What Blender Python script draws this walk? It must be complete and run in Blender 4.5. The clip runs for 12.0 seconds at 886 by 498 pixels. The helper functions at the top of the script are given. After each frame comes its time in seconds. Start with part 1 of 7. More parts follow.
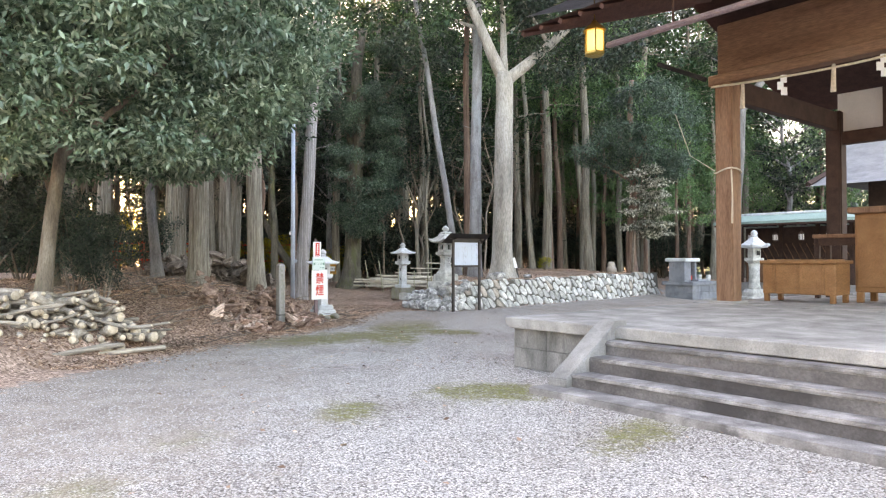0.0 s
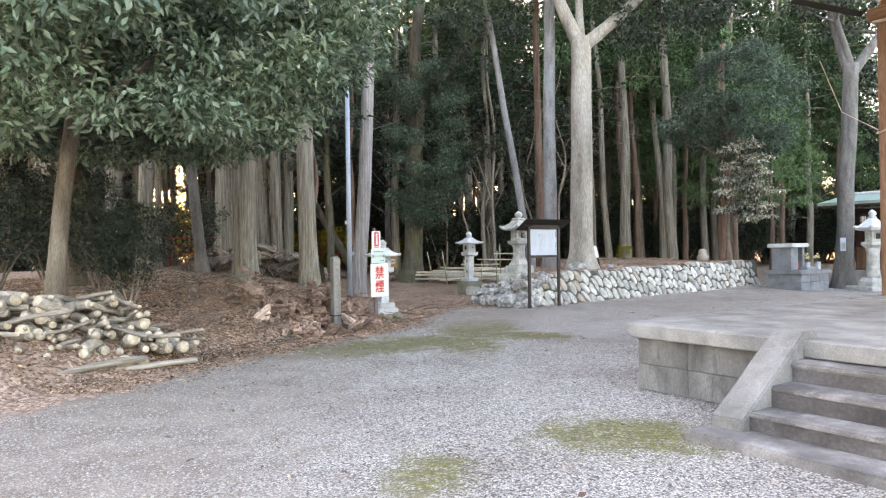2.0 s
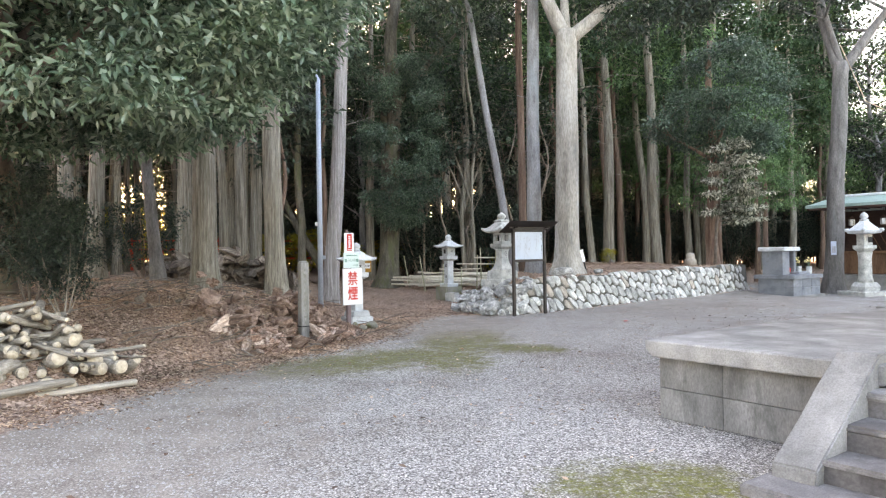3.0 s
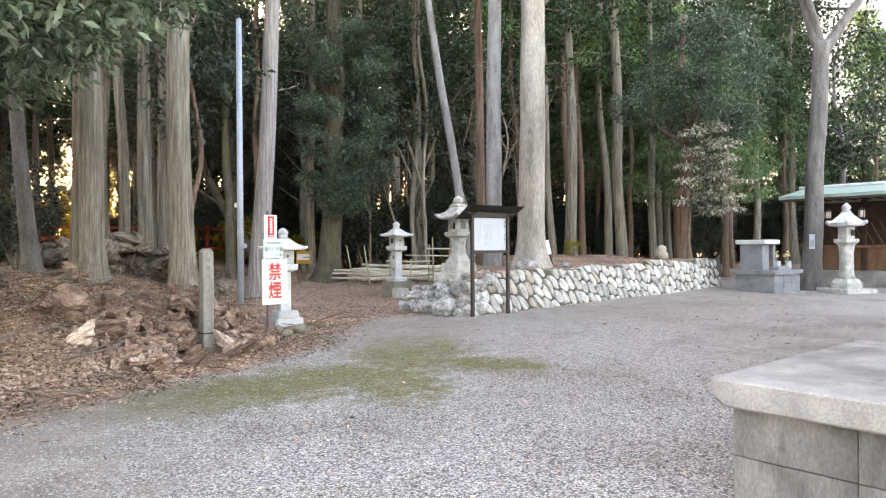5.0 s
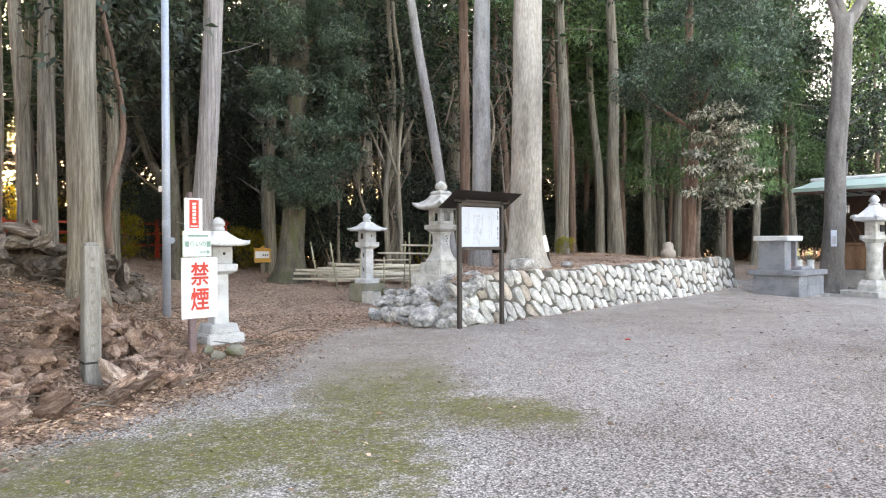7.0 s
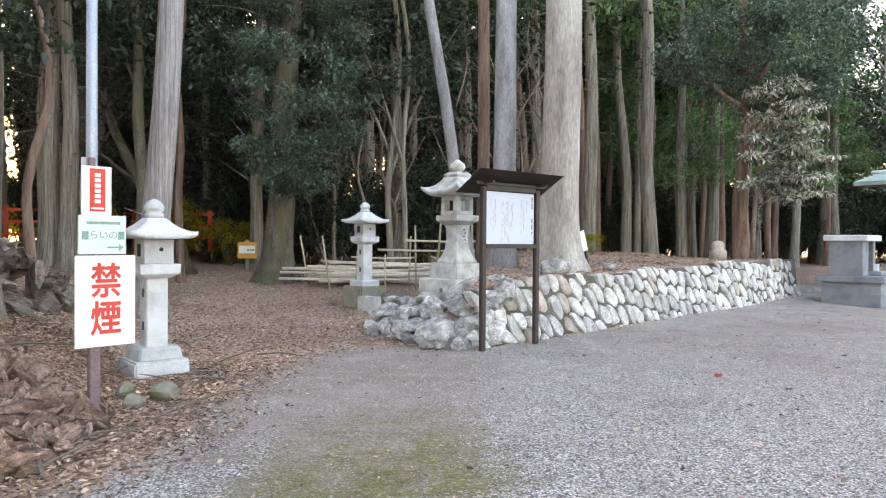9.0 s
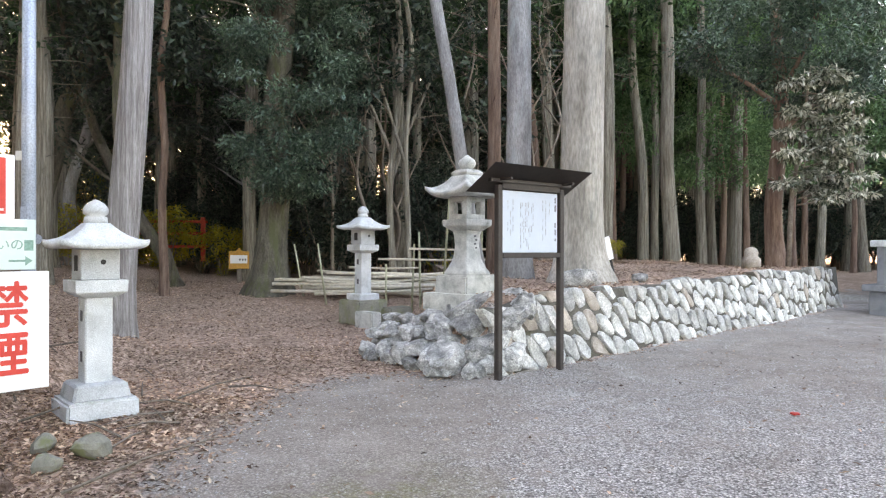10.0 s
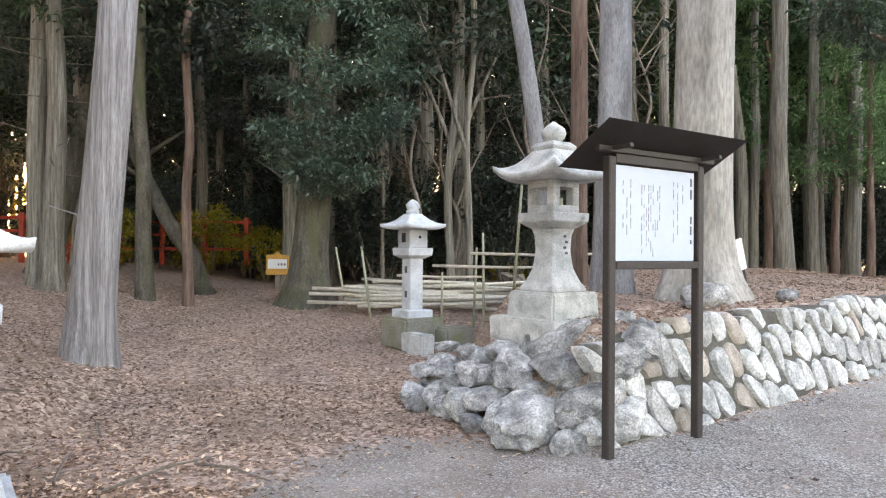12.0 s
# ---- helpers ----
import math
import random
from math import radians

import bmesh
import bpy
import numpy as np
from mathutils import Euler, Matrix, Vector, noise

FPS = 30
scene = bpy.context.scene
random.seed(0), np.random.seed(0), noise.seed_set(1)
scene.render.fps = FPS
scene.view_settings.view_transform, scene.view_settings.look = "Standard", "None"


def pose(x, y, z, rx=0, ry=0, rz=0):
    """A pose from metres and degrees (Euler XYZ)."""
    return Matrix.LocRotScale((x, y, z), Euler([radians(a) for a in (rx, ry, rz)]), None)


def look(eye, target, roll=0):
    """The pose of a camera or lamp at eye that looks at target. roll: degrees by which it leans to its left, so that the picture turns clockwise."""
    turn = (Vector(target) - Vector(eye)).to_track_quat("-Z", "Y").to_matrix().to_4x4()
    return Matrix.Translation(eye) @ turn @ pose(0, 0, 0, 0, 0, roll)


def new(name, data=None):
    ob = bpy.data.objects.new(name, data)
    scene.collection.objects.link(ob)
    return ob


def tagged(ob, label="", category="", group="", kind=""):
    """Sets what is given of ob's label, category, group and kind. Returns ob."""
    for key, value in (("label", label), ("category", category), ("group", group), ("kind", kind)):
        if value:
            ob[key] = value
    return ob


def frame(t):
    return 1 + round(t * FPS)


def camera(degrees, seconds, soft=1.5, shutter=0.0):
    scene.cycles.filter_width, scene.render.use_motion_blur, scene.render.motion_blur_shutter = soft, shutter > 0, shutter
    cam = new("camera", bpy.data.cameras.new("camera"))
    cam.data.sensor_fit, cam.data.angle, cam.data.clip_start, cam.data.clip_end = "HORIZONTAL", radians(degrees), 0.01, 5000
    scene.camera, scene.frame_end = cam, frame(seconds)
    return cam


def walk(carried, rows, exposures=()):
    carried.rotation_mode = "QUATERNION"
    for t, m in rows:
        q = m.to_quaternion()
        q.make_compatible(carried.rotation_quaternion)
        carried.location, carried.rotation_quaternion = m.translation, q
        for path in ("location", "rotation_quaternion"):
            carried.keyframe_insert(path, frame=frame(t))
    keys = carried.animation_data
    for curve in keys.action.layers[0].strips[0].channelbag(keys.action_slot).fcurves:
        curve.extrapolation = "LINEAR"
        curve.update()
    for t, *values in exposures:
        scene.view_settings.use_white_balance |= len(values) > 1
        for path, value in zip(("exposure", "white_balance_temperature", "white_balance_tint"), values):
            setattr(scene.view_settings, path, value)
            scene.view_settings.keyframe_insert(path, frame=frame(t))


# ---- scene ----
EV, KELVIN, TINT = 3.70, 9200, 24
cam = camera(66.1, 12.0, soft=1.2)
PATH = [
    (0, (1.34, -0.378, 1.513), (1.326, 1.621, 1.547), -0.0),
    (0.5, (1.205, 0.194, 1.498), (1.059, 2.189, 1.527), -0.1),
    (1, (1.11, 0.745, 1.504), (0.919, 2.736, 1.535), -0.4),
    (1.5, (0.973, 1.328, 1.501), (0.762, 3.317, 1.526), -0.7),
    (2, (0.885, 1.917, 1.5), (0.703, 3.908, 1.509), -0.9),
    (2.5, (0.809, 2.549, 1.498), (0.653, 4.543, 1.518), -0.9),
    (3, (0.691, 3.14, 1.495), (0.582, 5.137, 1.515), -0.9),
    (5, (0.631, 5.684, 1.431), (0.668, 7.684, 1.428), -0.4),
    (5.5, (0.646, 6.322, 1.44), (0.713, 8.32, 1.455), -0.2),
    (6, (0.613, 6.989, 1.432), (0.701, 8.987, 1.436), -0.3),
    (6.5, (0.611, 7.676, 1.411), (0.72, 9.673, 1.414), -0.2),
    (7, (0.591, 8.372, 1.393), (0.702, 10.369, 1.384), -0.3),
    (9, (0.545, 11.111, 1.398), (0.647, 13.108, 1.377), 0.4),
    (9.5, (0.535, 11.778, 1.387), (0.644, 13.775, 1.373), 0.3),
    (10, (0.581, 12.476, 1.41), (0.668, 14.474, 1.411), 0.1),
    (10.5, (0.588, 13.132, 1.422), (0.651, 15.131, 1.439), -0.0),
    (11, (0.59, 13.777, 1.417), (0.601, 15.777, 1.441), -0.0),
    (11.5, (0.546, 14.393, 1.397), (0.519, 16.393, 1.408), 0.3),
    (12, (0.559, 14.992, 1.426), (0.467, 16.99, 1.437), 0.4),
]
walk(cam, [(t, look(eye, target, roll)) for t, eye, target, roll in PATH], exposures=[(0.0, EV, KELVIN, TINT), (2.5, EV, KELVIN, TINT), (6.0, EV + 0.29, KELVIN + 700, TINT + 2), (9.0, EV + 0.16, KELVIN, TINT + 1), (10.5, EV + 0.15, KELVIN, TINT + 1), (12.0, EV + 0.28, KELVIN + 200, TINT + 2)])

# ---------------------------------------------------------------- world and sun
SUN_AZ, SUN_EL = radians(-38), radians(15)          # low evening sun behind the wood, ahead and to one side
world = bpy.data.worlds.new("world")
scene.world = world
world.use_nodes = True
wn = world.node_tree.nodes
sky = wn.new("ShaderNodeTexSky")
sky.sky_type = "NISHITA"
sky.sun_disc = False
sky.sun_elevation = SUN_EL
sky.sun_rotation = SUN_AZ
sky.air_density, sky.dust_density, sky.ozone_density = 1.0, 3.0, 1.0
wn["Background"].inputs[1].default_value = 0.15
world.node_tree.links.new(sky.outputs[0], wn["Background"].inputs[0])
sun = new("sun", bpy.data.lights.new("sun", "SUN"))
sun.data.energy, sun.data.angle, sun.data.color = 2.5, radians(0.6), (1.0, 0.74, 0.42)
sun_dir = Vector((math.sin(SUN_AZ) * math.cos(SUN_EL), math.cos(SUN_AZ) * math.cos(SUN_EL), math.sin(SUN_EL)))
sun.matrix_world = look(sun_dir * 200, (0, 0, 0))
sun.matrix_world.translation = sun_dir * 200


# ---------------------------------------------------------------- materials
def node(nt, kind, **values):
    n = nt.nodes.new(kind)
    for key, value in values.items():
        n.inputs[key].default_value = value
    return n


def ramp(nt, fac, cols, lo=0.3, hi=0.7):
    n = nt.nodes.new("ShaderNodeValToRGB")
    while len(n.color_ramp.elements) < len(cols):
        n.color_ramp.elements.new(0.5)
    for i, c in enumerate(cols):
        e = n.color_ramp.elements[i]
        e.position = lo + (hi - lo) * i / max(1, len(cols) - 1)
        e.color = (*c, 1)
    nt.links.new(fac, n.inputs[0])
    return n.outputs[0]


def mix(nt, fac, a, b, mode="MIX"):
    n = nt.nodes.new("ShaderNodeMix")
    n.data_type, n.blend_type = "RGBA", mode
    if isinstance(fac, (int, float)):
        n.inputs[0].default_value = fac
    else:
        nt.links.new(fac, n.inputs[0])
    for sock, v in ((n.inputs[6], a), (n.inputs[7], b)):
        if isinstance(v, tuple):
            sock.default_value = (*v, 1)
        else:
            nt.links.new(v, sock)
    return n.outputs[2]


def math_node(nt, op, a, b=0.0, clamp=False):
    n = nt.nodes.new("ShaderNodeMath")
    n.operation, n.use_clamp = op, clamp
    for sock, v in ((n.inputs[0], a), (n.inputs[1], b)):
        if isinstance(v, (int, float)):
            sock.default_value = v
        else:
            nt.links.new(v, sock)
    return n.outputs[0]


def surface(name, cols, scale=3.0, fine=45.0, rough=0.85, bump=0.4, depth=0.01, metal=0.0, vary=0.15, stretch=(1, 1, 1),
            spec=0.3, stain=None, stain_scale=1.3, stain_lo=0.55, world_space=False, speckle=0.25):
    """A mottled surface: broad colour noise, fine grain, optional stains, relief and a shade of its own for each object."""
    m = bpy.data.materials.new(name)
    m.use_nodes = True
    nt = m.node_tree
    b = nt.nodes["Principled BSDF"]
    if world_space:
        co = nt.nodes.new("ShaderNodeNewGeometry").outputs["Position"]
    else:
        co = nt.nodes.new("ShaderNodeTexCoord").outputs["Object"]
    mp = node(nt, "ShaderNodeMapping", Scale=stretch)
    nt.links.new(co, mp.inputs[0])
    info = nt.nodes.new("ShaderNodeObjectInfo")
    shift = nt.nodes.new("ShaderNodeVectorMath")
    shift.operation = "ADD"
    nt.links.new(mp.outputs[0], shift.inputs[0])
    far = math_node(nt, "MULTIPLY", info.outputs["Random"], 37.0)
    nt.links.new(far, shift.inputs[1])
    co = shift.outputs[0]
    big = node(nt, "ShaderNodeTexNoise", Scale=scale, Detail=6.0, Roughness=0.6)
    small = node(nt, "ShaderNodeTexNoise", Scale=fine, Detail=4.0, Roughness=0.65)
    nt.links.new(co, big.inputs["Vector"])
    nt.links.new(co, small.inputs["Vector"])
    c = ramp(nt, big.outputs[0], cols)
    grain = ramp(nt, small.outputs[0], [(1 - speckle,) * 3, (1 + speckle,) * 3], 0.35, 0.65)
    c = mix(nt, 1.0, c, grain, "MULTIPLY")
    if stain:
        sn = node(nt, "ShaderNodeTexNoise", Scale=stain_scale, Detail=8.0, Roughness=0.7)
        nt.links.new(co, sn.inputs["Vector"])
        fac = ramp(nt, sn.outputs[0], [(0, 0, 0), (0.85,) * 3], stain_lo, stain_lo + 0.12)
        c = mix(nt, fac, c, stain)
    if vary:
        shade = math_node(nt, "ADD", math_node(nt, "MULTIPLY", info.outputs["Random"], 2 * vary), 1 - vary)
        c = mix(nt, 1.0, c, shade, "MULTIPLY")
    nt.links.new(c, b.inputs["Base Color"])
    b.inputs["Roughness"].default_value = rough
    b.inputs["Metallic"].default_value = metal
    b.inputs["Specular IOR Level"].default_value = spec
    if bump:
        h = math_node(nt, "ADD", math_node(nt, "MULTIPLY", big.outputs[0], 0.6), math_node(nt, "MULTIPLY", small.outputs[0], 0.4))
        bp = node(nt, "ShaderNodeBump", Strength=bump, Distance=depth)
        nt.links.new(h, bp.inputs["Height"])
        nt.links.new(bp.outputs[0], b.inputs["Normal"])
    return m


def leaf_material(name, cols, rough=0.45, glow=0.3, spec=0.4):
    """Leaves: each a shade of its own, some light through the blade."""
    m = bpy.data.materials.new(name)
    m.use_nodes = True
    nt = m.node_tree
    b = nt.nodes["Principled BSDF"]
    geo = nt.nodes.new("ShaderNodeNewGeometry")
    info = nt.nodes.new("ShaderNodeObjectInfo")
    c = ramp(nt, geo.outputs["Random Per Island"], cols, 0.0, 1.0)
    patch = node(nt, "ShaderNodeTexNoise", Scale=0.7, Detail=2.0)
    nt.links.new(geo.outputs["Position"], patch.inputs["Vector"])
    c = mix(nt, 1.0, c, ramp(nt, patch.outputs[0], [(0.7, 0.75, 0.75), (1.25, 1.2, 1.1)], 0.35, 0.65), "MULTIPLY")
    shade = math_node(nt, "ADD", math_node(nt, "MULTIPLY", info.outputs["Random"], 0.4), 0.8)
    c = mix(nt, 1.0, c, shade, "MULTIPLY")
    nt.links.new(c, b.inputs["Base Color"])
    b.inputs["Roughness"].default_value = rough
    b.inputs["Specular IOR Level"].default_value = spec
    t = nt.nodes.new("ShaderNodeBsdfTranslucent")
    nt.links.new(mix(nt, 1.0, c, (1.15, 1.15, 0.75), "MULTIPLY"), t.inputs[0])
    ms = nt.nodes.new("ShaderNodeMixShader")
    ms.inputs[0].default_value = glow
    nt.links.new(b.outputs[0], ms.inputs[1])
    nt.links.new(t.outputs[0], ms.inputs[2])
    nt.links.new(ms.outputs[0], nt.nodes["Material Output"].inputs[0])
    return m


def ground_material():
    """Gravel, moss and leaf litter, told apart by the masks on the sheet; noise breaks their edges."""
    m = bpy.data.materials.new("ground")
    m.use_nodes = True
    nt = m.node_tree
    b = nt.nodes["Principled BSDF"]
    pos = nt.nodes.new("ShaderNodeNewGeometry").outputs["Position"]

    def noise_of(scale, detail=5.0, rough=0.6):
        n = node(nt, "ShaderNodeTexNoise", Scale=scale, Detail=detail, Roughness=rough)
        nt.links.new(pos, n.inputs["Vector"])
        return n.outputs[0]

    def cells(scale):
        n = node(nt, "ShaderNodeTexVoronoi", Scale=scale)
        nt.links.new(pos, n.inputs["Vector"])
        return n
    peb, litter_cells = cells(68.0), cells(30.0)
    sep = nt.nodes.new("ShaderNodeSeparateColor")
    nt.links.new(peb.outputs["Color"], sep.inputs[0])
    gravel = ramp(nt, sep.outputs[0], [(0.17, 0.16, 0.152), (0.33, 0.314, 0.302), (0.46, 0.442, 0.425), (0.70, 0.68, 0.655)], 0.0, 1.0)
    # shade in the gaps between pebbles, multiplied into the gravel colour
    gap_shade = ramp(nt, peb.outputs["Distance"], [(1.0,) * 3, (0.30,) * 3], 0.3, 0.75)
    gravel = mix(nt, 1.0, mix(nt, 1.0, gravel, (1.37, 1.37, 1.36), "MULTIPLY"), gap_shade, "MULTIPLY")
    gravel = mix(nt, ramp(nt, noise_of(0.42, 7.0, 0.65), [(0, 0, 0), (0.95,) * 3], 0.46, 0.64), gravel, mix(nt, 1.0, gravel, (0.69, 0.645, 0.615), "MULTIPLY"))
    earth = ramp(nt, noise_of(2.2), [(0.26, 0.228, 0.202), (0.46, 0.412, 0.372)])
    gravel = mix(nt, ramp(nt, noise_of(1.3, 8.0, 0.7), [(0, 0, 0), (0.6,) * 3], 0.56, 0.72), gravel, earth)
    mossc = ramp(nt, noise_of(9.0), [(0.12, 0.104, 0.058), (0.152, 0.148, 0.050), (0.205, 0.212, 0.056)])
    mossc = mix(nt, 1.0, mossc, ramp(nt, noise_of(90.0), [(0.6,) * 3, (1.35,) * 3], 0.35, 0.65), "MULTIPLY")
    sep2 = nt.nodes.new("ShaderNodeSeparateColor")
    nt.links.new(litter_cells.outputs["Color"], sep2.inputs[0])
    leafc = ramp(nt, sep2.outputs[0], [(0.17, 0.114, 0.090), (0.33, 0.230, 0.180), (0.48, 0.342, 0.272), (0.70, 0.53, 0.435)], 0.0, 1.0)
    leafc = mix(nt, ramp(nt, noise_of(0.9, 7.0), [(0, 0, 0), (0.8,) * 3], 0.5, 0.68), leafc, (0.30, 0.212, 0.165))
    mask = nt.nodes.new("ShaderNodeVertexColor")
    mask.layer_name = "cover"
    part_of = nt.nodes.new("ShaderNodeSeparateColor")
    nt.links.new(mask.outputs[0], part_of.inputs[0])
    rag = math_node(nt, "SUBTRACT", noise_of(3.5, 8.0, 0.75), 0.5)
    rag = math_node(nt, "MULTIPLY", rag, 2.2)

    def edge(sock, width=0.12):
        return ramp(nt, math_node(nt, "ADD", sock, rag), [(0, 0, 0), (1, 1, 1)], 0.5 - width, 0.5 + width)
    holes = mix(nt, 1.0, ramp(nt, noise_of(26.0, 4.0), [(0.5,) * 3, (1, 1, 1)], 0.38, 0.55), ramp(nt, noise_of(2.1, 7.0, 0.7), [(0.7,) * 3, (1, 1, 1)], 0.38, 0.50), "MULTIPLY")
    c = mix(nt, mix(nt, 1.0, edge(part_of.outputs[1], 0.25), holes, "MULTIPLY"), gravel, mossc)
    c = mix(nt, edge(part_of.outputs[2], 0.3), c, mix(nt, 1.0, mix(nt, 0.65, gravel, earth), (0.86, 0.84, 0.82), "MULTIPLY"))
    c = mix(nt, edge(part_of.outputs[0]), c, leafc)
    nt.links.new(c, b.inputs["Base Color"])
    b.inputs["Roughness"].default_value = 0.9
    b.inputs["Specular IOR Level"].default_value = 0.2
    h = math_node(nt, "SUBTRACT", math_node(nt, "MULTIPLY", sep.outputs[0], 0.5), peb.outputs["Distance"])
    bp = node(nt, "ShaderNodeBump", Strength=0.5, Distance=0.012)
    nt.links.new(h, bp.inputs["Height"])
    nt.links.new(bp.outputs[0], b.inputs["Normal"])
    return m


M_GROUND = ground_material()
M_GRAVEL = surface("gravel_stone", [(0.206, 0.198, 0.194), (0.413, 0.400, 0.387), (0.602, 0.585, 0.568)], 45.0, 160.0, world_space=True, vary=0)
M_LITTER = leaf_material("dry_leaf", [(0.11, 0.068, 0.054), (0.30, 0.195, 0.150), (0.52, 0.355, 0.278), (0.80, 0.63, 0.51)], 0.75, 0.05, 0.2)
M_GRANITE = surface("lantern_granite", [(0.40, 0.43, 0.44), (0.54, 0.575, 0.59), (0.64, 0.67, 0.69)], 4.0, 120.0, 0.85, 0.3, 0.004, stain=(0.27, 0.30, 0.27), stain_scale=2.6, stain_lo=0.57)
M_GRANITE_OLD = surface("weathered_granite", [(0.30, 0.32, 0.305), (0.48, 0.495, 0.475), (0.64, 0.65, 0.625)], 6.0, 90.0, 0.9, 0.7, 0.008, stain=(0.22, 0.235, 0.21), stain_scale=4.4, stain_lo=0.57)
# near black; on lantern plates it stands for the shade inside openings
M_DARK = surface("dark_hollow", [(0.03, 0.03, 0.03), (0.05, 0.05, 0.05)], 5.0, 50.0, vary=0)
M_ALTAR = surface("blue_grey_granite", [(0.160, 0.178, 0.202), (0.232, 0.253, 0.282), (0.304, 0.328, 0.361)], 3.0, 90.0, 0.8, 0.4, 0.005, stain=(0.16, 0.17, 0.175), stain_scale=3.0)
M_PANEL = surface("bluish_white_panel", [(0.47, 0.55, 0.65), (0.53, 0.61, 0.70)], 2.0, 40.0, 0.4, 0.0, vary=0, speckle=0.02)
M_CARVED = surface("carved_shadow", [(0.20, 0.198, 0.178), (0.27, 0.265, 0.242)], 16.0, 60.0, vary=0)
M_MOSS_STONE = surface("mossy_stone", [(0.19, 0.185, 0.155), (0.29, 0.285, 0.24)], 4.0, 60.0, 0.9, 0.5, 0.008, stain=(0.19, 0.21, 0.10), stain_scale=2.5, stain_lo=0.5)
M_ROCK = surface("grey_rock", [(0.19, 0.195, 0.195), (0.43, 0.44, 0.435), (0.80, 0.802, 0.79)], 4.6, 40.0, 0.9, 1.0, 0.05, stain=(0.17, 0.178, 0.165), stain_scale=7.5, stain_lo=0.56, vary=0.3, speckle=0.35)
M_COBBLE = surface("pale_cobble", [(0.36, 0.375, 0.365), (0.56, 0.572, 0.558), (0.80, 0.803, 0.79)], 5.5, 44.0, 0.88, 1.0, 0.025, stain=(0.30, 0.335, 0.315), stain_scale=7.0, stain_lo=0.55, vary=0.28, speckle=0.24)
M_COBBLE_TAN = surface("tan_cobble", [(0.30, 0.26, 0.22), (0.44, 0.39, 0.34), (0.58, 0.53, 0.47)], 6.0, 75.0, 0.88, 0.6, 0.012, vary=0.2)
M_MORTAR = surface("mortar", [(0.085, 0.082, 0.07), (0.165, 0.156, 0.138)], 5.0, 60.0, 0.95, 0.8, 0.02, stain=(0.075, 0.082, 0.052), stain_scale=3.0, vary=0)
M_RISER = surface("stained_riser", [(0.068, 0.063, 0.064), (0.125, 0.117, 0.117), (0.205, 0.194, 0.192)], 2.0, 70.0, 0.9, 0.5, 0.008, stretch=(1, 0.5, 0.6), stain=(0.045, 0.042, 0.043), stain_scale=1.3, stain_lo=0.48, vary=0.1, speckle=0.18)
# paler than the risers: wear, plus light on upward faces put into the colour
M_TREAD = surface("scuffed_lit_tread", [(0.125, 0.120, 0.120), (0.225, 0.216, 0.214), (0.42, 0.409, 0.405)], 2.6, 75.0, 0.88, 0.7, 0.01, stain=(0.105, 0.10, 0.10), stain_scale=2.0, stain_lo=0.51, vary=0.06, speckle=0.18)
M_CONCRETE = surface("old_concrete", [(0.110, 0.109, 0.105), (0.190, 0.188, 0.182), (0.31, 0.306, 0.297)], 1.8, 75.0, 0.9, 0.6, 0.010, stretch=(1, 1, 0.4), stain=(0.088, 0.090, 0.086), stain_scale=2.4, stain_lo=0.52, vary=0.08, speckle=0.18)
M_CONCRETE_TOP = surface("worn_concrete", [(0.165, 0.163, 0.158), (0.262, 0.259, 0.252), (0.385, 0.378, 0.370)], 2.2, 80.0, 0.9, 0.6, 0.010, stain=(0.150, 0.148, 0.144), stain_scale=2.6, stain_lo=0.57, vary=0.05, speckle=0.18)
M_BARK = surface("cypress_bark", [(0.105, 0.092, 0.074), (0.235, 0.216, 0.178), (0.375, 0.355, 0.302)], 11.0, 60.0, 0.95, 1.0, 0.035, stretch=(2.0, 2.0, 0.10), stain=(0.17, 0.170, 0.12), stain_scale=1.1, stain_lo=0.57, vary=0.2, speckle=0.3)
M_BARK_SILVER = surface("silvery_cypress_bark", [(0.16, 0.147, 0.142), (0.29, 0.277, 0.275), (0.42, 0.408, 0.412)], 10.0, 70.0, 0.92, 1.0, 0.025, stretch=(2.2, 2.2, 0.07), vary=0.1, speckle=0.3)
M_BARK_BROWN = surface("mossy_brown_bark", [(0.085, 0.068, 0.055), (0.155, 0.128, 0.100), (0.235, 0.205, 0.165)], 5.0, 50.0, 0.95, 0.8, 0.02, stretch=(1.3, 1.3, 0.3), stain=(0.17, 0.175, 0.12), stain_scale=2.0, stain_lo=0.54, vary=0.1)
M_BARK_PALE = surface("pale_bark", [(0.225, 0.210, 0.184), (0.345, 0.328, 0.295), (0.47, 0.452, 0.415)], 2.4, 30.0, 0.9, 0.7, 0.02, stretch=(1, 1, 0.22), stain=(0.155, 0.17, 0.162), stain_scale=3.0, stain_lo=0.56, vary=0.08, speckle=0.26)
M_BARK_GREY = surface("grey_bark", [(0.14, 0.138, 0.138), (0.235, 0.238, 0.245), (0.325, 0.335, 0.345)], 6.0, 60.0, 0.9, 0.8, 0.018, stretch=(1, 1, 0.25), stain=(0.28, 0.33, 0.345), stain_scale=1.4, stain_lo=0.54, vary=0.15)
M_BARK_DARK = surface("dark_grey_bark", [(0.10, 0.095, 0.09), (0.16, 0.155, 0.15), (0.225, 0.22, 0.21)], 6.0, 50.0, 0.9, 0.8, 0.02, stretch=(1, 1, 0.25), stain=(0.22, 0.245, 0.235), stain_scale=1.8, stain_lo=0.58, vary=0.1)
M_BARK_RED = surface("reddish_bark", [(0.12, 0.075, 0.06), (0.21, 0.14, 0.11), (0.29, 0.21, 0.17)], 8.0, 50.0, 0.95, 0.9, 0.025, stretch=(1.5, 1.5, 0.12), vary=0.2)
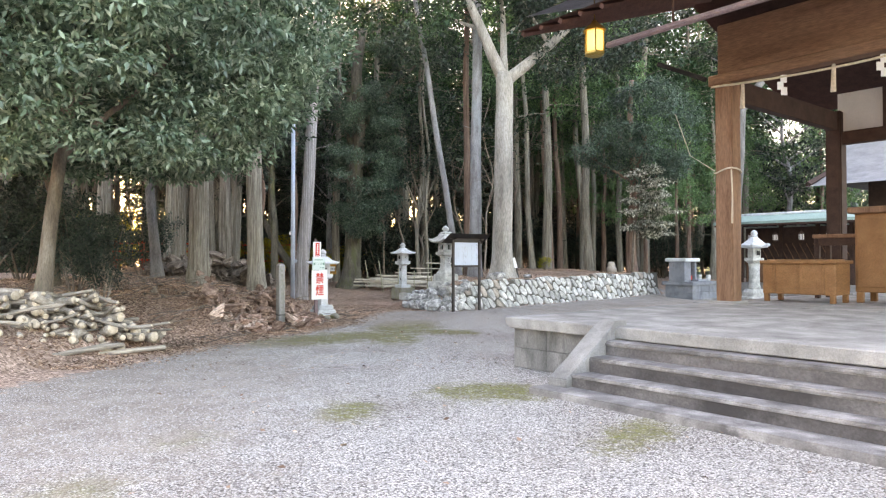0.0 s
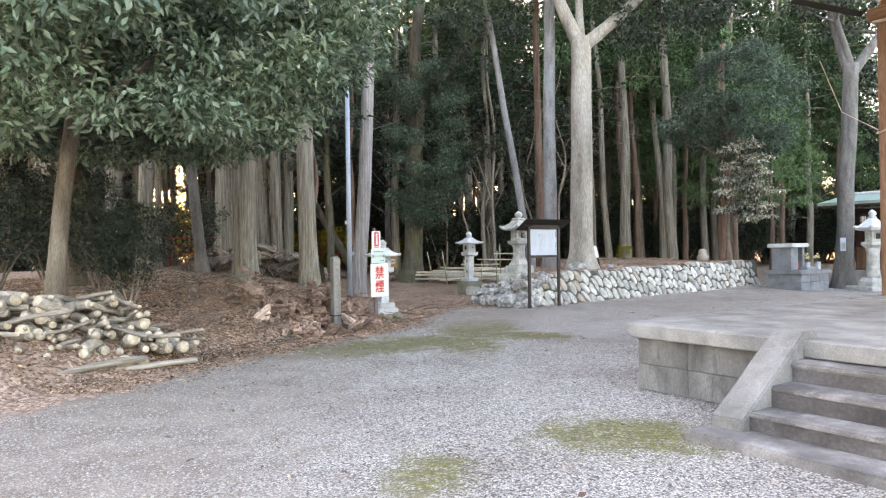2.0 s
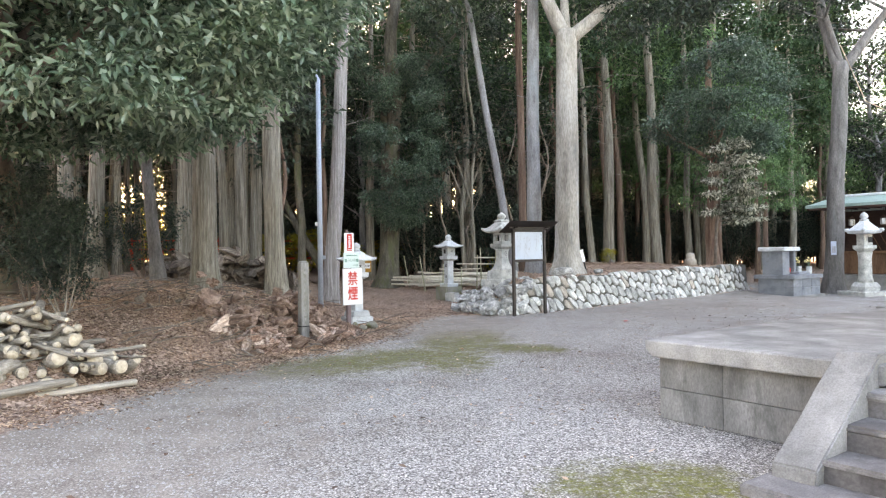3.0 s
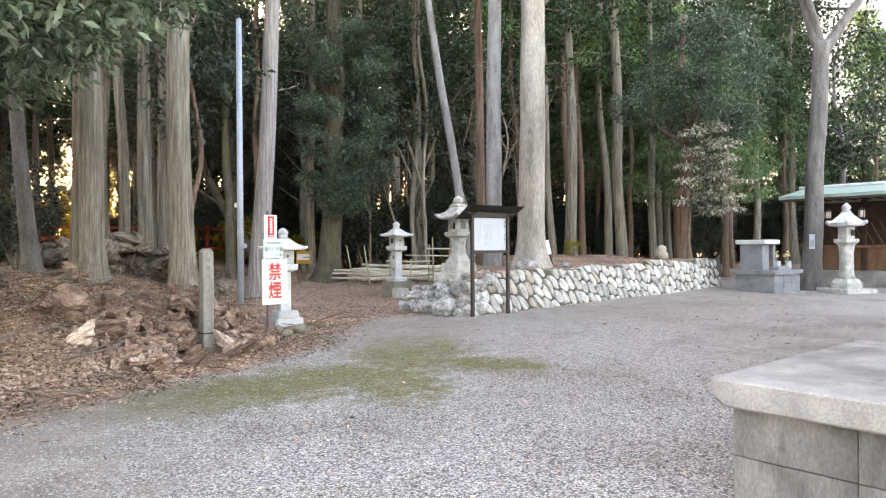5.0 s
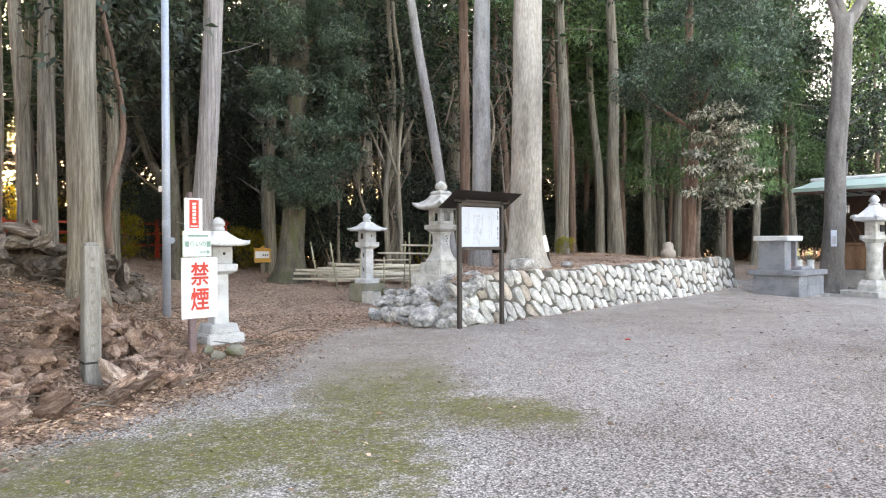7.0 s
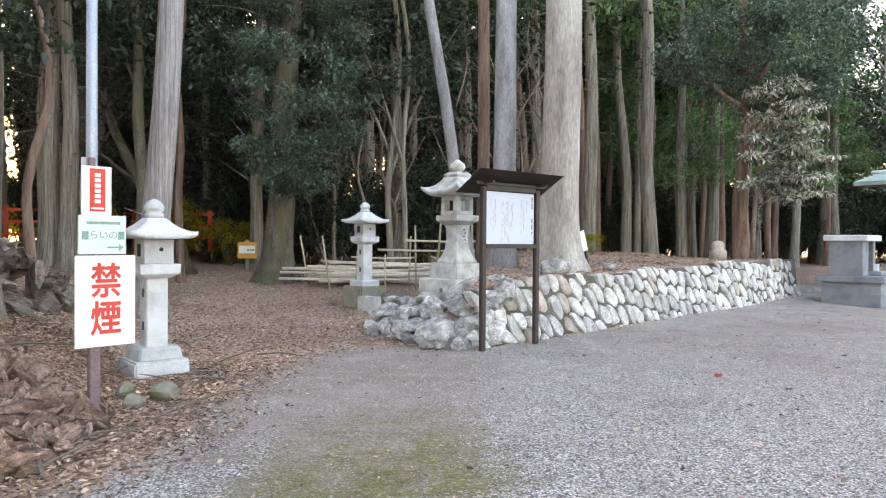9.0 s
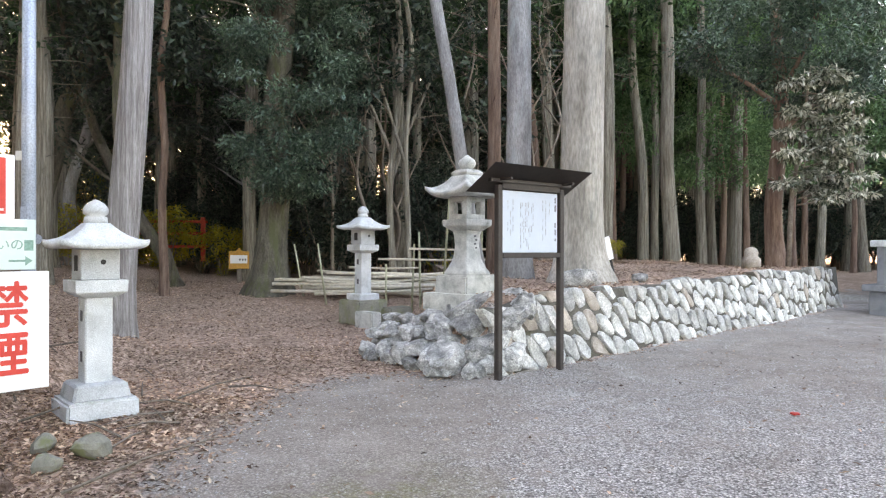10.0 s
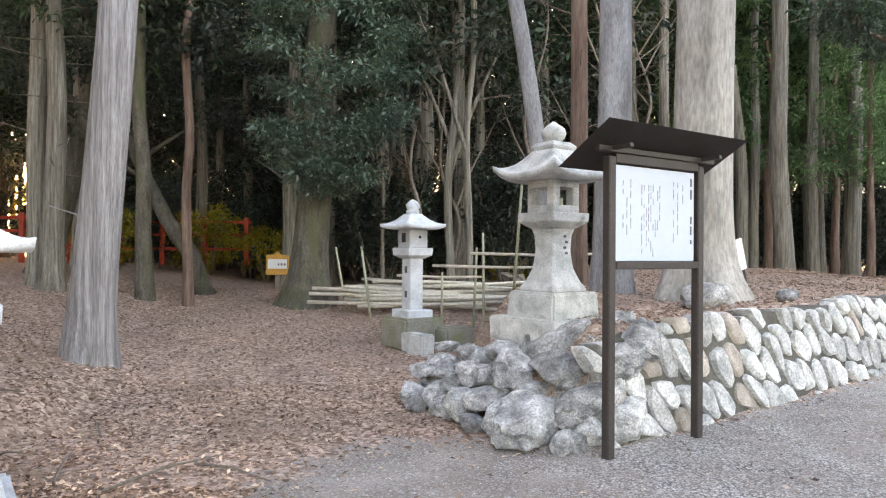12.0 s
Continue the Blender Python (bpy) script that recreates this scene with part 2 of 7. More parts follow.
M_BARK_MOSS = surface("mossy_bark", [(0.055, 0.05, 0.04), (0.17, 0.155, 0.125)], 6.0, 50.0, 0.95, 1.0, 0.05, stretch=(1.4, 1.4, 0.3), stain=(0.095, 0.105, 0.052), stain_scale=2.6, stain_lo=0.50, vary=0.1, speckle=0.35)
M_LEAF = leaf_material("evergreen_leaf", [(0.070, 0.122, 0.090), (0.130, 0.212, 0.155), (0.205, 0.310, 0.232), (0.390, 0.500, 0.420)], 0.26, 0.25, 0.75)
# near-black leaf: part of the wood's inner shade lies in this colour
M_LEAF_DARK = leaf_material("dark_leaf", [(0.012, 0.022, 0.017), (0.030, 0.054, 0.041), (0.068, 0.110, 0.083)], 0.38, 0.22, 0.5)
M_LEAF_CAMELLIA = leaf_material("camellia_leaf", [(0.026, 0.052, 0.042), (0.062, 0.116, 0.090), (0.130, 0.215, 0.165)], 0.30, 0.22, 0.6)
M_LEAF_IVY = leaf_material("ivy_leaf", [(0.040, 0.080, 0.064), (0.092, 0.172, 0.134), (0.180, 0.295, 0.228)], 0.30, 0.25, 0.6)
M_LEAF_FIR = leaf_material("conifer_spray", [(0.027, 0.056, 0.034), (0.045, 0.095, 0.054), (0.068, 0.133, 0.073)], 0.6, 0.25, 0.3)
M_LEAF_LIGHT = leaf_material("light_green_spray", [(0.095, 0.190, 0.100), (0.145, 0.270, 0.148), (0.200, 0.340, 0.195)], 0.6, 0.38, 0.3)
M_LEAF_PALE = leaf_material("silvery_leaf", [(0.035, 0.055, 0.035), (0.16, 0.19, 0.14), (0.62, 0.63, 0.58), (0.80, 0.80, 0.76)], 0.5, 0.15, 0.4)
M_LEAF_GOLD = leaf_material("sunlit_yellow_leaf", [(0.22, 0.20, 0.04), (0.42, 0.34, 0.05), (0.30, 0.34, 0.08)], 0.6, 0.5, 0.3)
M_LOG_BARK = surface("log_bark", [(0.17, 0.147, 0.122), (0.32, 0.285, 0.242), (0.47, 0.43, 0.375)], 3.0, 40.0, 0.95, 0.7, 0.012, stretch=(0.3, 1, 1), vary=0.3, speckle=0.2)
M_CUT = surface("cut_wood", [(0.42, 0.345, 0.255), (0.58, 0.495, 0.385), (0.70, 0.615, 0.50)], 3.0, 80.0, 0.85, 0.3, 0.004, vary=0.2, speckle=0.12)
M_ROT = surface("rotten_wood", [(0.105, 0.064, 0.050), (0.33, 0.210, 0.160), (0.66, 0.49, 0.405)], 5.5, 55.0, 0.95, 1.0, 0.03, stretch=(0.55, 1.3, 1.3), stain=(0.12, 0.078, 0.063), stain_scale=5.0, stain_lo=0.54, vary=0.5, speckle=0.4)
M_ROT_PALE = surface("torn_pale_wood", [(0.24, 0.16, 0.125), (0.52, 0.39, 0.32), (0.80, 0.68, 0.60)], 5.5, 55.0, 0.95, 1.0, 0.03, stretch=(0.55, 1.3, 1.3), stain=(0.15, 0.10, 0.08), stain_scale=5.0, stain_lo=0.55, vary=0.3, speckle=0.35)
# darker than M_ROT, for the pieces joined into one heap
M_ROT_DEEP = surface("darker_rotten_wood", [(0.085, 0.055, 0.043), (0.25, 0.166, 0.130), (0.52, 0.385, 0.315)], 4.0, 50.0, 0.95, 1.0, 0.03, stain=(0.095, 0.062, 0.050), stain_scale=2.2, stain_lo=0.53, vary=0, speckle=0.4)
M_STUMP = surface("old_stump_wood", [(0.075, 0.061, 0.052), (0.205, 0.168, 0.138), (0.40, 0.34, 0.285)], 4.5, 50.0, 0.95, 1.0, 0.03, stretch=(0.55, 1.3, 1.3), stain=(0.10, 0.098, 0.068), stain_scale=3.0, stain_lo=0.54, vary=0.4, speckle=0.4)
M_TWIG = surface("twig", [(0.16, 0.13, 0.11), (0.27, 0.23, 0.19)], 9.0, 50.0, vary=0.3)
M_WHITE = surface("white_panel", [(0.76, 0.78, 0.80), (0.82, 0.83, 0.84)], 2.0, 40.0, 0.5, 0.0, vary=0, speckle=0.02, stain=(0.70, 0.71, 0.70), stain_scale=2.0, stain_lo=0.6)
M_PALE_GREEN = surface("pale_green_panel", [(0.52, 0.66, 0.64), (0.62, 0.74, 0.71)], 2.0, 40.0, 0.5, 0.0, vary=0, speckle=0.02, stain=(0.70, 0.76, 0.75), stain_scale=5.0, stain_lo=0.52)
M_RED = surface("red_paint", [(0.62, 0.055, 0.045), (0.72, 0.085, 0.065)], 6.0, 60.0, 0.5, 0.0, vary=0, speckle=0.05)
M_GREENINK = surface("faded_green_ink", [(0.16, 0.32, 0.27), (0.22, 0.38, 0.33)], 6.0, 60.0, 0.5, 0.0, vary=0)
M_INK = surface("black_ink", [(0.07, 0.07, 0.08), (0.12, 0.12, 0.13)], 6.0, 60.0, 0.6, 0.0, vary=0)
M_GREYINK = surface("grey_ink", [(0.34, 0.36, 0.40), (0.42, 0.44, 0.48)], 6.0, 60.0, 0.6, 0.0, vary=0)
M_BOARD = surface("brown_steel", [(0.036, 0.029, 0.027), (0.056, 0.046, 0.042)], 5.0, 60.0, 0.55, 0.1, 0.002, vary=0, spec=0.4)
M_MAUVE = surface("purple_brown_pole", [(0.17, 0.12, 0.13), (0.23, 0.17, 0.17)], 5.0, 60.0, 0.6, 0.1, 0.002, vary=0)
M_STEEL = surface("pale_painted_steel", [(0.33, 0.40, 0.49), (0.42, 0.49, 0.58)], 3.0, 60.0, 0.45, 0.1, 0.002, metal=0.2, vary=0, spec=0.5)
M_POST = surface("weathered_post", [(0.20, 0.198, 0.188), (0.33, 0.328, 0.315)], 8.0, 70.0, 0.9, 0.6, 0.008, stretch=(1.6, 1.6, 0.18), stain=(0.20, 0.212, 0.185), stain_scale=3.0, stain_lo=0.56, vary=0)
M_BAMBOO = surface("dry_bamboo", [(0.50, 0.45, 0.36), (0.64, 0.59, 0.50)], 6.0, 60.0, 0.6, 0.2, 0.003, stretch=(0.3, 1, 1), vary=0.2)
M_BAMBOO_GREEN = surface("greenish_bamboo", [(0.30, 0.32, 0.20), (0.45, 0.44, 0.32)], 4.0, 60.0, 0.6, 0.2, 0.003, vary=0.2)
M_ORANGE = surface("orange_board", [(0.56, 0.28, 0.06), (0.64, 0.34, 0.09)], 4.0, 60.0, 0.6, 0.1, 0.002, vary=0)
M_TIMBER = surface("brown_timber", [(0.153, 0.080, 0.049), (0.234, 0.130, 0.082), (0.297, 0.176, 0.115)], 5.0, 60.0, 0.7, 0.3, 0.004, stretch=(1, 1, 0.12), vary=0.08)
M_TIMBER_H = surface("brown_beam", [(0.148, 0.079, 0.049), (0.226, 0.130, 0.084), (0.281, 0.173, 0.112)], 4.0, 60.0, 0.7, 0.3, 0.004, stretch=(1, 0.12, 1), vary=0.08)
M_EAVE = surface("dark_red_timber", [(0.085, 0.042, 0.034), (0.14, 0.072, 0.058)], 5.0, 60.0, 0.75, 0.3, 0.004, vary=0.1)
M_TIMBER_DARK = surface("dark_and_shaded_timber", [(0.05, 0.028, 0.022), (0.085, 0.05, 0.04)], 5.0, 60.0, 0.75, 0.3, 0.004, vary=0.1)
M_BOX_WOOD = surface("honey_timber", [(0.234, 0.112, 0.048), (0.312, 0.158, 0.072)], 4.0, 60.0, 0.6, 0.2, 0.003, stretch=(0.2, 1, 1), vary=0.08)
M_ROPE = surface("straw_rope", [(0.50, 0.42, 0.33), (0.62, 0.54, 0.44)], 20.0, 90.0, vary=0)
M_PAPER = surface("white_paper", [(0.78, 0.78, 0.77), (0.84, 0.84, 0.83)], 3.0, 50.0, vary=0, speckle=0.02)
M_BRASS = surface("gilt_metal", [(0.42, 0.28, 0.07), (0.55, 0.38, 0.11)], 6.0, 60.0, 0.4, 0.1, 0.002, metal=0.7, vary=0)
M_COPPER_ROOF = surface("green_copper_roof", [(0.240, 0.376, 0.336), (0.336, 0.464, 0.416)], 2.0, 60.0, 0.6, 0.2, 0.004, vary=0, stain=(0.25, 0.36, 0.33))
M_GREY_ROOF = surface("grey_bark_roof", [(0.20, 0.20, 0.21), (0.31, 0.31, 0.32)], 2.0, 60.0, 0.8, 0.4, 0.01, vary=0)
M_PLASTER = surface("pale_plaster", [(0.62, 0.61, 0.58), (0.70, 0.69, 0.66)], 2.0, 50.0, vary=0, speckle=0.06)
M_SHRINE_RED = surface("vermilion_paint", [(0.52, 0.06, 0.035), (0.62, 0.09, 0.05)], 4.0, 50.0, 0.55, 0.1, 0.002, vary=0.05)
M_FLOWER = surface("yellow_flower", [(0.75, 0.60, 0.22), (0.80, 0.70, 0.42)], 8.0, 50.0, vary=0.2)
lamp_glass = bpy.data.materials.new("lamp_paper")
lamp_glass.use_nodes = True
lamp_glass.node_tree.nodes["Principled BSDF"].inputs["Base Color"].default_value = (0.62, 0.42, 0.12, 1)
lamp_glass.node_tree.nodes["Principled BSDF"].inputs["Emission Color"].default_value = (1.0, 0.72, 0.25, 1)
lamp_glass.node_tree.nodes["Principled BSDF"].inputs["Emission Strength"].default_value = 0.16


# ---------------------------------------------------------------- builders
AXIS = 39.2                                          # the shrine's axes stand turned by this
V = Vector((math.cos(radians(AXIS)), math.sin(radians(AXIS)), 0))
U = Vector((math.sin(radians(AXIS)), -math.cos(radians(AXIS)), 0))


def smooth(a, b, x):
    k = np.clip((x - a) / (b - a), 0, 1)
    return k * k * (3 - 2 * k)


def mesh_of(name, verts, faces, mats, flat=True, index=None):
    me = bpy.data.meshes.new(name)
    me.from_pydata(verts, [], faces)
    for m in mats if isinstance(mats, (list, tuple)) else [mats]:
        me.materials.append(m)
    if index is not None:
        me.polygons.foreach_set("material_index", index)
    me.polygons.foreach_set("use_smooth", [not flat] * len(me.polygons))
    me.update()
    return me


def part(name, bm, material, parent=None, label="", flat=True, m=None):
    me = bpy.data.meshes.new(name)
    bm.to_mesh(me)
    bm.free()
    me.materials.append(material)
    me.polygons.foreach_set("use_smooth", [not flat] * len(me.polygons))
    ob = new(name, me)
    if parent:
        ob.parent = parent
    if m is not None:
        ob.matrix_basis = m
    if label:
        ob["label"] = label
    return ob


def empty(name, m, label, category, group="", kind=""):
    ob = new(name)
    ob.empty_display_size = 0.1
    ob.matrix_basis = m
    return tagged(ob, label, category, group, kind)


def box(c, s, bevel=0.01, top=(1, 1), rz=0, segments=1, bm=None):
    """A bevelled box about c, of size s; top: how much narrower it is above."""
    one = bmesh.new()
    bmesh.ops.create_cube(one, size=1)
    for v in one.verts:
        k = top if v.co.z > 0 else (1, 1)
        v.co = Vector((v.co.x * s[0] * k[0], v.co.y * s[1] * k[1], v.co.z * s[2]))
    if bevel:
        bmesh.ops.bevel(one, geom=one.edges[:], offset=bevel, segments=segments, affect="EDGES")
    bmesh.ops.transform(one, matrix=pose(*c, 0, 0, rz), verts=one.verts)
    if bm is None:
        return one
    me = bpy.data.meshes.new("tmp")
    one.to_mesh(me)
    one.free()
    bm.from_mesh(me)
    bpy.data.meshes.remove(me)
    return bm


def roughen(bm, amount, scale=6.0, seed=0.0):
    """Worn, uneven faces: cut finer, then pushed by noise."""
    bmesh.ops.triangulate(bm, faces=[f for f in bm.faces if len(f.verts) > 4])
    bmesh.ops.subdivide_edges(bm, edges=[e for e in bm.edges if e.calc_length() > 0.12], cuts=2, use_grid_fill=True)
    for v in bm.verts:
        p = v.co * scale + Vector((seed, seed * 0.7, seed * 1.3))
        v.co += noise.noise_vector(p) * amount
    return bm


def lathe(profile, seg=16, square=False, turn=45.0, round_=0.0):
    """A body from (radius, height) rings; square: four-sided, radius being half the side."""
    bm = bmesh.new()
    rings = []
    for r, z in profile:
        ring = []
        n = 4 if square else seg
        for i in range(n):
            a = 2 * math.pi * i / n + radians(turn)
            k = r * math.sqrt(2) if square else r
            ring.append(bm.verts.new((k * math.cos(a), k * math.sin(a), z)))
        rings.append(ring)
    for a, b in zip(rings, rings[1:]):
        for i in range(len(a)):
            j = (i + 1) % len(a)
            bm.faces.new((a[i], a[j], b[j], b[i]))
    bm.faces.new(list(reversed(rings[0])))
    bm.faces.new(rings[-1])
    if square and round_:
        bmesh.ops.bevel(bm, geom=[e for e in bm.edges], offset=round_, segments=1, affect="EDGES", clamp_overlap=True)
    return bm


def tube(points, radii, seg=8, caps=True):
    """verts and faces of a round limb along points."""
    verts, faces = [], []
    pts = [Vector(p) for p in points]
    for i, p in enumerate(pts):
        d = (pts[min(i + 1, len(pts) - 1)] - pts[max(i - 1, 0)]).normalized()
        side = d.cross(Vector((0.31, 0.95, 0.02))).normalized()
        up = side.cross(d)
        for k in range(seg):
            a = 2 * math.pi * k / seg
            verts.append(p + (side * math.cos(a) + up * math.sin(a)) * radii[i])
    for i in range(len(pts) - 1):
        for k in range(seg):
            j = (k + 1) % seg
            faces.append((i * seg + k, i * seg + j, (i + 1) * seg + j, (i + 1) * seg + k))
    if caps:
        faces.append(tuple(reversed(range(seg))))
        faces.append(tuple((len(pts) - 1) * seg + k for k in range(seg)))
    return verts, faces


def join(pieces):
    verts, faces = [], []
    for v, f in pieces:
        o = len(verts)
        verts += [tuple(p) for p in v]
        faces += [tuple(i + o for i in q) for q in f]
    return verts, faces


def mesh_part(name, verts, faces, mats, parent=None, label="", flat=True, m=None, index=None):
    ob = new(name, mesh_of(name, verts, faces, mats, flat, index))
    if parent:
        ob.parent = parent
    if m is not None:
        ob.matrix_basis = m
    if label:
        ob["label"] = label
    return ob


def text_part(name, body, size, material, parent, m, bold=0.0):
    """Letters as a thin mesh; bold: by how much the strokes are widened."""
    cu = bpy.data.curves.new(name, "FONT")
    cu.body, cu.size, cu.extrude, cu.align_x, cu.align_y = body, size, 0.002, "CENTER", "CENTER"
    tmp = new("tmp_text", cu)
    bpy.context.view_layer.update()
    me = bpy.data.meshes.new_from_object(tmp.evaluated_get(bpy.context.evaluated_depsgraph_get()))
    bpy.data.objects.remove(tmp)
    if bold:
        bm = bmesh.new()
        for k, (dx, dy) in enumerate(((-bold, 0), (bold, 0), (0, bold), (0, -bold), (0, 0))):
            me.transform(Matrix.Translation((dx, dy, 0.0006 * k)))
            bm.from_mesh(me)
            me.transform(Matrix.Translation((-dx, -dy, -0.0006 * k)))
        bm.to_mesh(me)
        bm.free()
    me.materials.clear()
    me.materials.append(material)
    ob = new(name, me)
    ob.parent, ob.matrix_basis = parent, m
    return ob


# ---------------------------------------------------------------- the lie of the land
WALL_0, WALL_1 = Vector((2.32, 20.58, 0)), Vector((9.72, 26.54, 0))
WALL_D = (WALL_1 - WALL_0).normalized()
WALL_N = Vector((WALL_D.y, -WALL_D.x, 0))            # towards the court


def land(x, y):
    """Height of the ground."""
    x, y = np.asarray(x, float), np.asarray(y, float)
    edge = np.interp(y, [-5, 9, 11, 13, 15, 16.5, 18, 20, 22, 25, 60], [-5.5, -4.2, -3.6, -2.9, -2.3, -2.1, -2.4, -2.6, -2.7, -4.5, -9])
    d = np.maximum(edge - x, 0)
    mound = 1.15 * (1 - np.exp(-d * 0.55)) * smooth(0, 0.5, d)
    mound = mound * (1 - 0.45 * smooth(19.0, 22.5, y))
    path = 0.10 * smooth(20.0, 24.0, y) + 0.42 * smooth(24, 31, y)
    along = (x - WALL_0.x) * WALL_D.x + (y - WALL_0.y) * WALL_D.y
    behind = -((x - WALL_0.x) * WALL_N.x + (y - WALL_0.y) * WALL_N.y)
    left = np.interp(y, [19, 20.2, 21.2, 22.5, 25, 28, 34, 60], [0.9, 0.6, 0.4, 0.25, 0.3, 1.2, 2.4, 6])
    terrace = (0.84 + 0.021 * np.clip(along, 0, 9) + 0.10 * smooth(0.5, 5, behind)) * smooth(0.08, 0.36, behind)
    terrace = terrace * smooth(0.0, 1.0, x - left) * (1 - smooth(9.0, 10.6, along)) * smooth(-1.35, -0.45, along + 0.5 * behind)
    far = path * (1 - smooth(9, 12, x) * (1 - smooth(30, 40, y)))
    bumps = 0.03 * np.sin(x * 1.7 + 0.6 * y) * np.sin(y * 1.3 - 0.4 * x) * smooth(0.05, 0.4, mound + path + terrace)
    return np.maximum(np.maximum(mound + far * 0.6 * (mound > 0.02), far), terrace) + bumps


def litter_mask(x, y):
    edge = np.interp(y, [-5, 8, 9.4, 11.3, 13.1, 14.2, 15.9, 17.6, 19.0, 20.0, 20.6], [-4.6, -4.0, -3.5, -3.15, -2.3, -1.75, -1.2, -1.15, -0.95, -0.5, 0.2])
    behind = -((x - WALL_0.x) * WALL_N.x + (y - WALL_0.y) * WALL_N.y)
    along = (x - WALL_0.x) * WALL_D.x + (y - WALL_0.y) * WALL_D.y
    a = smooth(-0.9, 0.6, edge - x)
    b = smooth(-0.25, 0.35, behind) * smooth(20.0, 20.8, y) * (1 - smooth(9.5, 11.5, along) * (1 - smooth(30, 36, y)))
    c = smooth(19.5, 20.9, y) * (1 - smooth(1.3, 1.8, x))
    return np.maximum(np.maximum(a, b), c)


def blob(x, y, cx, cy, rx, ry, turn=0.0):
    ca, sa = math.cos(radians(turn)), math.sin(radians(turn))
    dx, dy = x - cx, y - cy
    return np.clip(1.35 - np.hypot((dx * ca + dy * sa) / rx, (-dx * sa + dy * ca) / ry) * 0.85, 0, 1)


def moss_mask(x, y):
    m = blob(x, y, 0.35, 15.4, 0.75, 2.1)
    for b in ((1.35, 14.1, 0.8, 0.5, -30), (0.25, 13.0, 0.55, 1.1, 10), (-1.7, 12.4, 1.7, 0.9, 25), (-0.5, 13.3, 1.0, 0.8, 0),
              (1.85, 7.5, 0.75, 0.6, 0), (0.35, 6.5, 0.35, 0.55, 0), (-0.9, 5.4, 0.35, 0.4, 0), (3.0, 5.6, 0.3, 0.8, -35), (-1.1, 4.0, 0.4, 0.5, 0)):
        m = np.maximum(m, blob(x, y, *b) * (0.9 if b[1] > 7.2 else 0.74))
    return m


def damp_mask(x, y):
    """Bare trodden earth showing through the gravel."""
    return np.maximum(np.maximum(blob(x, y, -0.4, 18.6, 2.1, 3.0) * 0.95, blob(x, y, -2.5, 8.8, 1.7, 5.0, 14) * 0.95), blob(x, y, 6.5, 21.8, 6.5, 2.6, 39) * 0.72)


def spread(lo, hi, fine_lo, fine_hi, step, grow=1.22):
    inside = list(np.arange(fine_lo, fine_hi + step / 2, step))
    a, s = fine_lo, step
    low = []
    while a > lo:
        s *= grow
        a -= s
        low.append(a)
    b, s, high = inside[-1], step, []
    while b < hi:
        s *= grow
        b += s
        high.append(b)
    return np.array(low[::-1] + inside + high)


gx, gy = spread(-900, 900, -9, 14, 0.17), spread(-900, 900, 2, 31, 0.17)
GX, GY = np.meshgrid(gx, gy)
GZ = land(GX, GY)
nx, ny = len(gx), len(gy)
ids = np.arange(nx * ny).reshape(ny, nx)
quads = np.stack([ids[:-1, :-1], ids[:-1, 1:], ids[1:, 1:], ids[1:, :-1]], -1).reshape(-1, 4)
me = mesh_of("ground", np.stack([GX, GY, GZ], -1).reshape(-1, 3).tolist(), quads.tolist(), M_GROUND, flat=False)
attr = me.color_attributes.new("cover", "FLOAT_COLOR", "POINT")
cover = np.stack([litter_mask(GX, GY), moss_mask(GX, GY), damp_mask(GX, GY), np.ones_like(GX)], -1)
attr.data.foreach_set("color", cover.reshape(-1).astype(np.float32))
tagged(new("ground", me), "grey gravel court with moss patches and brown leaf litter", "ground", kind="structure")


# ---------------------------------------------------------------- hall on its concrete platform
HALL = pose(2.31, 9.42, 0, 0, 0, AXIS)               # local x runs into the hall, local -y along its front


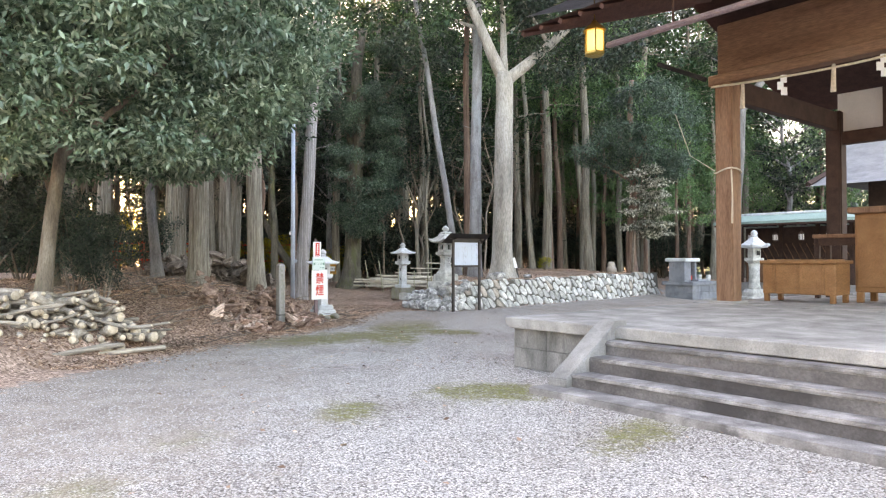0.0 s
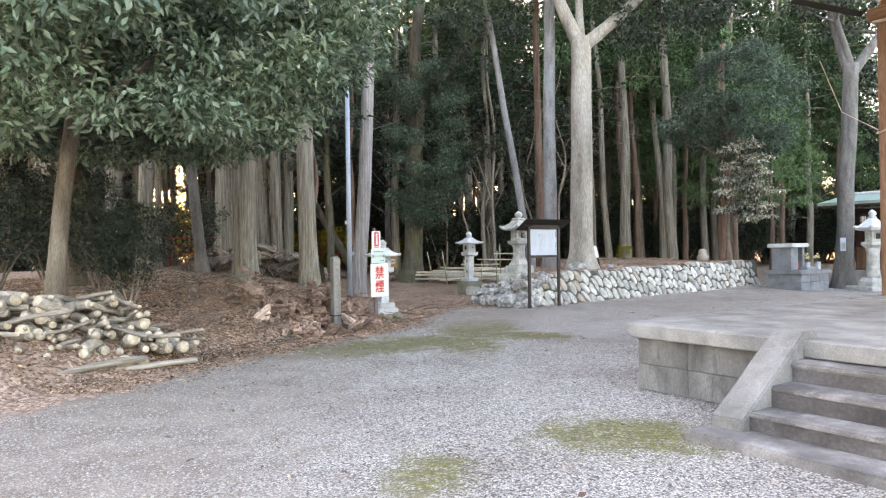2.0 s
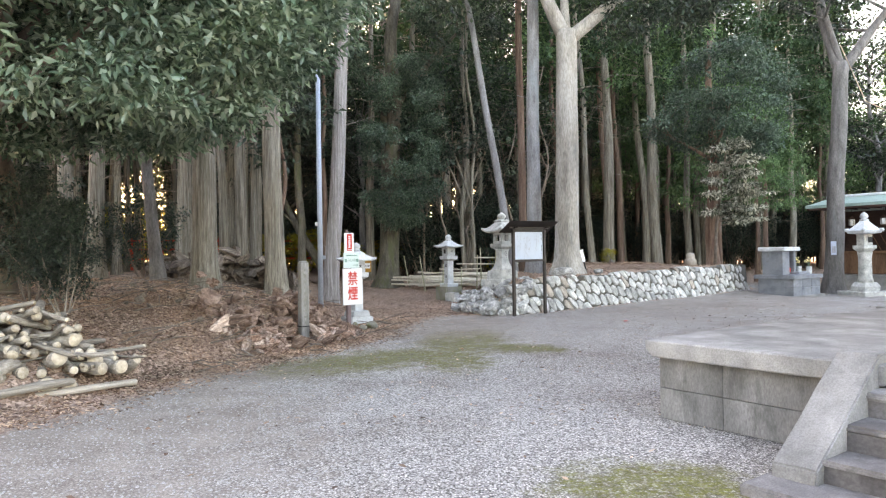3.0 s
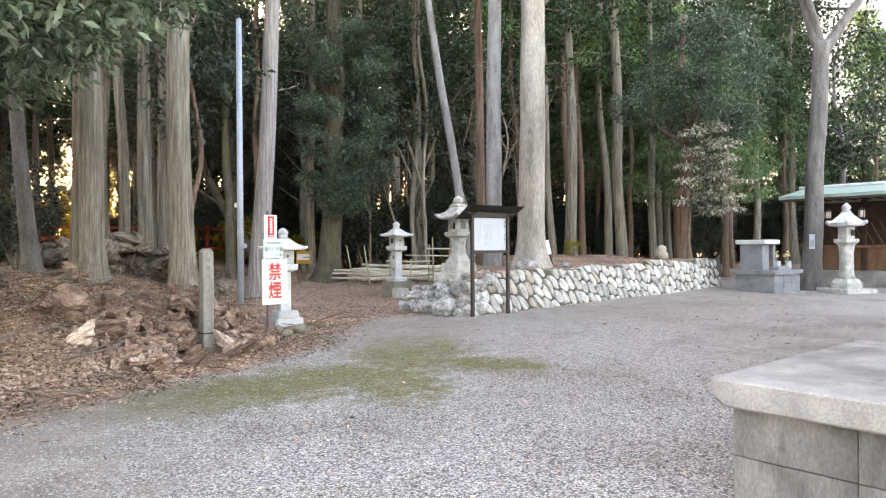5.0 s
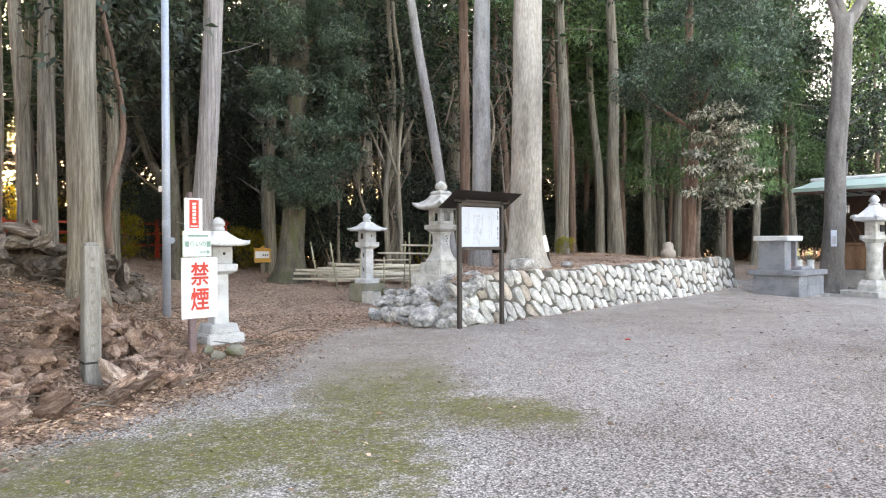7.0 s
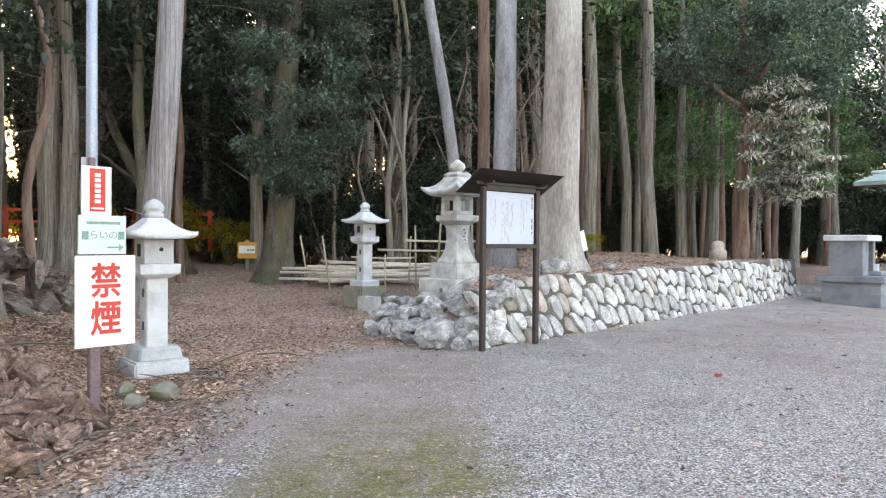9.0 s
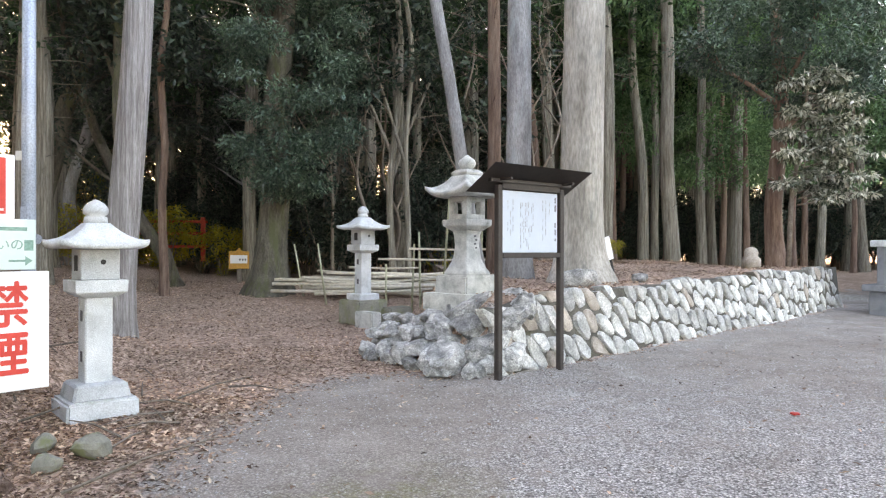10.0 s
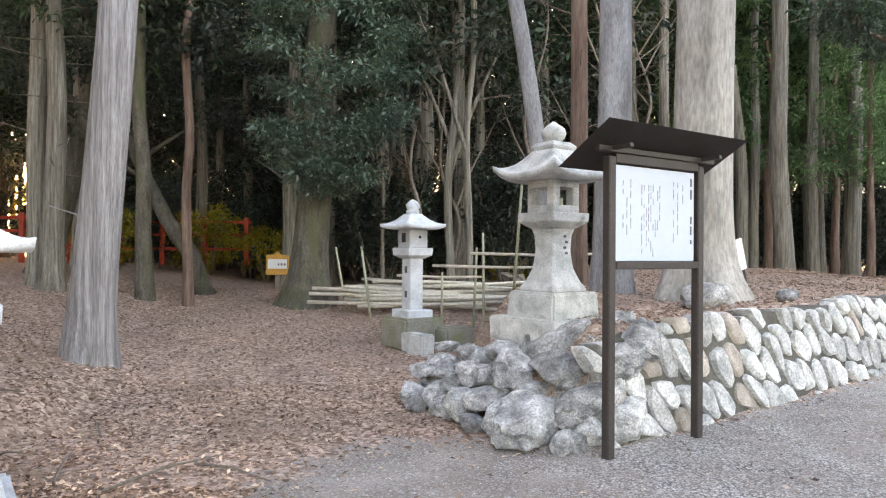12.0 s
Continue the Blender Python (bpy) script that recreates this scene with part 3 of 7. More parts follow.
def platform():
    p = empty("platform", HALL, "grey weathered concrete platform with front steps", "platform", kind="structure")
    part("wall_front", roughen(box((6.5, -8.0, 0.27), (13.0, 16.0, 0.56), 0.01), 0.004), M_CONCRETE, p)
    slab = box((6.45, -8.0, 0.635), (13.1 + 0.06, 16.16, 0.15), 0.012)
    # a broken-off lower corner
    cut = bmesh.ops.bisect_plane(slab, geom=slab.verts[:] + slab.edges[:] + slab.faces[:], plane_co=(-0.08, 0.03, 0.56), plane_no=(-1, 1, -1.2), clear_outer=True)
    bmesh.ops.holes_fill(slab, edges=[g for g in cut["geom_cut"] if isinstance(g, bmesh.types.BMEdge)])
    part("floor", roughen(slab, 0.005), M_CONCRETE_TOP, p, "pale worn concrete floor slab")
    # cast facing panels, two courses high
    for zc, hc in ((0.14, 0.272), (0.418, 0.272)):
        y = 0.0
        for k, wl in enumerate((0.62, 0.93)):
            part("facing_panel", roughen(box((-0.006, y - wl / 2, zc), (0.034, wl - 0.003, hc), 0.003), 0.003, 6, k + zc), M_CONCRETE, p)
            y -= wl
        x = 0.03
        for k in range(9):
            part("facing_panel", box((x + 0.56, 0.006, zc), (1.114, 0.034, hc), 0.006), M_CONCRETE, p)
            x += 1.12
    # flagstones let into the floor round the pillar line
    for i in range(9):
        part("slab", box((5.3 + 0.02, -0.35 - i * 1.05, 0.714), (0.9, 1.0, 0.016), 0.006), M_CONCRETE_TOP, p)
    steps = [(0.0, 0.53), (-0.31, 0.36), (-0.62, 0.20)]
    for x1, z in steps:
        x0 = x1 - 0.31
        bm = box(((x0 + 0.05) / 2, -6.2, z / 2), (0.05 - x0, 8.84, z), 0.018, segments=2)
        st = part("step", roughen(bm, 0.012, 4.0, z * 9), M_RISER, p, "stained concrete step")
        part("tread", roughen(box(((x0 + x1) / 2 + 0.004, -6.2, z - 0.004), (0.345, 8.86, 0.05), 0.016, segments=2), 0.014, 3.0, z * 5), M_TREAD, st, "worn tread, paler as it faces up")
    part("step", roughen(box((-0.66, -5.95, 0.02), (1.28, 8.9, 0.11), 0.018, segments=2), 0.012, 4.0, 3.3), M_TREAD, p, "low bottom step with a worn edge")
    # sloping cheek beside the steps
    bm = bmesh.new()
    prof = [(0.10, 0.0), (0.10, 0.775), (-0.10, 0.775), (-1.02, 0.16), (-1.02, 0.0)]
    a = [bm.verts.new((x, -1.56, z)) for x, z in prof]
    b = [bm.verts.new((x, -1.84, z)) for x, z in prof]
    bm.faces.new(a)
    bm.faces.new(list(reversed(b)))
    for i in range(5):
        j = (i + 1) % 5
        bm.faces.new((a[j], a[i], b[i], b[j]))
    bmesh.ops.recalc_face_normals(bm, faces=bm.faces)
    bmesh.ops.bevel(bm, geom=bm.edges[:], offset=0.012, segments=2, affect="EDGES")
    part("cheek", roughen(bm, 0.014, 5.0), M_CONCRETE_TOP, p, "sloping concrete cheek of the steps")


def shide(parent, y, z, x):
    """A zigzag of folded white paper."""
    verts, faces = [], []
    w, h = 0.11, 0.12
    for k in range(3):
        o = len(verts)
        dx = (k % 2) * 0.06
        for q in ((0, 0), (w, 0.02), (w, -h), (0, -h - 0.02)):
            verts.append((x + 0.006 * k, y + dx + q[0], z - k * h * 0.9 + q[1]))
        faces.append((o, o + 1, o + 2, o + 3))
    ob = mesh_part("paper_streamer", verts, faces, M_PAPER, parent, "white folded paper streamer")
    return ob


def hall():
    h = empty("worship_hall", HALL, "open timber worship hall with deep eaves", "hall")
    px = 5.3
    pillars = [(px, -0.35), (px, -4.6), (px, -9.0), (px + 4.9, -0.35), (px + 4.9, -9.0)]
    # rear pillars and inner beams: darker timber colour stands for shade in the hall
    for i, (x, y) in enumerate(pillars):
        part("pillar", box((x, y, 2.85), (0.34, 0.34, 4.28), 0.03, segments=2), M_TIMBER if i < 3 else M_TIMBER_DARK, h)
        part("pillar_base", box((x, y, 0.735), (0.5, 0.5, 0.05), 0.015), M_CONCRETE_TOP, h, "flat stone pad under the pillar")
    part("beam", box((px, -4.7, 5.42), (0.20, 9.0, 1.12), 0.02), M_TIMBER_H, h, "broad brown plank beam")
    part("beam", box((px - 0.03, -4.7, 4.93), (0.30, 9.3, 0.20), 0.02), M_TIMBER_H, h)
    part("beam_end", box((0, 0, 0), (0.09, 1.2, 0.09), 0.015), M_DARK, h, "dark projecting beam end", m=pose(px, 0.62, 5.3, 27, 0, 0))
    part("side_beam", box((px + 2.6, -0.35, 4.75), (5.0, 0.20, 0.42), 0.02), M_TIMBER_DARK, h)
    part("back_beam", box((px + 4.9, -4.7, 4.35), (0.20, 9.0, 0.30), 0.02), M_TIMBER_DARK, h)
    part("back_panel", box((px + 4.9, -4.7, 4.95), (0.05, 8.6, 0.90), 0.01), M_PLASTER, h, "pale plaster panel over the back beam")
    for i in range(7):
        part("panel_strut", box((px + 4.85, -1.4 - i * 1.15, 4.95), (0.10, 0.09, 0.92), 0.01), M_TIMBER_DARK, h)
    # eaves: sloping deck on rafters
    for side, (x0, x1, z0, z1) in enumerate(((2.0, px + 2.6, 5.75, 7.7), (px + 8.2, px + 2.6, 5.75, 7.7))):
        bm = bmesh.new()
        v = [bm.verts.new(c) for c in ((x0, 2.0, z0), (x0, -11.5, z0), (x1, -11.5, z1), (x1, 2.0, z1))]
        f = bm.faces.new(v)
        bmesh.ops.solidify(bm, geom=[f], thickness=0.14)
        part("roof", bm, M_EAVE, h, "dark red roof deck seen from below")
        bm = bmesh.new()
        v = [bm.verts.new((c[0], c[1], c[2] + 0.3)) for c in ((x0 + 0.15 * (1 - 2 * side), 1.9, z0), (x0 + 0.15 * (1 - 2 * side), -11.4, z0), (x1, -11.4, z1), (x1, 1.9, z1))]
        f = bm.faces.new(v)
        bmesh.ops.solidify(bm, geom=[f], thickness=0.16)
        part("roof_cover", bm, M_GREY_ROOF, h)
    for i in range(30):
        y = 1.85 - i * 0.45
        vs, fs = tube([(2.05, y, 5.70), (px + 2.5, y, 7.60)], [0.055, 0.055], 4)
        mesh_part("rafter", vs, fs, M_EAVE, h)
    # eave gutter rail, rope, paper, hanging lantern
    part("gutter", box((2.63, -4.7, 5.24), (0.10, 10.2, 0.10), 0.03), M_MAUVE, h, "long brown eave gutter")
    for y in (-0.9, -3.6, -6.4, -9.0):
        part("gutter_hanger", box((2.63, y, 5.56), (0.03, 0.03, 0.56), 0.005), M_TIMBER_DARK, h)
    pts, rad = [], []
    for i in range(41):
        y = -0.15 - i * 0.22
        s = (i % 20) / 20
        pts.append((px - 0.21, y, 4.80 - 0.10 * math.sin(math.pi * s)))
        rad.append(0.022)
    vs, fs = tube(pts, rad, 6)
    mesh_part("straw_rope", vs, fs, M_ROPE, h, "thin pale straw rope along the beam")
    for y in (-1.55, -3.1, -5.6):
        shide(h, y, 4.74, px - 0.22)
    for k, y in enumerate((-0.75, -2.3)):
        vs, fs = tube([(px - 0.2, y, 4.76), (px - 0.2, y + 0.01, 4.3)], [0.03, 0.045], 6)
        mesh_part("straw_tassel", vs, fs, M_ROPE, h)
    # thin cord tied round the pillar
    ring = [(px + 0.20 * math.cos(a) * 1.15, -0.35 + 0.20 * math.sin(a) * 1.15, 3.20 + 0.04 * math.sin(2 * a)) for a in np.linspace(0, 2 * math.pi, 17)]
    vs, fs = tube(ring, [0.016] * 17, 6)
    mesh_part("cord", vs, fs, M_ROPE, h, "pale cord tied round the pillar")
    vs, fs = tube([(px - 0.2, -0.2, 3.2), (px - 0.22, 0.3, 3.55), (px - 0.25, 0.6, 4.4)], [0.007] * 3, 6)
    mesh_part("cord", vs, fs, M_ROPE, h)
    vs, fs = tube([(px - 0.2, -0.52, 3.2), (px - 0.22, -0.55, 2.7), (px - 0.2, -0.53, 2.2)], [0.016, 0.014, 0.02], 6)
    mesh_part("cord", vs, fs, M_ROPE, h)


def hanging_lantern(name, m, size, label, mat_case=None, mat_pane=None):
    e = empty(name, m, label, "lantern", "hanging lanterns")
    s = size
    part("body", lathe([(0.17 * s, -0.22 * s), (0.19 * s, -0.1 * s), (0.19 * s, 0.12 * s), (0.17 * s, 0.2 * s)], 6), mat_pane or lamp_glass, e, "pale paper panes" if mat_pane else "glowing amber panes", False)
    part("cap", lathe([(0.25 * s, 0.2 * s), (0.22 * s, 0.25 * s), (0.08 * s, 0.36 * s), (0.04 * s, 0.42 * s)], 6), mat_case or M_BRASS, e)
    part("foot", lathe([(0.14 * s, -0.30 * s), (0.21 * s, -0.27 * s), (0.20 * s, -0.22 * s)], 6), mat_case or M_BRASS, e)
    for i in range(6):
        a = 2 * math.pi * i / 6 + radians(45)
        part("rib", box((0.195 * s * math.cos(a), 0.195 * s * math.sin(a), 0), (0.02 * s, 0.02 * s, 0.44 * s), 0), mat_case or M_BRASS, e)
    part("chain", lathe([(0.012 * s, 0.42 * s), (0.012 * s, 1.2 * s)], 6), mat_case or M_BRASS, e)


platform()
hall()
hanging_lantern("hanging_lantern", HALL @ pose(2.63, 0.66, 5.38), 0.88, "small gilt lantern hanging from the eave")


def offering_box():
    e = empty("offering_box", HALL @ pose(6.9, -1.05, 0.71) @ Matrix.Scale(0.9, 4), "honey-brown slatted wooden offering box on the platform", "box")
    part("body", box((0, 0, 0.5), (0.75, 1.5, 0.66), 0.015), M_BOX_WOOD, e)
    part("rim", box((0, 0, 0.86), (0.85, 1.6, 0.07), 0.012), M_BOX_WOOD, e)
    for i in range(8):
        part("slat", box((0, -0.63 + i * 0.18, 0.905), (0.74, 0.06, 0.03), 0.008), M_BOX_WOOD, e)
    for x in (-0.32, 0.32):
        for y in (-0.68, 0.68):
            part("leg", box((x, y, 0.1), (0.1, 0.1, 0.2), 0.01), M_BOX_WOOD, e)
    for y in (-0.5, 0.0, 0.5):
        part("batten", box((-0.385, y, 0.5), (0.03, 0.08, 0.62), 0.006), M_BOX_WOOD, e)


def offering_table():
    e = empty("offering_table", HALL @ pose(8.75, -1.35, 0.71), "dark wooden offering table behind the box", "table")
    part("tabletop", box((0, 0, 1.32), (0.7, 1.6, 0.08), 0.012), M_TIMBER, e)
    for x in (-0.28, 0.28):
        for y in (-0.72, 0.72):
            part("leg", box((x, y, 0.64), (0.1, 0.1, 1.28), 0.01), M_TIMBER_DARK, e)
    part("apron", box((-0.3, 0, 1.2), (0.04, 1.4, 0.16), 0.006), M_TIMBER_DARK, e)


def altar_cabinet():
    e = empty("altar_cabinet", HALL @ pose(7.75, -2.72, 0.71), "tall honey-brown wooden altar cabinet", "cabinet")
    part("body", box((0, 0, 0.95), (0.8, 1.9, 1.5), 0.015), M_BOX_WOOD, e)
    part("top", box((0, 0, 1.76), (1.0, 2.1, 0.12), 0.015), M_TIMBER, e)
    for x in (-0.34, 0.34):
        for y in (-0.88, 0.88):
            part("leg", box((x, y, 0.1), (0.11, 0.11, 0.2), 0.01), M_BOX_WOOD, e)
    for y in (-0.62, 0, 0.62):
        part("door", box((-0.41, y, 0.95), (0.03, 0.56, 1.3), 0.006), M_BOX_WOOD, e)


offering_box()
offering_table()
altar_cabinet()


# ---------------------------------------------------------------- far shrine building with the green roof
def shrine():
    m = pose(13.9, 29.7, 0, 0, 0, AXIS)              # local -y runs along its front, +x into it
    e = empty("shrine_gallery", m, "dark red timber shrine gallery under a green copper roof", "shrine")
    part("plinth", box((1.5, -9.0, 0.27), (2.6, 18.2, 0.56), 0.02), M_CONCRETE_TOP, e, "pale stone plinth")
    part("wall", box((1.2, -9.0, 1.75), (0.12, 18, 2.4), 0.01), M_TIMBER_DARK, e, "dark red timber wall")
    part("dado", box((1.12, -9.0, 0.95), (0.06, 17.9, 0.78), 0.01), M_TIMBER, e)
    part("rail", box((1.08, -9.0, 1.38), (0.12, 18, 0.10), 0.01), M_TIMBER, e)
    for i in range(13):
        part("post", box((0.55 if i % 3 == 0 else 1.1, -0.1 - i * 1.5, 1.85), (0.15, 0.15, 2.6), 0.012), M_TIMBER_DARK, e)
    for i in range(60):
        vs, fs = tube([(1.09, -0.4 - i * 0.28, 1.45), (1.09, -0.8 - i * 0.28, 2.25)], [0.012, 0.012], 4)
        mesh_part("lattice_bar", vs, fs, M_TIMBER_DARK, e)
        vs, fs = tube([(1.07, -0.8 - i * 0.28, 1.45), (1.07, -0.4 - i * 0.28, 2.25)], [0.012, 0.012], 4)
        mesh_part("lattice_bar", vs, fs, M_TIMBER, e)
    bm = bmesh.new()
    prof = [(-0.75, 3.05), (-0.75, 3.16), (0.2, 3.32), (1.2, 3.52), (1.35, 3.52), (2.4, 3.34), (3.2, 3.16), (3.2, 3.05)]
    a = [bm.verts.new((x, 0.5, z)) for x, z in prof]
    b = [bm.verts.new((x, -18.5, z)) for x, z in prof]
    bm.faces.new(list(reversed(a)))
    bm.faces.new(b)
    for i in range(len(prof)):
        j = (i + 1) % len(prof)
        bm.faces.new((a[i], a[j], b[j], b[i]))
    bmesh.ops.recalc_face_normals(bm, faces=bm.faces)
    part("roof", bm, M_COPPER_ROOF, e, "green copper roof")
    part("ridge", box((1.28, -9, 3.56), (0.30, 19.2, 0.12), 0.03), M_GRANITE, e, "pale ridge capping")
    part("eave_board", box((-0.70, -9, 3.02), (0.06, 18.9, 0.10), 0.01), M_TIMBER_DARK, e)
    for i in range(45):
        part("rafter", box((0.2, 0.3 - i * 0.42, 3.04), (1.8, 0.06, 0.07), 0), M_TIMBER_DARK, e)
    for i in range(9):
        hanging_lantern("eave_lantern", m @ pose(-0.2, -0.9 - i * 1.05, 2.48), 0.55, "small pale metal lantern hanging under the eave", M_TIMBER_DARK, M_PAPER)
    # main sanctuary roof behind
    s = empty("sanctuary", pose(20.6, 30.9, 1.2, 0, 0, AXIS), "shrine sanctuary with a broad grey curved roof", "shrine")
    part("wall", box((2.5, -4, 1.3), (5, 8, 5.4), 0.02), M_TIMBER_DARK, s)
    bm = bmesh.new()
    prof = [(-2.2, 3.7), (-1.4, 3.9), (-0.2, 4.4), (1.2, 5.3), (2.3, 6.2), (2.7, 6.2), (3.8, 5.3), (5.2, 4.4), (6.4, 3.9), (7.2, 3.7), (5.0, 4.0), (0.0, 4.0)]
    a = [bm.verts.new((x, 1.8, z)) for x, z in prof]
    b = [bm.verts.new((x, -9.8, z)) for x, z in prof]
    bm.faces.new(list(reversed(a)))
    bm.faces.new(b)
    for i in range(len(prof)):
        j = (i + 1) % len(prof)
        bm.faces.new((a[i], a[j], b[j], b[i]))
    bmesh.ops.recalc_face_normals(bm, faces=bm.faces)
    part("roof", bm, M_GREY_ROOF, s, "grey curved roof")
    part("ridge", box((2.5, -4, 6.35), (0.6, 12.2, 0.4), 0.05), M_GREY_ROOF, s)
    for y in (1.75, -9.75):
        for sx in (-1, 1):
            vs, fs = tube([(2.5 + sx * 4.6, y, 3.8), (2.5 + sx * 2.6, y, 4.45), (2.5 + sx * 1.2, y, 5.35), (2.5, y, 6.25)], [0.14] * 4, 4)
            mesh_part("bargeboard", vs, fs, M_TIMBER_DARK, s)


shrine()


# ---------------------------------------------------------------- stone lanterns
def kasa(half, rise, lip=0.05, upturn=0.05, neck=0.1, n=8):
    """A square, sagging stone roof with lifted corners."""
    bm = bmesh.new()
    rows = []
    for i in range(n + 1):
        k = i / n
        r = half * (1 - k) + neck * k
        z = lip + rise * (k ** 1.7)
        row = []
        for side in range(4):
            for j in range(n):
                s = -1 + 2 * j / n
                p = Vector((r, s * r, 0))
                p.z = z + upturn * (abs(s) ** 3) * (1 - k) ** 2
                q = Matrix.Rotation(side * math.pi / 2, 3, "Z") @ p
                row.append(bm.verts.new(q))
        rows.append(row)
    low = [bm.verts.new((v.co.x * 0.985, v.co.y * 0.985, v.co.z - lip)) for v in rows[0]]
    mid = [bm.verts.new((v.co.x * 0.55, v.co.y * 0.55, 0.0)) for v in rows[0]]
    for a, b in [(mid, low), (low, rows[0])] + list(zip(rows, rows[1:])):
        for i in range(len(a)):
            j = (i + 1) % len(a)
            bm.faces.new((a[i], a[j], b[j], b[i]))
    bm.faces.new(rows[-1])
    bm.faces.new(list(reversed(mid)))
    return bm


def light_chamber(parent, half, height, z, hole_w, hole_h, mat):
    """Sill, lintel and four corner posts round an open light chamber."""
    pw = half - hole_w / 2
    rim = (height - hole_h) / 2
    part("chamber_sill", box((0, 0, z + rim / 2), (2 * half, 2 * half, rim), 0.006), mat, parent)
    part("chamber_lintel", box((0, 0, z + height - rim / 2), (2 * half, 2 * half, rim), 0.006), mat, parent)
    for sx in (-1, 1):
        for sy in (-1, 1):
            part("corner_post", box((sx * (half - pw / 2), sy * (half - pw / 2), z + height / 2), (pw, pw, hole_h + 0.01), 0.006), mat, parent)


def slim_lantern(m, label, base=True):
    e = empty("stone_lantern", m, label, "stone lantern", "slim stone lanterns")
    z = 0.0
    if base:
        part("foot_slab", roughen(box((0, 0, 0.07), (0.55, 0.55, 0.16), 0.02, segments=2), 0.008, 7), M_GRANITE, e)
        part("base", box((0, 0, 0.21), (0.46, 0.46, 0.14), 0.02, top=(0.86, 0.86)), M_GRANITE, e)
        z = 0.27
    else:
        part("base", box((0, 0, 0.05), (0.42, 0.42, 0.12), 0.015), M_GRANITE, e)
        z = 0.1
    part("shaft", box((0, 0, z + 0.35), (0.215, 0.215, 0.74), 0.012), M_GRANITE, e)
    for k in range(2):
        part("carved_letter", box((-0.1085, 0.0, z + 0.56 - 0.34 * k), (0.004, 0.06, 0.09), 0.001), M_INK, e)
    z += 0.71
    part("platform", lathe([(0.12, z), (0.20, z + 0.05), (0.205, z + 0.15)], square=True, round_=0.006), M_GRANITE, e)
    z += 0.15
    bm = bmesh.new()
    box((0, 0, z + 0.13), (0.30, 0.30, 0.26), 0.008, bm=bm)
    part("light_box", bm, M_GRANITE, e)
    # no openings are cut: dark plates stand for their shaded insides
    part("crescent_hole", lathe([(0.022, -0.002), (0.022, 0.002)], 10), M_DARK, e, m=pose(0.02, -0.151, z + 0.15, 90, 0, 0))
    part("window", box((-0.150, 0, z + 0.14), (0.006, 0.10, 0.13), 0.001), M_DARK, e, "dark plate for the shaded window recess")
    z += 0.26
    part("roof", kasa(0.335, 0.17, 0.045, 0.035, 0.09), M_GRANITE, e, flat=False, m=pose(0, 0, z))
    z += 0.215
    part("finial", lathe([(0.095, z), (0.09, z + 0.05), (0.07, z + 0.06), (0.098, z + 0.08), (0.10, z + 0.12), (0.07, z + 0.165), (0.03, z + 0.19), (0.01, z + 0.20)], 16), M_GRANITE, e, flat=False)
    return e


def big_lantern(m):
    e = empty("stone_lantern", m, "large old granite lantern with flared shaft on a stone base", "stone lantern")
    part("foot_slab", roughen(box((0, 0, 0.10), (0.82, 0.82, 0.22), 0.015, segments=2), 0.01, 5), M_GRANITE_OLD, e)
    part("pedestal", roughen(box((0, 0, 0.31), (0.60, 0.60, 0.25), 0.02, top=(0.95, 0.95), segments=2), 0.005, 6), M_GRANITE_OLD, e)
    part("shaft", lathe([(0.215, 0.432), (0.215, 0.47), (0.175, 0.53), (0.132, 0.65), (0.116, 0.80), (0.124, 0.95), (0.145, 1.0)], square=True, round_=0.012), M_GRANITE_OLD, e)
    for k in range(4):
        part("carved_letter", box((0.02 + 0.02 * (k % 2), -0.128, 0.93 - 0.05 * k), (0.035, 0.004, 0.022), 0.001), M_INK, e)
    part("platform", lathe([(0.147, 1.0), (0.225, 1.06), (0.23, 1.14)], square=True, round_=0.008), M_GRANITE_OLD, e)
    light_chamber(e, 0.165, 0.29, 1.14, 0.16, 0.16, M_GRANITE_OLD)
    part("roof", kasa(0.39, 0.25, 0.05, 0.095, 0.12), M_GRANITE_OLD, e, flat=False, m=pose(0, 0, 1.43))
    part("finial_seat", lathe([(0.14, 1.70), (0.15, 1.74), (0.11, 1.78)], square=True, round_=0.006), M_GRANITE_OLD, e)
    part("finial", lathe([(0.06, 1.775), (0.10, 1.82), (0.115, 1.86), (0.10, 1.905), (0.05, 1.94), (0.015, 1.97)], 16), M_GRANITE_OLD, e, flat=False)
    return e


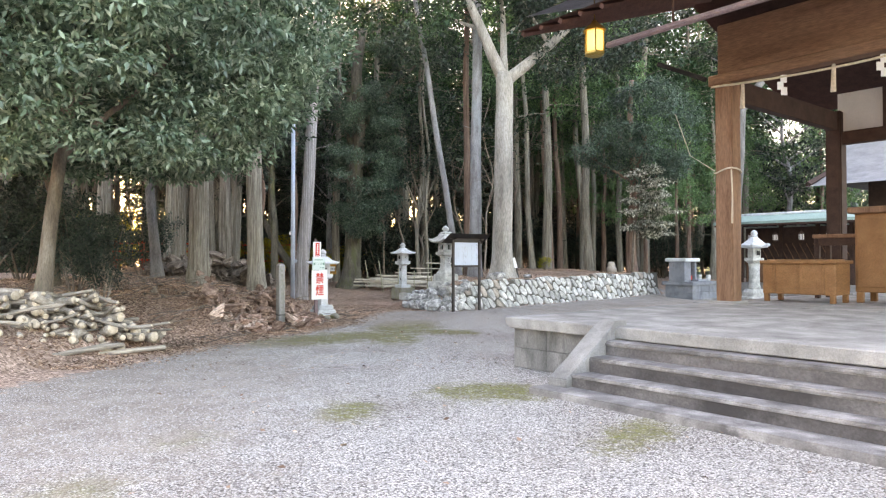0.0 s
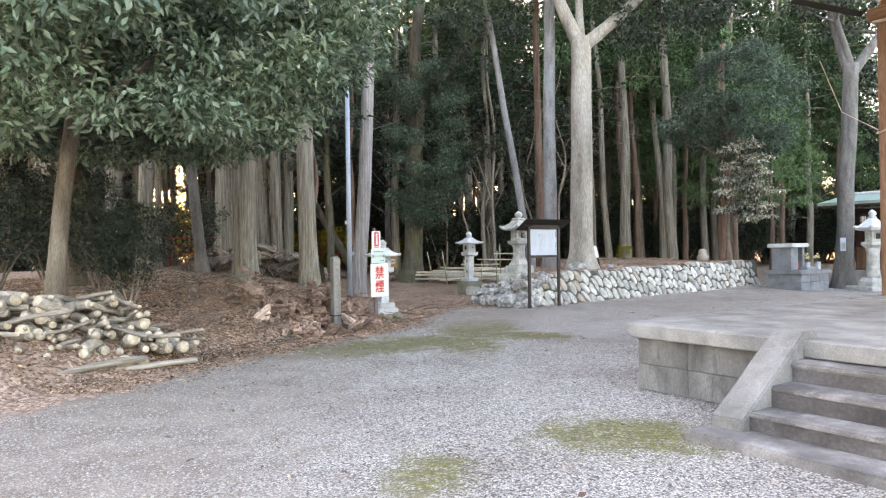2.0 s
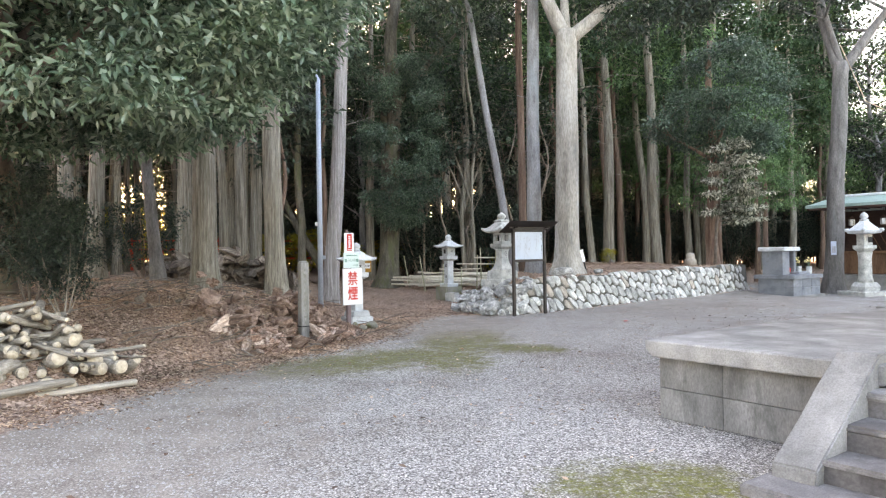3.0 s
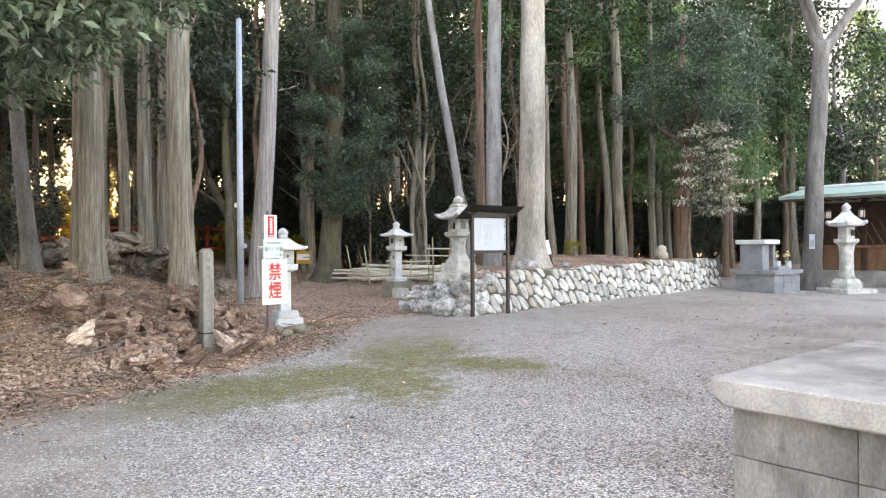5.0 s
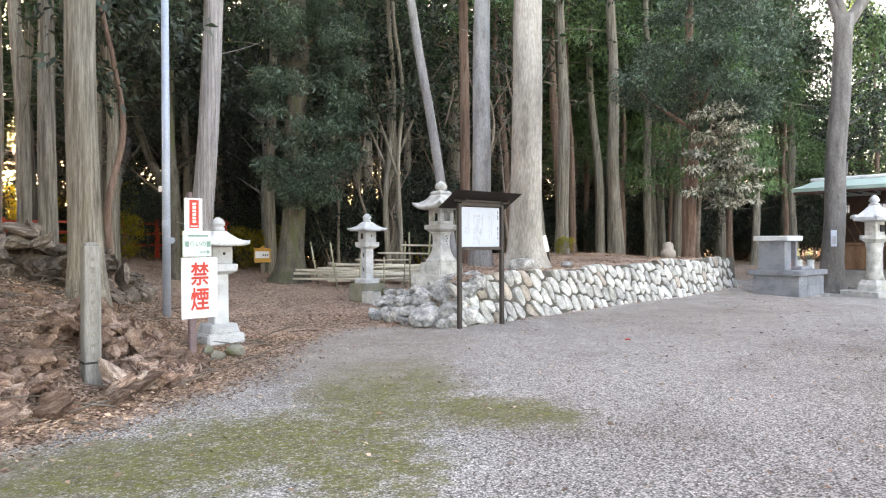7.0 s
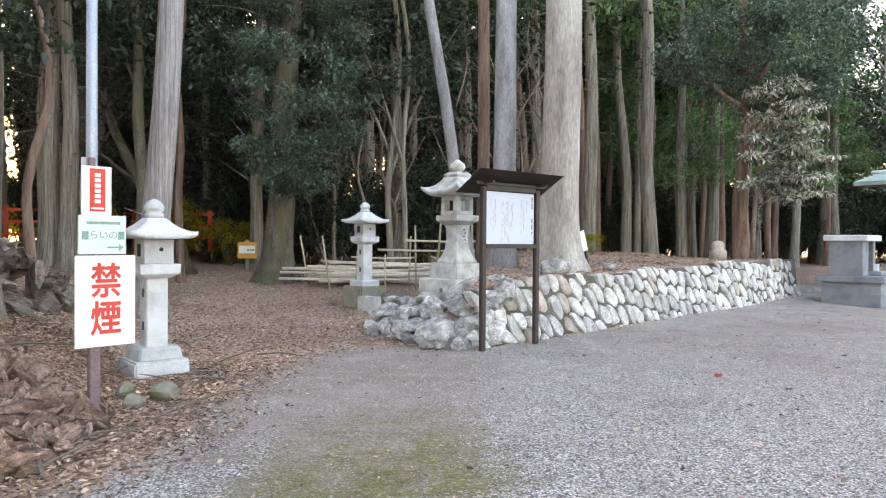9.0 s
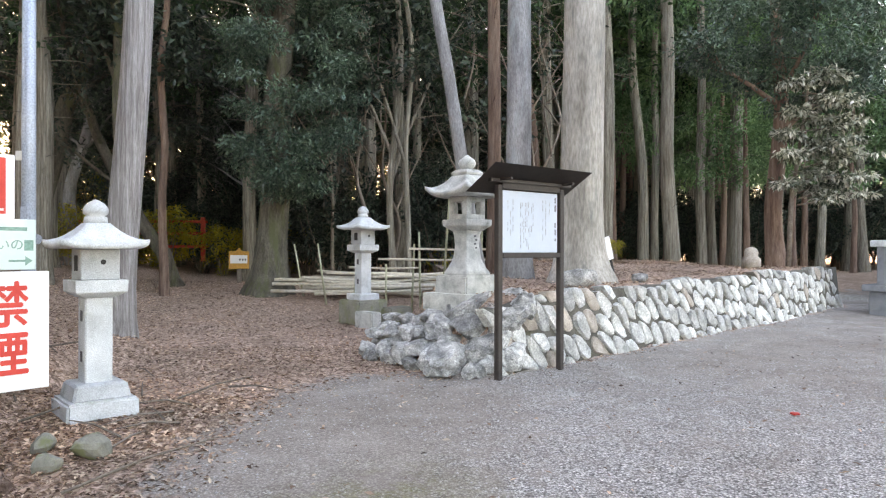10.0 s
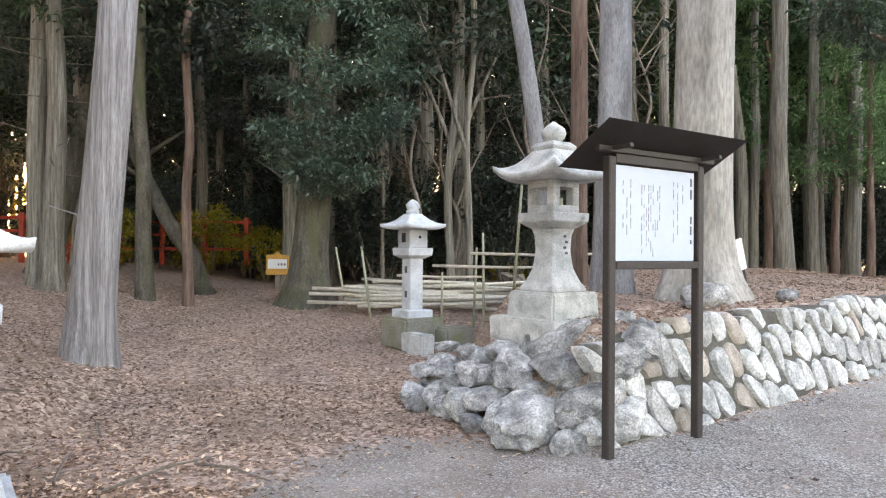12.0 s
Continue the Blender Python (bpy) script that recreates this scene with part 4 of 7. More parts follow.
def round_lantern(m):
    e = empty("stone_lantern", m, "tall round-shafted stone lantern before the shrine", "stone lantern")
    part("foot_slab", roughen(box((0, 0, 0.06), (1.15, 1.15, 0.16), 0.02), 0.008), M_GRANITE_OLD, e)
    part("base", lathe([(0.46, 0.13), (0.47, 0.30), (0.36, 0.42)], 6), M_GRANITE_OLD, e)
    part("shaft", lathe([(0.24, 0.42), (0.20, 0.6), (0.19, 1.2), (0.22, 1.42)], 16), M_GRANITE_OLD, e, flat=False)
    part("platform", lathe([(0.24, 1.42), (0.38, 1.52), (0.38, 1.62)], 6), M_GRANITE_OLD, e)
    part("light_box", lathe([(0.25, 1.62), (0.25, 1.98)], 6), M_GRANITE_OLD, e)
    part("window", box((0.0, -0.235, 1.80), (0.14, 0.03, 0.18), 0.003), M_DARK, e, "dark plate for the shaded window recess")
    part("roof", lathe([(0.2, 1.98), (0.54, 2.02), (0.57, 2.10), (0.40, 2.20), (0.22, 2.34), (0.14, 2.42)], 6), M_GRANITE, e)
    for i in range(6):
        a = 2 * math.pi * i / 6 + radians(45)
        part("scroll", lathe([(0.05, -0.05), (0.075, 0), (0.05, 0.05)], 8), M_GRANITE, e, m=pose(0.55 * math.cos(a), 0.55 * math.sin(a), 2.12))
    part("finial", lathe([(0.13, 2.42), (0.14, 2.46), (0.08, 2.48), (0.135, 2.55), (0.10, 2.63), (0.02, 2.70)], 14), M_GRANITE, e, flat=False)


slim_lantern(pose(-2.10, 18.35, 0.02, 0, 0, AXIS), "slim pale granite lantern on a stepped base beside the path")
slim_lantern(pose(-0.30, 24.45, 0.53, 0, 0, AXIS), "slim pale granite lantern on a mossy block", base=False)
big_lantern(pose(1.27, 21.2, 0.65, 0, 0, AXIS))
round_lantern(pose(13.15, 25.95, 0.0, 0, 0, 15))

# mossy block under the farther slim lantern
blk = empty("stone_block", pose(-0.30, 24.45, 0.0, 0, 0, AXIS), "mossy green stone block under a lantern", "stone block")
part("block", roughen(box((0, 0, 0.32), (0.62, 0.62, 0.43), 0.03, segments=2), 0.012, 5), M_MOSS_STONE, blk)
part("side_slab", roughen(box((0.42, -0.42, 0.26), (0.5, 0.30, 0.30), 0.03, segments=2), 0.015, 5), M_MOSS_STONE, blk)
part("front_slab", roughen(box((-0.25, -0.5, 0.20), (0.2, 0.5, 0.34), 0.02, segments=2), 0.012, 5), M_GRANITE_OLD, blk)


# ---------------------------------------------------------------- notice board
def notice_board():
    e = empty("notice_board", pose(1.5, 19.8, 0, 0, 0, 36.8), "dark brown steel notice board with a white text panel", "notice board")
    L = 1.0
    for x in (0, L):
        part("post", box((x, 0, 1.03), (0.07, 0.07, 2.16), 0.008), M_BOARD, e)
    part("frame_top", box((L / 2, 0, 2.10), (L - 0.07, 0.06, 0.07), 0.006), M_BOARD, e)
    part("frame_bottom", box((L / 2, -0.005, 1.345), (L - 0.07, 0.07, 0.055), 0.006), M_BOARD, e)
    part("back", box((L / 2, 0.02, 1.72), (L - 0.07, 0.012, 0.70), 0.002), M_BOARD, e)
    panel = part("panel", box((L / 2 - 0.01, 0.0, 1.715), (0.90, 0.02, 0.68), 0.003), M_PANEL, e, "white printed text panel")
    rng = random.Random(4)
    cols = [(-0.37, 0.16, 0.42), (-0.33, 0.16, 0.5), (-0.29, 0.14, 0.48), (-0.17, 0.20, 0.62), (-0.145, 0.20, 0.62), (-0.12, 0.2, 0.6), (-0.095, 0.2, 0.62), (-0.07, 0.2, 0.6),
            (-0.045, 0.18, 0.6), (-0.02, 0.2, 0.62), (0.005, 0.2, 0.55), (0.03, 0.2, 0.4), (0.19, 0.12, 0.5), (0.24, 0.12, 0.44), (0.30, 0.16, 0.3), (0.40, 0.04, 0.6)]
    for x, top, length in cols:
        z = 2.03 - top * 0.5
        end = z - length * 0.8
        while z > end:
            h = rng.uniform(0.025, 0.08)
            if rng.random() < 0.8:
                part("text_bar", box((L / 2 + x, -0.0115, z - h / 2), (0.006 if x < 0.35 else 0.016, 0.003, h), 0), M_GREYINK if x < 0.35 else M_INK, panel)
            z -= h + rng.uniform(0.012, 0.05)
    # lean-to roof, higher in front
    bm = bmesh.new()
    c = [(-0.28, -0.25, 2.310), (1.28, -0.25, 2.310), (1.28, 0.22, 2.035), (-0.28, 0.22, 2.035)]
    f = bm.faces.new([bm.verts.new(p) for p in c])
    bmesh.ops.solidify(bm, geom=[f], thickness=-0.02)
    part("roof", bm, M_BOARD, e, "thin dark sloping roof plate")
    part("roof_rib", box((L / 2, -0.02, 2.155), (1.3, 0.05, 0.04), 0.004), M_BOARD, e)
    for x in (0.0, L):
        part("bracket", box((x, -0.11, 2.165), (0.04, 0.18, 0.03), 0.004), M_BOARD, e)


notice_board()


# ---------------------------------------------------------------- signs and posts by the mound
def smoking_sign():
    e = empty("sign_post", pose(-1.93, 16.66, 0.0, 0, 0, AXIS + 7), "purple-brown pole with no-smoking and direction panels", "sign")
    part("pole", box((0, 0.05, 0.55), (0.085, 0.06, 1.3), 0.008), M_MAUVE, e)
    a = part("no_smoking_panel", box((0.07, 0, 0.905), (0.47, 0.022, 0.73), 0.005), M_WHITE, e, "white panel with large red letters")
    for k, ch in enumerate("禁煙"):
        text_part("letter", ch, 0.29, M_RED, a, pose(0.07, -0.0125, 1.05 - 0.30 * k, 90, 0, 0) @ Matrix.Diagonal((0.85, 1, 1, 1)), 0.006)
    b = part("direction_panel", box((0.045, 0.004, 1.435), (0.37, 0.02, 0.31), 0.004), M_PALE_GREEN, e, "pale green direction panel with an arrow")
    text_part("letters", "らいの", 0.075, M_GREENINK, b, pose(0.05, -0.0075, 1.43, 90, 0, 0))
    for x in (-0.09, 0.19):
        part("worn_letter", box((x, -0.0075, 1.43), (0.05, 0.003, 0.065), 0), M_GREENINK, b)
    part("text_bar", box((0.05, -0.0075, 1.53), (0.26, 0.003, 0.022), 0), M_GREENINK, b)
    part("arrow_shaft", box((0.13, -0.0075, 1.335), (0.10, 0.003, 0.012), 0), M_GREENINK, b)
    bm = bmesh.new()
    bm.faces.new([bm.verts.new(p) for p in ((0.17, -0.008, 1.365), (0.17, -0.008, 1.305), (0.21, -0.008, 1.335))])
    part("arrow_head", bm, M_GREENINK, b)
    c = part("notice_panel", box((0.0, 0.008, 1.785), (0.23, 0.02, 0.39), 0.004), M_WHITE, e, "white panel with a red label")
    part("red_label", box((0.005, -0.0035, 1.79), (0.12, 0.003, 0.34), 0.0), M_RED, c)
    for i in range(6):
        part("text_bar", box((0.005, -0.0065, 1.91 - 0.042 * i), (0.045, 0.003, 0.03), 0.0), M_PAPER, c)
    part("text_bar", box((0.005, -0.0065, 1.645), (0.095, 0.003, 0.014), 0.0), M_PAPER, c)
    part("pole_upper", box((-0.02, 0.05, 1.62), (0.05, 0.04, 0.86), 0.006), M_MAUVE, e)


def marker_post():
    e = empty("marker_post", pose(-2.50, 15.25, -0.02, 0, 0, AXIS), "weathered grey square marker post with carved writing", "post")
    part("shaft", roughen(box((0, 0, 0.70), (0.155, 0.155, 1.46), 0.012), 0.003, 5), M_POST, e)
    part("cap", box((0, 0, 1.445), (0.15, 0.15, 0.04), 0.012, top=(0.7, 0.7)), M_POST, e)
    part("tie", lathe([(0.085, 0.28), (0.085, 0.30)], square=True), M_DARK, e, "dark wire tie")
    for i in range(10):
        part("carved_letter", box((0.004 * (i % 3 - 1), -0.0785, 1.30 - i * 0.105), (0.03 + 0.012 * (i % 3), 0.003, 0.035 + 0.01 * (i * 7 % 4)), 0.0), M_CARVED, e)


def lamp_pole():
    e = empty("steel_pole", pose(-3.12, 19.2, 0.2), "tall pale painted steel pole", "pole")
    vs, fs = tube([(0, 0, -0.1), (0, 0, 2.4), (0, 0, 5.75)], [0.065, 0.062, 0.055], 14)
    mesh_part("shaft", vs, fs, M_STEEL, e, flat=False)
    part("cap", lathe([(0.06, 5.75), (0.05, 5.78), (0.01, 5.80)], 12), M_STEEL, e)
    part("plate", box((0.0, -0.07, 1.55), (0.07, 0.02, 0.12), 0.003), M_STEEL, e)
    part("plate", box((-0.07, -0.03, 2.1), (0.06, 0.04, 0.09), 0.003), M_PLASTER, e)
    part("ring", lathe([(0.05, -0.008), (0.05, 0.008)], 12), M_STEEL, e, m=pose(0.09, -0.03, 1.3, 90, 0, 0))


def yellow_sign():
    e = empty("board_sign", pose(-4.0, 30.6, 0.50, 0, 0, 4), "small orange wooden sign with a white plate", "sign")
    part("stake", box((0, 0.03, 0.33), (0.11, 0.07, 0.9), 0.01), M_TWIG, e)
    part("board", box((0, 0, 0.62), (0.52, 0.04, 0.46), 0.008), M_ORANGE, e)
    part("gable", box((0, 0, 0.88), (0.18, 0.04, 0.10), 0.006, top=(0.2, 1)), M_ORANGE, e)
    part("plate", box((0, -0.026, 0.64), (0.44, 0.012, 0.22), 0.003), M_WHITE, e)
    for i in range(3):
        part("text_bar", box((0.03 + 0.07 * i, -0.034, 0.63), (0.04, 0.003, 0.05), 0), M_INK, e)


smoking_sign()
marker_post()
lamp_pole()
yellow_sign()

# tilted white label on a stake beside the big tree
tag = empty("tree_label", pose(3.74, 23.1, 0.98, 0, -16, 30) @ Matrix.Scale(0.8, 4), "small tilted white label on a dark stake", "label")
part("stake", box((0.05, 0.03, 0.30), (0.05, 0.03, 0.75), 0.006), M_DARK, tag)
part("plate", box((0, 0, 0.58), (0.20, 0.02, 0.46), 0.006), M_WHITE, tag)


# ---------------------------------------------------------------- stone altar box
def altar():
    e = empty("stone_altar", pose(10.62, 25.72, 0, 0, 0, AXIS), "grey granite offering altar with a small stone shrine on top", "altar")
    part("plinth", box((0, 0.05, 0.03), (1.9, 1.5, 0.10), 0.015), M_CONCRETE_TOP, e)
    for j in range(2):
        for i in range(3):
            part("block", roughen(box((-0.57 + i * 0.57, -0.44, 0.20 + 0.27 * j), (0.565, 0.30, 0.265), 0.012), 0.006, 6, i + j), M_ALTAR, e)
    part("core", roughen(box((0, 0.12, 0.33), (1.70, 0.85, 0.53), 0.012), 0.006), M_ALTAR, e)
    part("top_slab", box((0, 0, 0.66), (1.86, 1.32, 0.13), 0.015), M_ALTAR, e)
    part("side", box((-0.72, 0.1, 1.10), (0.14, 0.66, 0.76), 0.012), M_ALTAR, e)
    part("side", box((-0.02, 0.1, 1.10), (0.12, 0.66, 0.76), 0.012), M_ALTAR, e)
    part("side", box((-0.48, 0.1, 1.10), (0.36, 0.60, 0.74), 0.012), M_ALTAR, e)
    part("back", box((-0.17, 0.38, 1.10), (0.26, 0.08, 0.76), 0.012), M_ALTAR, e)
    part("roof", box((-0.37, 0.1, 1.54), (1.02, 0.86, 0.13), 0.02), M_GRANITE, e)
    part("step", box((0.25, -0.25, 0.77), (0.7, 0.28, 0.09), 0.012), M_ALTAR, e)
    part("red_cloth", box((-0.15, -0.1, 0.86), (0.16, 0.05, 0.16), 0.02), M_RED, e, "small red cloth")


altar()
for i, (dx, dy) in enumerate(((0.42, -0.12), (0.74, -0.30))):
    fm = pose(10.62, 25.72, 0, 0, 0, AXIS) @ pose(dx, dy, 0.725)
    e = empty("flower_vase", fm, "stone vase with small yellow and white flowers", "vase", "altar vases")
    part("vase", lathe([(0.07, 0.0), (0.09, 0.05), (0.085, 0.22), (0.10, 0.25)], 10), M_GRANITE, e)
    rng = random.Random(7 + i)
    for k in range(9):
        a, r, h = rng.uniform(0, 6.28), rng.uniform(0.03, 0.14), rng.uniform(0.36, 0.52)
        vs, fs = tube([(0, 0, 0.2), (r * math.cos(a), r * math.sin(a), h)], [0.006, 0.005], 4)
        mesh_part("stem", vs, fs, M_LEAF, e)
        part("flower", lathe([(0.01, -0.02), (0.035, 0.0), (0.03, 0.02), (0.008, 0.03)], 7), M_FLOWER, e, m=pose(r * math.cos(a), r * math.sin(a), h))

# little rounded stone figure on the terrace
sx, sy = 7.88, 26.9
fig = empty("stone_marker", pose(sx, sy, float(land(sx, sy)) - 0.02), "small rounded pinkish stone marker", "stone")
part("stone", lathe([(0.20, 0.0), (0.20, 0.22), (0.14, 0.28), (0.15, 0.36), (0.12, 0.44), (0.03, 0.48)], 12), M_COBBLE_TAN, fig, flat=False)


# ---------------------------------------------------------------- stones
def rock_mesh(name, seed, mats, stretch=(1, 1, 1), rough=0.25, level=2, crisp=0.0):
    bm = bmesh.new()
    bmesh.ops.create_icosphere(bm, subdivisions=level, radius=0.5)
    off = Vector((seed * 3.1, seed * 1.7, seed * 2.3))
    cuts = [(noise.random_unit_vector(), 0.20 + 0.16 * noise.random()) for _ in range(13)] if crisp else []
    for v in bm.verts:
        d = v.co.normalized()
        v.co *= 1 + rough * noise.noise(d * 1.5 + off) + rough * 0.4 * noise.noise(d * 4.0 + off)
        for n, lim in cuts:
            k = v.co.dot(n) - lim
            if k > 0:
                v.co -= n * k * crisp
        if crisp:
            v.co *= 1 + 0.10 * noise.noise(v.co * 7 + off) + 0.06 * noise.noise(v.co * 16 + off)
        v.co = Vector((v.co.x * stretch[0], v.co.y * stretch[1], v.co.z * stretch[2]))
    me = bpy.data.meshes.new(name)
    bm.to_mesh(me)
    bm.free()
    me.materials.append(mats)
    me.polygons.foreach_set("use_smooth", [crisp == 0] * len(me.polygons))
    return me


def stone_wall():
    w = empty("stone_wall", pose(0, 0, 0), "low retaining wall of pale cobbles leaning in mortar", "wall", kind="structure")
    length = (WALL_1 - WALL_0).length
    rng = random.Random(11)
    # mortar core
    bm = bmesh.new()
    n = 30
    front, back = [], []
    for i in range(n + 1):
        a = -0.7 + (length + 0.7) * i / n
        h = 0.84 + 0.021 * max(0, a) + min(0, a) * 0.12
        p0 = WALL_0 + WALL_D * a - WALL_N * 0.045
        p1 = WALL_0 + WALL_D * a - WALL_N * 0.17
        p2 = WALL_0 + WALL_D * a - WALL_N * 0.50
        front.append((bm.verts.new((p0.x, p0.y, -0.05)), bm.verts.new((p1.x, p1.y, h)), bm.verts.new((p2.x, p2.y, h + 0.0)), bm.verts.new((p2.x, p2.y, -0.05))))
    for a, b in zip(front, front[1:]):
        for k in range(3):
            bm.faces.new((a[k], b[k], b[k + 1], a[k + 1]))
    bm.faces.new(front[0])
    bm.faces.new(list(reversed(front[-1])))
    bmesh.ops.recalc_face_normals(bm, faces=bm.faces)
    part("mortar", roughen(bm, 0.02, 3.0), M_MORTAR, w, "grey recessed mortar")
    # cobbles fitted cell to cell, leaning the same way
    turn = math.atan2(WALL_D.y, WALL_D.x)
    lean = radians(-52)
    ca, sa = math.cos(lean), math.sin(lean)
    seeds = []
    for i in range(-9, 28):
        for j in range(-14, 58):
            pq = ((i + 0.5 * (j % 2)) * 0.40 + rng.uniform(-0.15, 0.15), j * 0.19 + rng.uniform(-0.055, 0.055))
            a, z = pq[0] * ca - pq[1] * sa, pq[0] * sa + pq[1] * ca
            if -1.8 < a < length + 0.5 and -0.35 < z < 1.5:
                seeds.append((a, z))

    def top_of(a):
        return 0.90 + 0.021 * max(0, a) + 0.03 * math.sin(a * 2.3) + min(0, a) * 0.12

    for si, (a, z) in enumerate(seeds):
        if not (-1.0 < a < length and -0.08 < z < top_of(a) + 0.05):
            continue
        poly = [(-0.4, -0.4), (0.4, -0.4), (0.4, 0.4), (-0.4, 0.4)]
        for sj, (b, y) in enumerate(seeds):
            dx, dz = b - a, y - z
            if si == sj or abs(dx) > 0.8 or abs(dz) > 0.8:
                continue
            # bisector in a metric squeezed along the lean
            u1, u2 = (dx * ca + dz * sa) / 2.2, -dx * sa + dz * ca
            nx_, nz_ = u1 / 2.2 * ca - u2 * sa, u1 / 2.2 * sa + u2 * ca
            lim = (u1 * u1 + u2 * u2) / 2
            out = []
            for k in range(len(poly)):
                p0, p1 = poly[k], poly[(k + 1) % len(poly)]
                d0, d1 = p0[0] * nx_ + p0[1] * nz_ - lim, p1[0] * nx_ + p1[1] * nz_ - lim
                if d0 <= 0:
                    out.append(p0)
                if d0 * d1 < 0:
                    q = d0 / (d0 - d1)
                    out.append((p0[0] + (p1[0] - p0[0]) * q, p0[1] + (p1[1] - p0[1]) * q))
            poly = out
            if len(poly) < 3:
                break
        if len(poly) < 3:
            continue
        poly = [(q[0], max(min(q[1], top_of(a) - z + 0.01), -z - 0.03)) for q in poly]
        if max(q[1] for q in poly) - min(q[1] for q in poly) < 0.07:
            continue
        # shrink for the joint, round the corners once
        cx, cz = sum(q[0] for q in poly) / len(poly), sum(q[1] for q in poly) / len(poly)
        poly = [(cx + (q[0] - cx) * 0.885, cz + (q[1] - cz) * 0.885) for q in poly]
        rounded = []
        for k in range(len(poly)):
            p0, p1 = poly[k], poly[(k + 1) % len(poly)]
            rounded += [(p0[0] * 0.76 + p1[0] * 0.24, p0[1] * 0.76 + p1[1] * 0.24), (p0[0] * 0.24 + p1[0] * 0.76, p0[1] * 0.24 + p1[1] * 0.76)]
        m_ = len(rounded)
        proud = rng.uniform(0.020, 0.055)
        tx, tz = rng.uniform(-0.16, 0.16), rng.uniform(-0.15, 0.2)
        verts = []
        for ring, (k, out_) in enumerate(((1.0, -0.10), (0.985, 0.0), (0.90, proud * 0.85), (0.6, proud * 1.0))):
            for q in rounded:
                x_, z_ = cx + (q[0] - cx) * k, cz + (q[1] - cz) * k
                rough_ = 0.024 * noise.noise(Vector((a * 7 + x_ * 9, z * 7 + z_ * 9, ring))) if ring else 0
                verts.append((x_, -(out_ + (x_ * tx + z_ * tz) * (ring > 0) + rough_), z_))
        verts.append((cx, -(proud * 1.08 + cx * tx + cz * tz), cz))
        faces = [(r * m_ + k, r * m_ + (k + 1) % m_, (r + 1) * m_ + (k + 1) % m_, (r + 1) * m_ + k) for r in range(3) for k in range(m_)]
        faces += [(3 * m_ + k, 3 * m_ + (k + 1) % m_, 4 * m_) for k in range(m_)]
        me_ = mesh_of("stone", verts, faces, M_COBBLE_TAN if (rng.random() < 0.05 or (a < 1.0 and rng.random() < 0.4)) else M_COBBLE, flat=rng.random() < 0.65)
        ob = new("stone", me_)
        ob.parent = w
        p = WALL_0 + WALL_D * a - WALL_N * (0.05 + 0.13 * max(0, z))
        ob.matrix_basis = Matrix.Translation((p.x, p.y, z)) @ Matrix.Rotation(turn, 4, "Z") @ Matrix.Rotation(radians(-7), 4, "X")
    return w


stone_wall()


def rubble():
    """Rough grey boulders heaped round the end of the wall, under the big lantern."""
    rng = random.Random(3)
    kinds = [rock_mesh("boulder", 40 + i, M_ROCK, (1, 0.85, 0.8), 0.3, 4, 0.8) for i in range(7)]
    spots = [(1.02, 20.12, 0.20, 0.62, 20), (1.30, 20.42, 0.50, 0.62, 70), (0.78, 20.30, 0.12, 0.44, 10), (1.45, 20.08, 0.12, 0.42, 40), (1.62, 20.40, 0.38, 0.42, 30),
             (1.28, 20.75, 0.66, 0.66, 20), (0.85, 20.62, 0.42, 0.42, 110), (0.52, 20.72, 0.16, 0.42, 60), (0.55, 20.95, 0.38, 0.38, 10), (0.22, 21.05, 0.14, 0.36, 45), (0.28, 21.25, 0.34, 0.32, 80),
             (0.82, 20.95, 0.58, 0.34, 15), (0.10, 21.45, 0.32, 0.30, 30), (0.52, 21.3, 0.50, 0.32, 65), (0.02, 21.25, 0.12, 0.30, 15), (1.70, 20.62, 0.72, 0.34, 20),
             (0.30, 21.75, 0.50, 0.26, 10), (1.18, 19.86, 0.06, 0.24, 35), (0.55, 20.42, 0.08, 0.26, 5), (1.30, 19.95, 0.05, 0.28, 50), (0.95, 21.3, 0.66, 0.40, 40), (0.68, 20.55, 0.26, 0.40, 25), (1.08, 20.50, 0.30, 0.50, 60), (0.36, 20.88, 0.10, 0.34, 75), (1.48, 20.62, 0.50, 0.50, 45),
             (0.62, 21.1, 0.46, 0.36, 30), (0.12, 21.62, 0.16, 0.30, 5), (1.45, 20.75, 0.62, 0.5, 20), (1.75, 20.95, 0.80, 0.42, 60), (1.10, 20.95, 0.62, 0.44, 30), (0.95, 20.72, 0.52, 0.42, 60), (1.30, 20.15, 0.30, 0.42, 0),
             (0.42, 21.05, 0.28, 0.34, 20), (0.72, 20.78, 0.40, 0.36, 50), (0.25, 21.45, 0.40, 0.3, 50), (0.05, 21.05, 0.08, 0.26, 70), (1.62, 20.28, 0.62, 0.42, 15), (1.82, 20.42, 0.74, 0.40, 70), (1.55, 20.18, 0.40, 0.42, 100), (1.68, 20.16, 0.16, 0.42, 30)]
    for x, y, z, s, turn in spots:
        ob = new("boulder", rng.choice(kinds))
        ob.matrix_basis = pose(x, y, z, rng.uniform(-15, 15), rng.uniform(-15, 15), turn) @ Matrix.Diagonal((s * 1.35, s * 1.15, s * rng.uniform(1.0, 1.25), 1))
        tagged(ob, "rough grey limestone boulder heaped at the wall's end", "boulder", "wall-end boulders")


rubble()


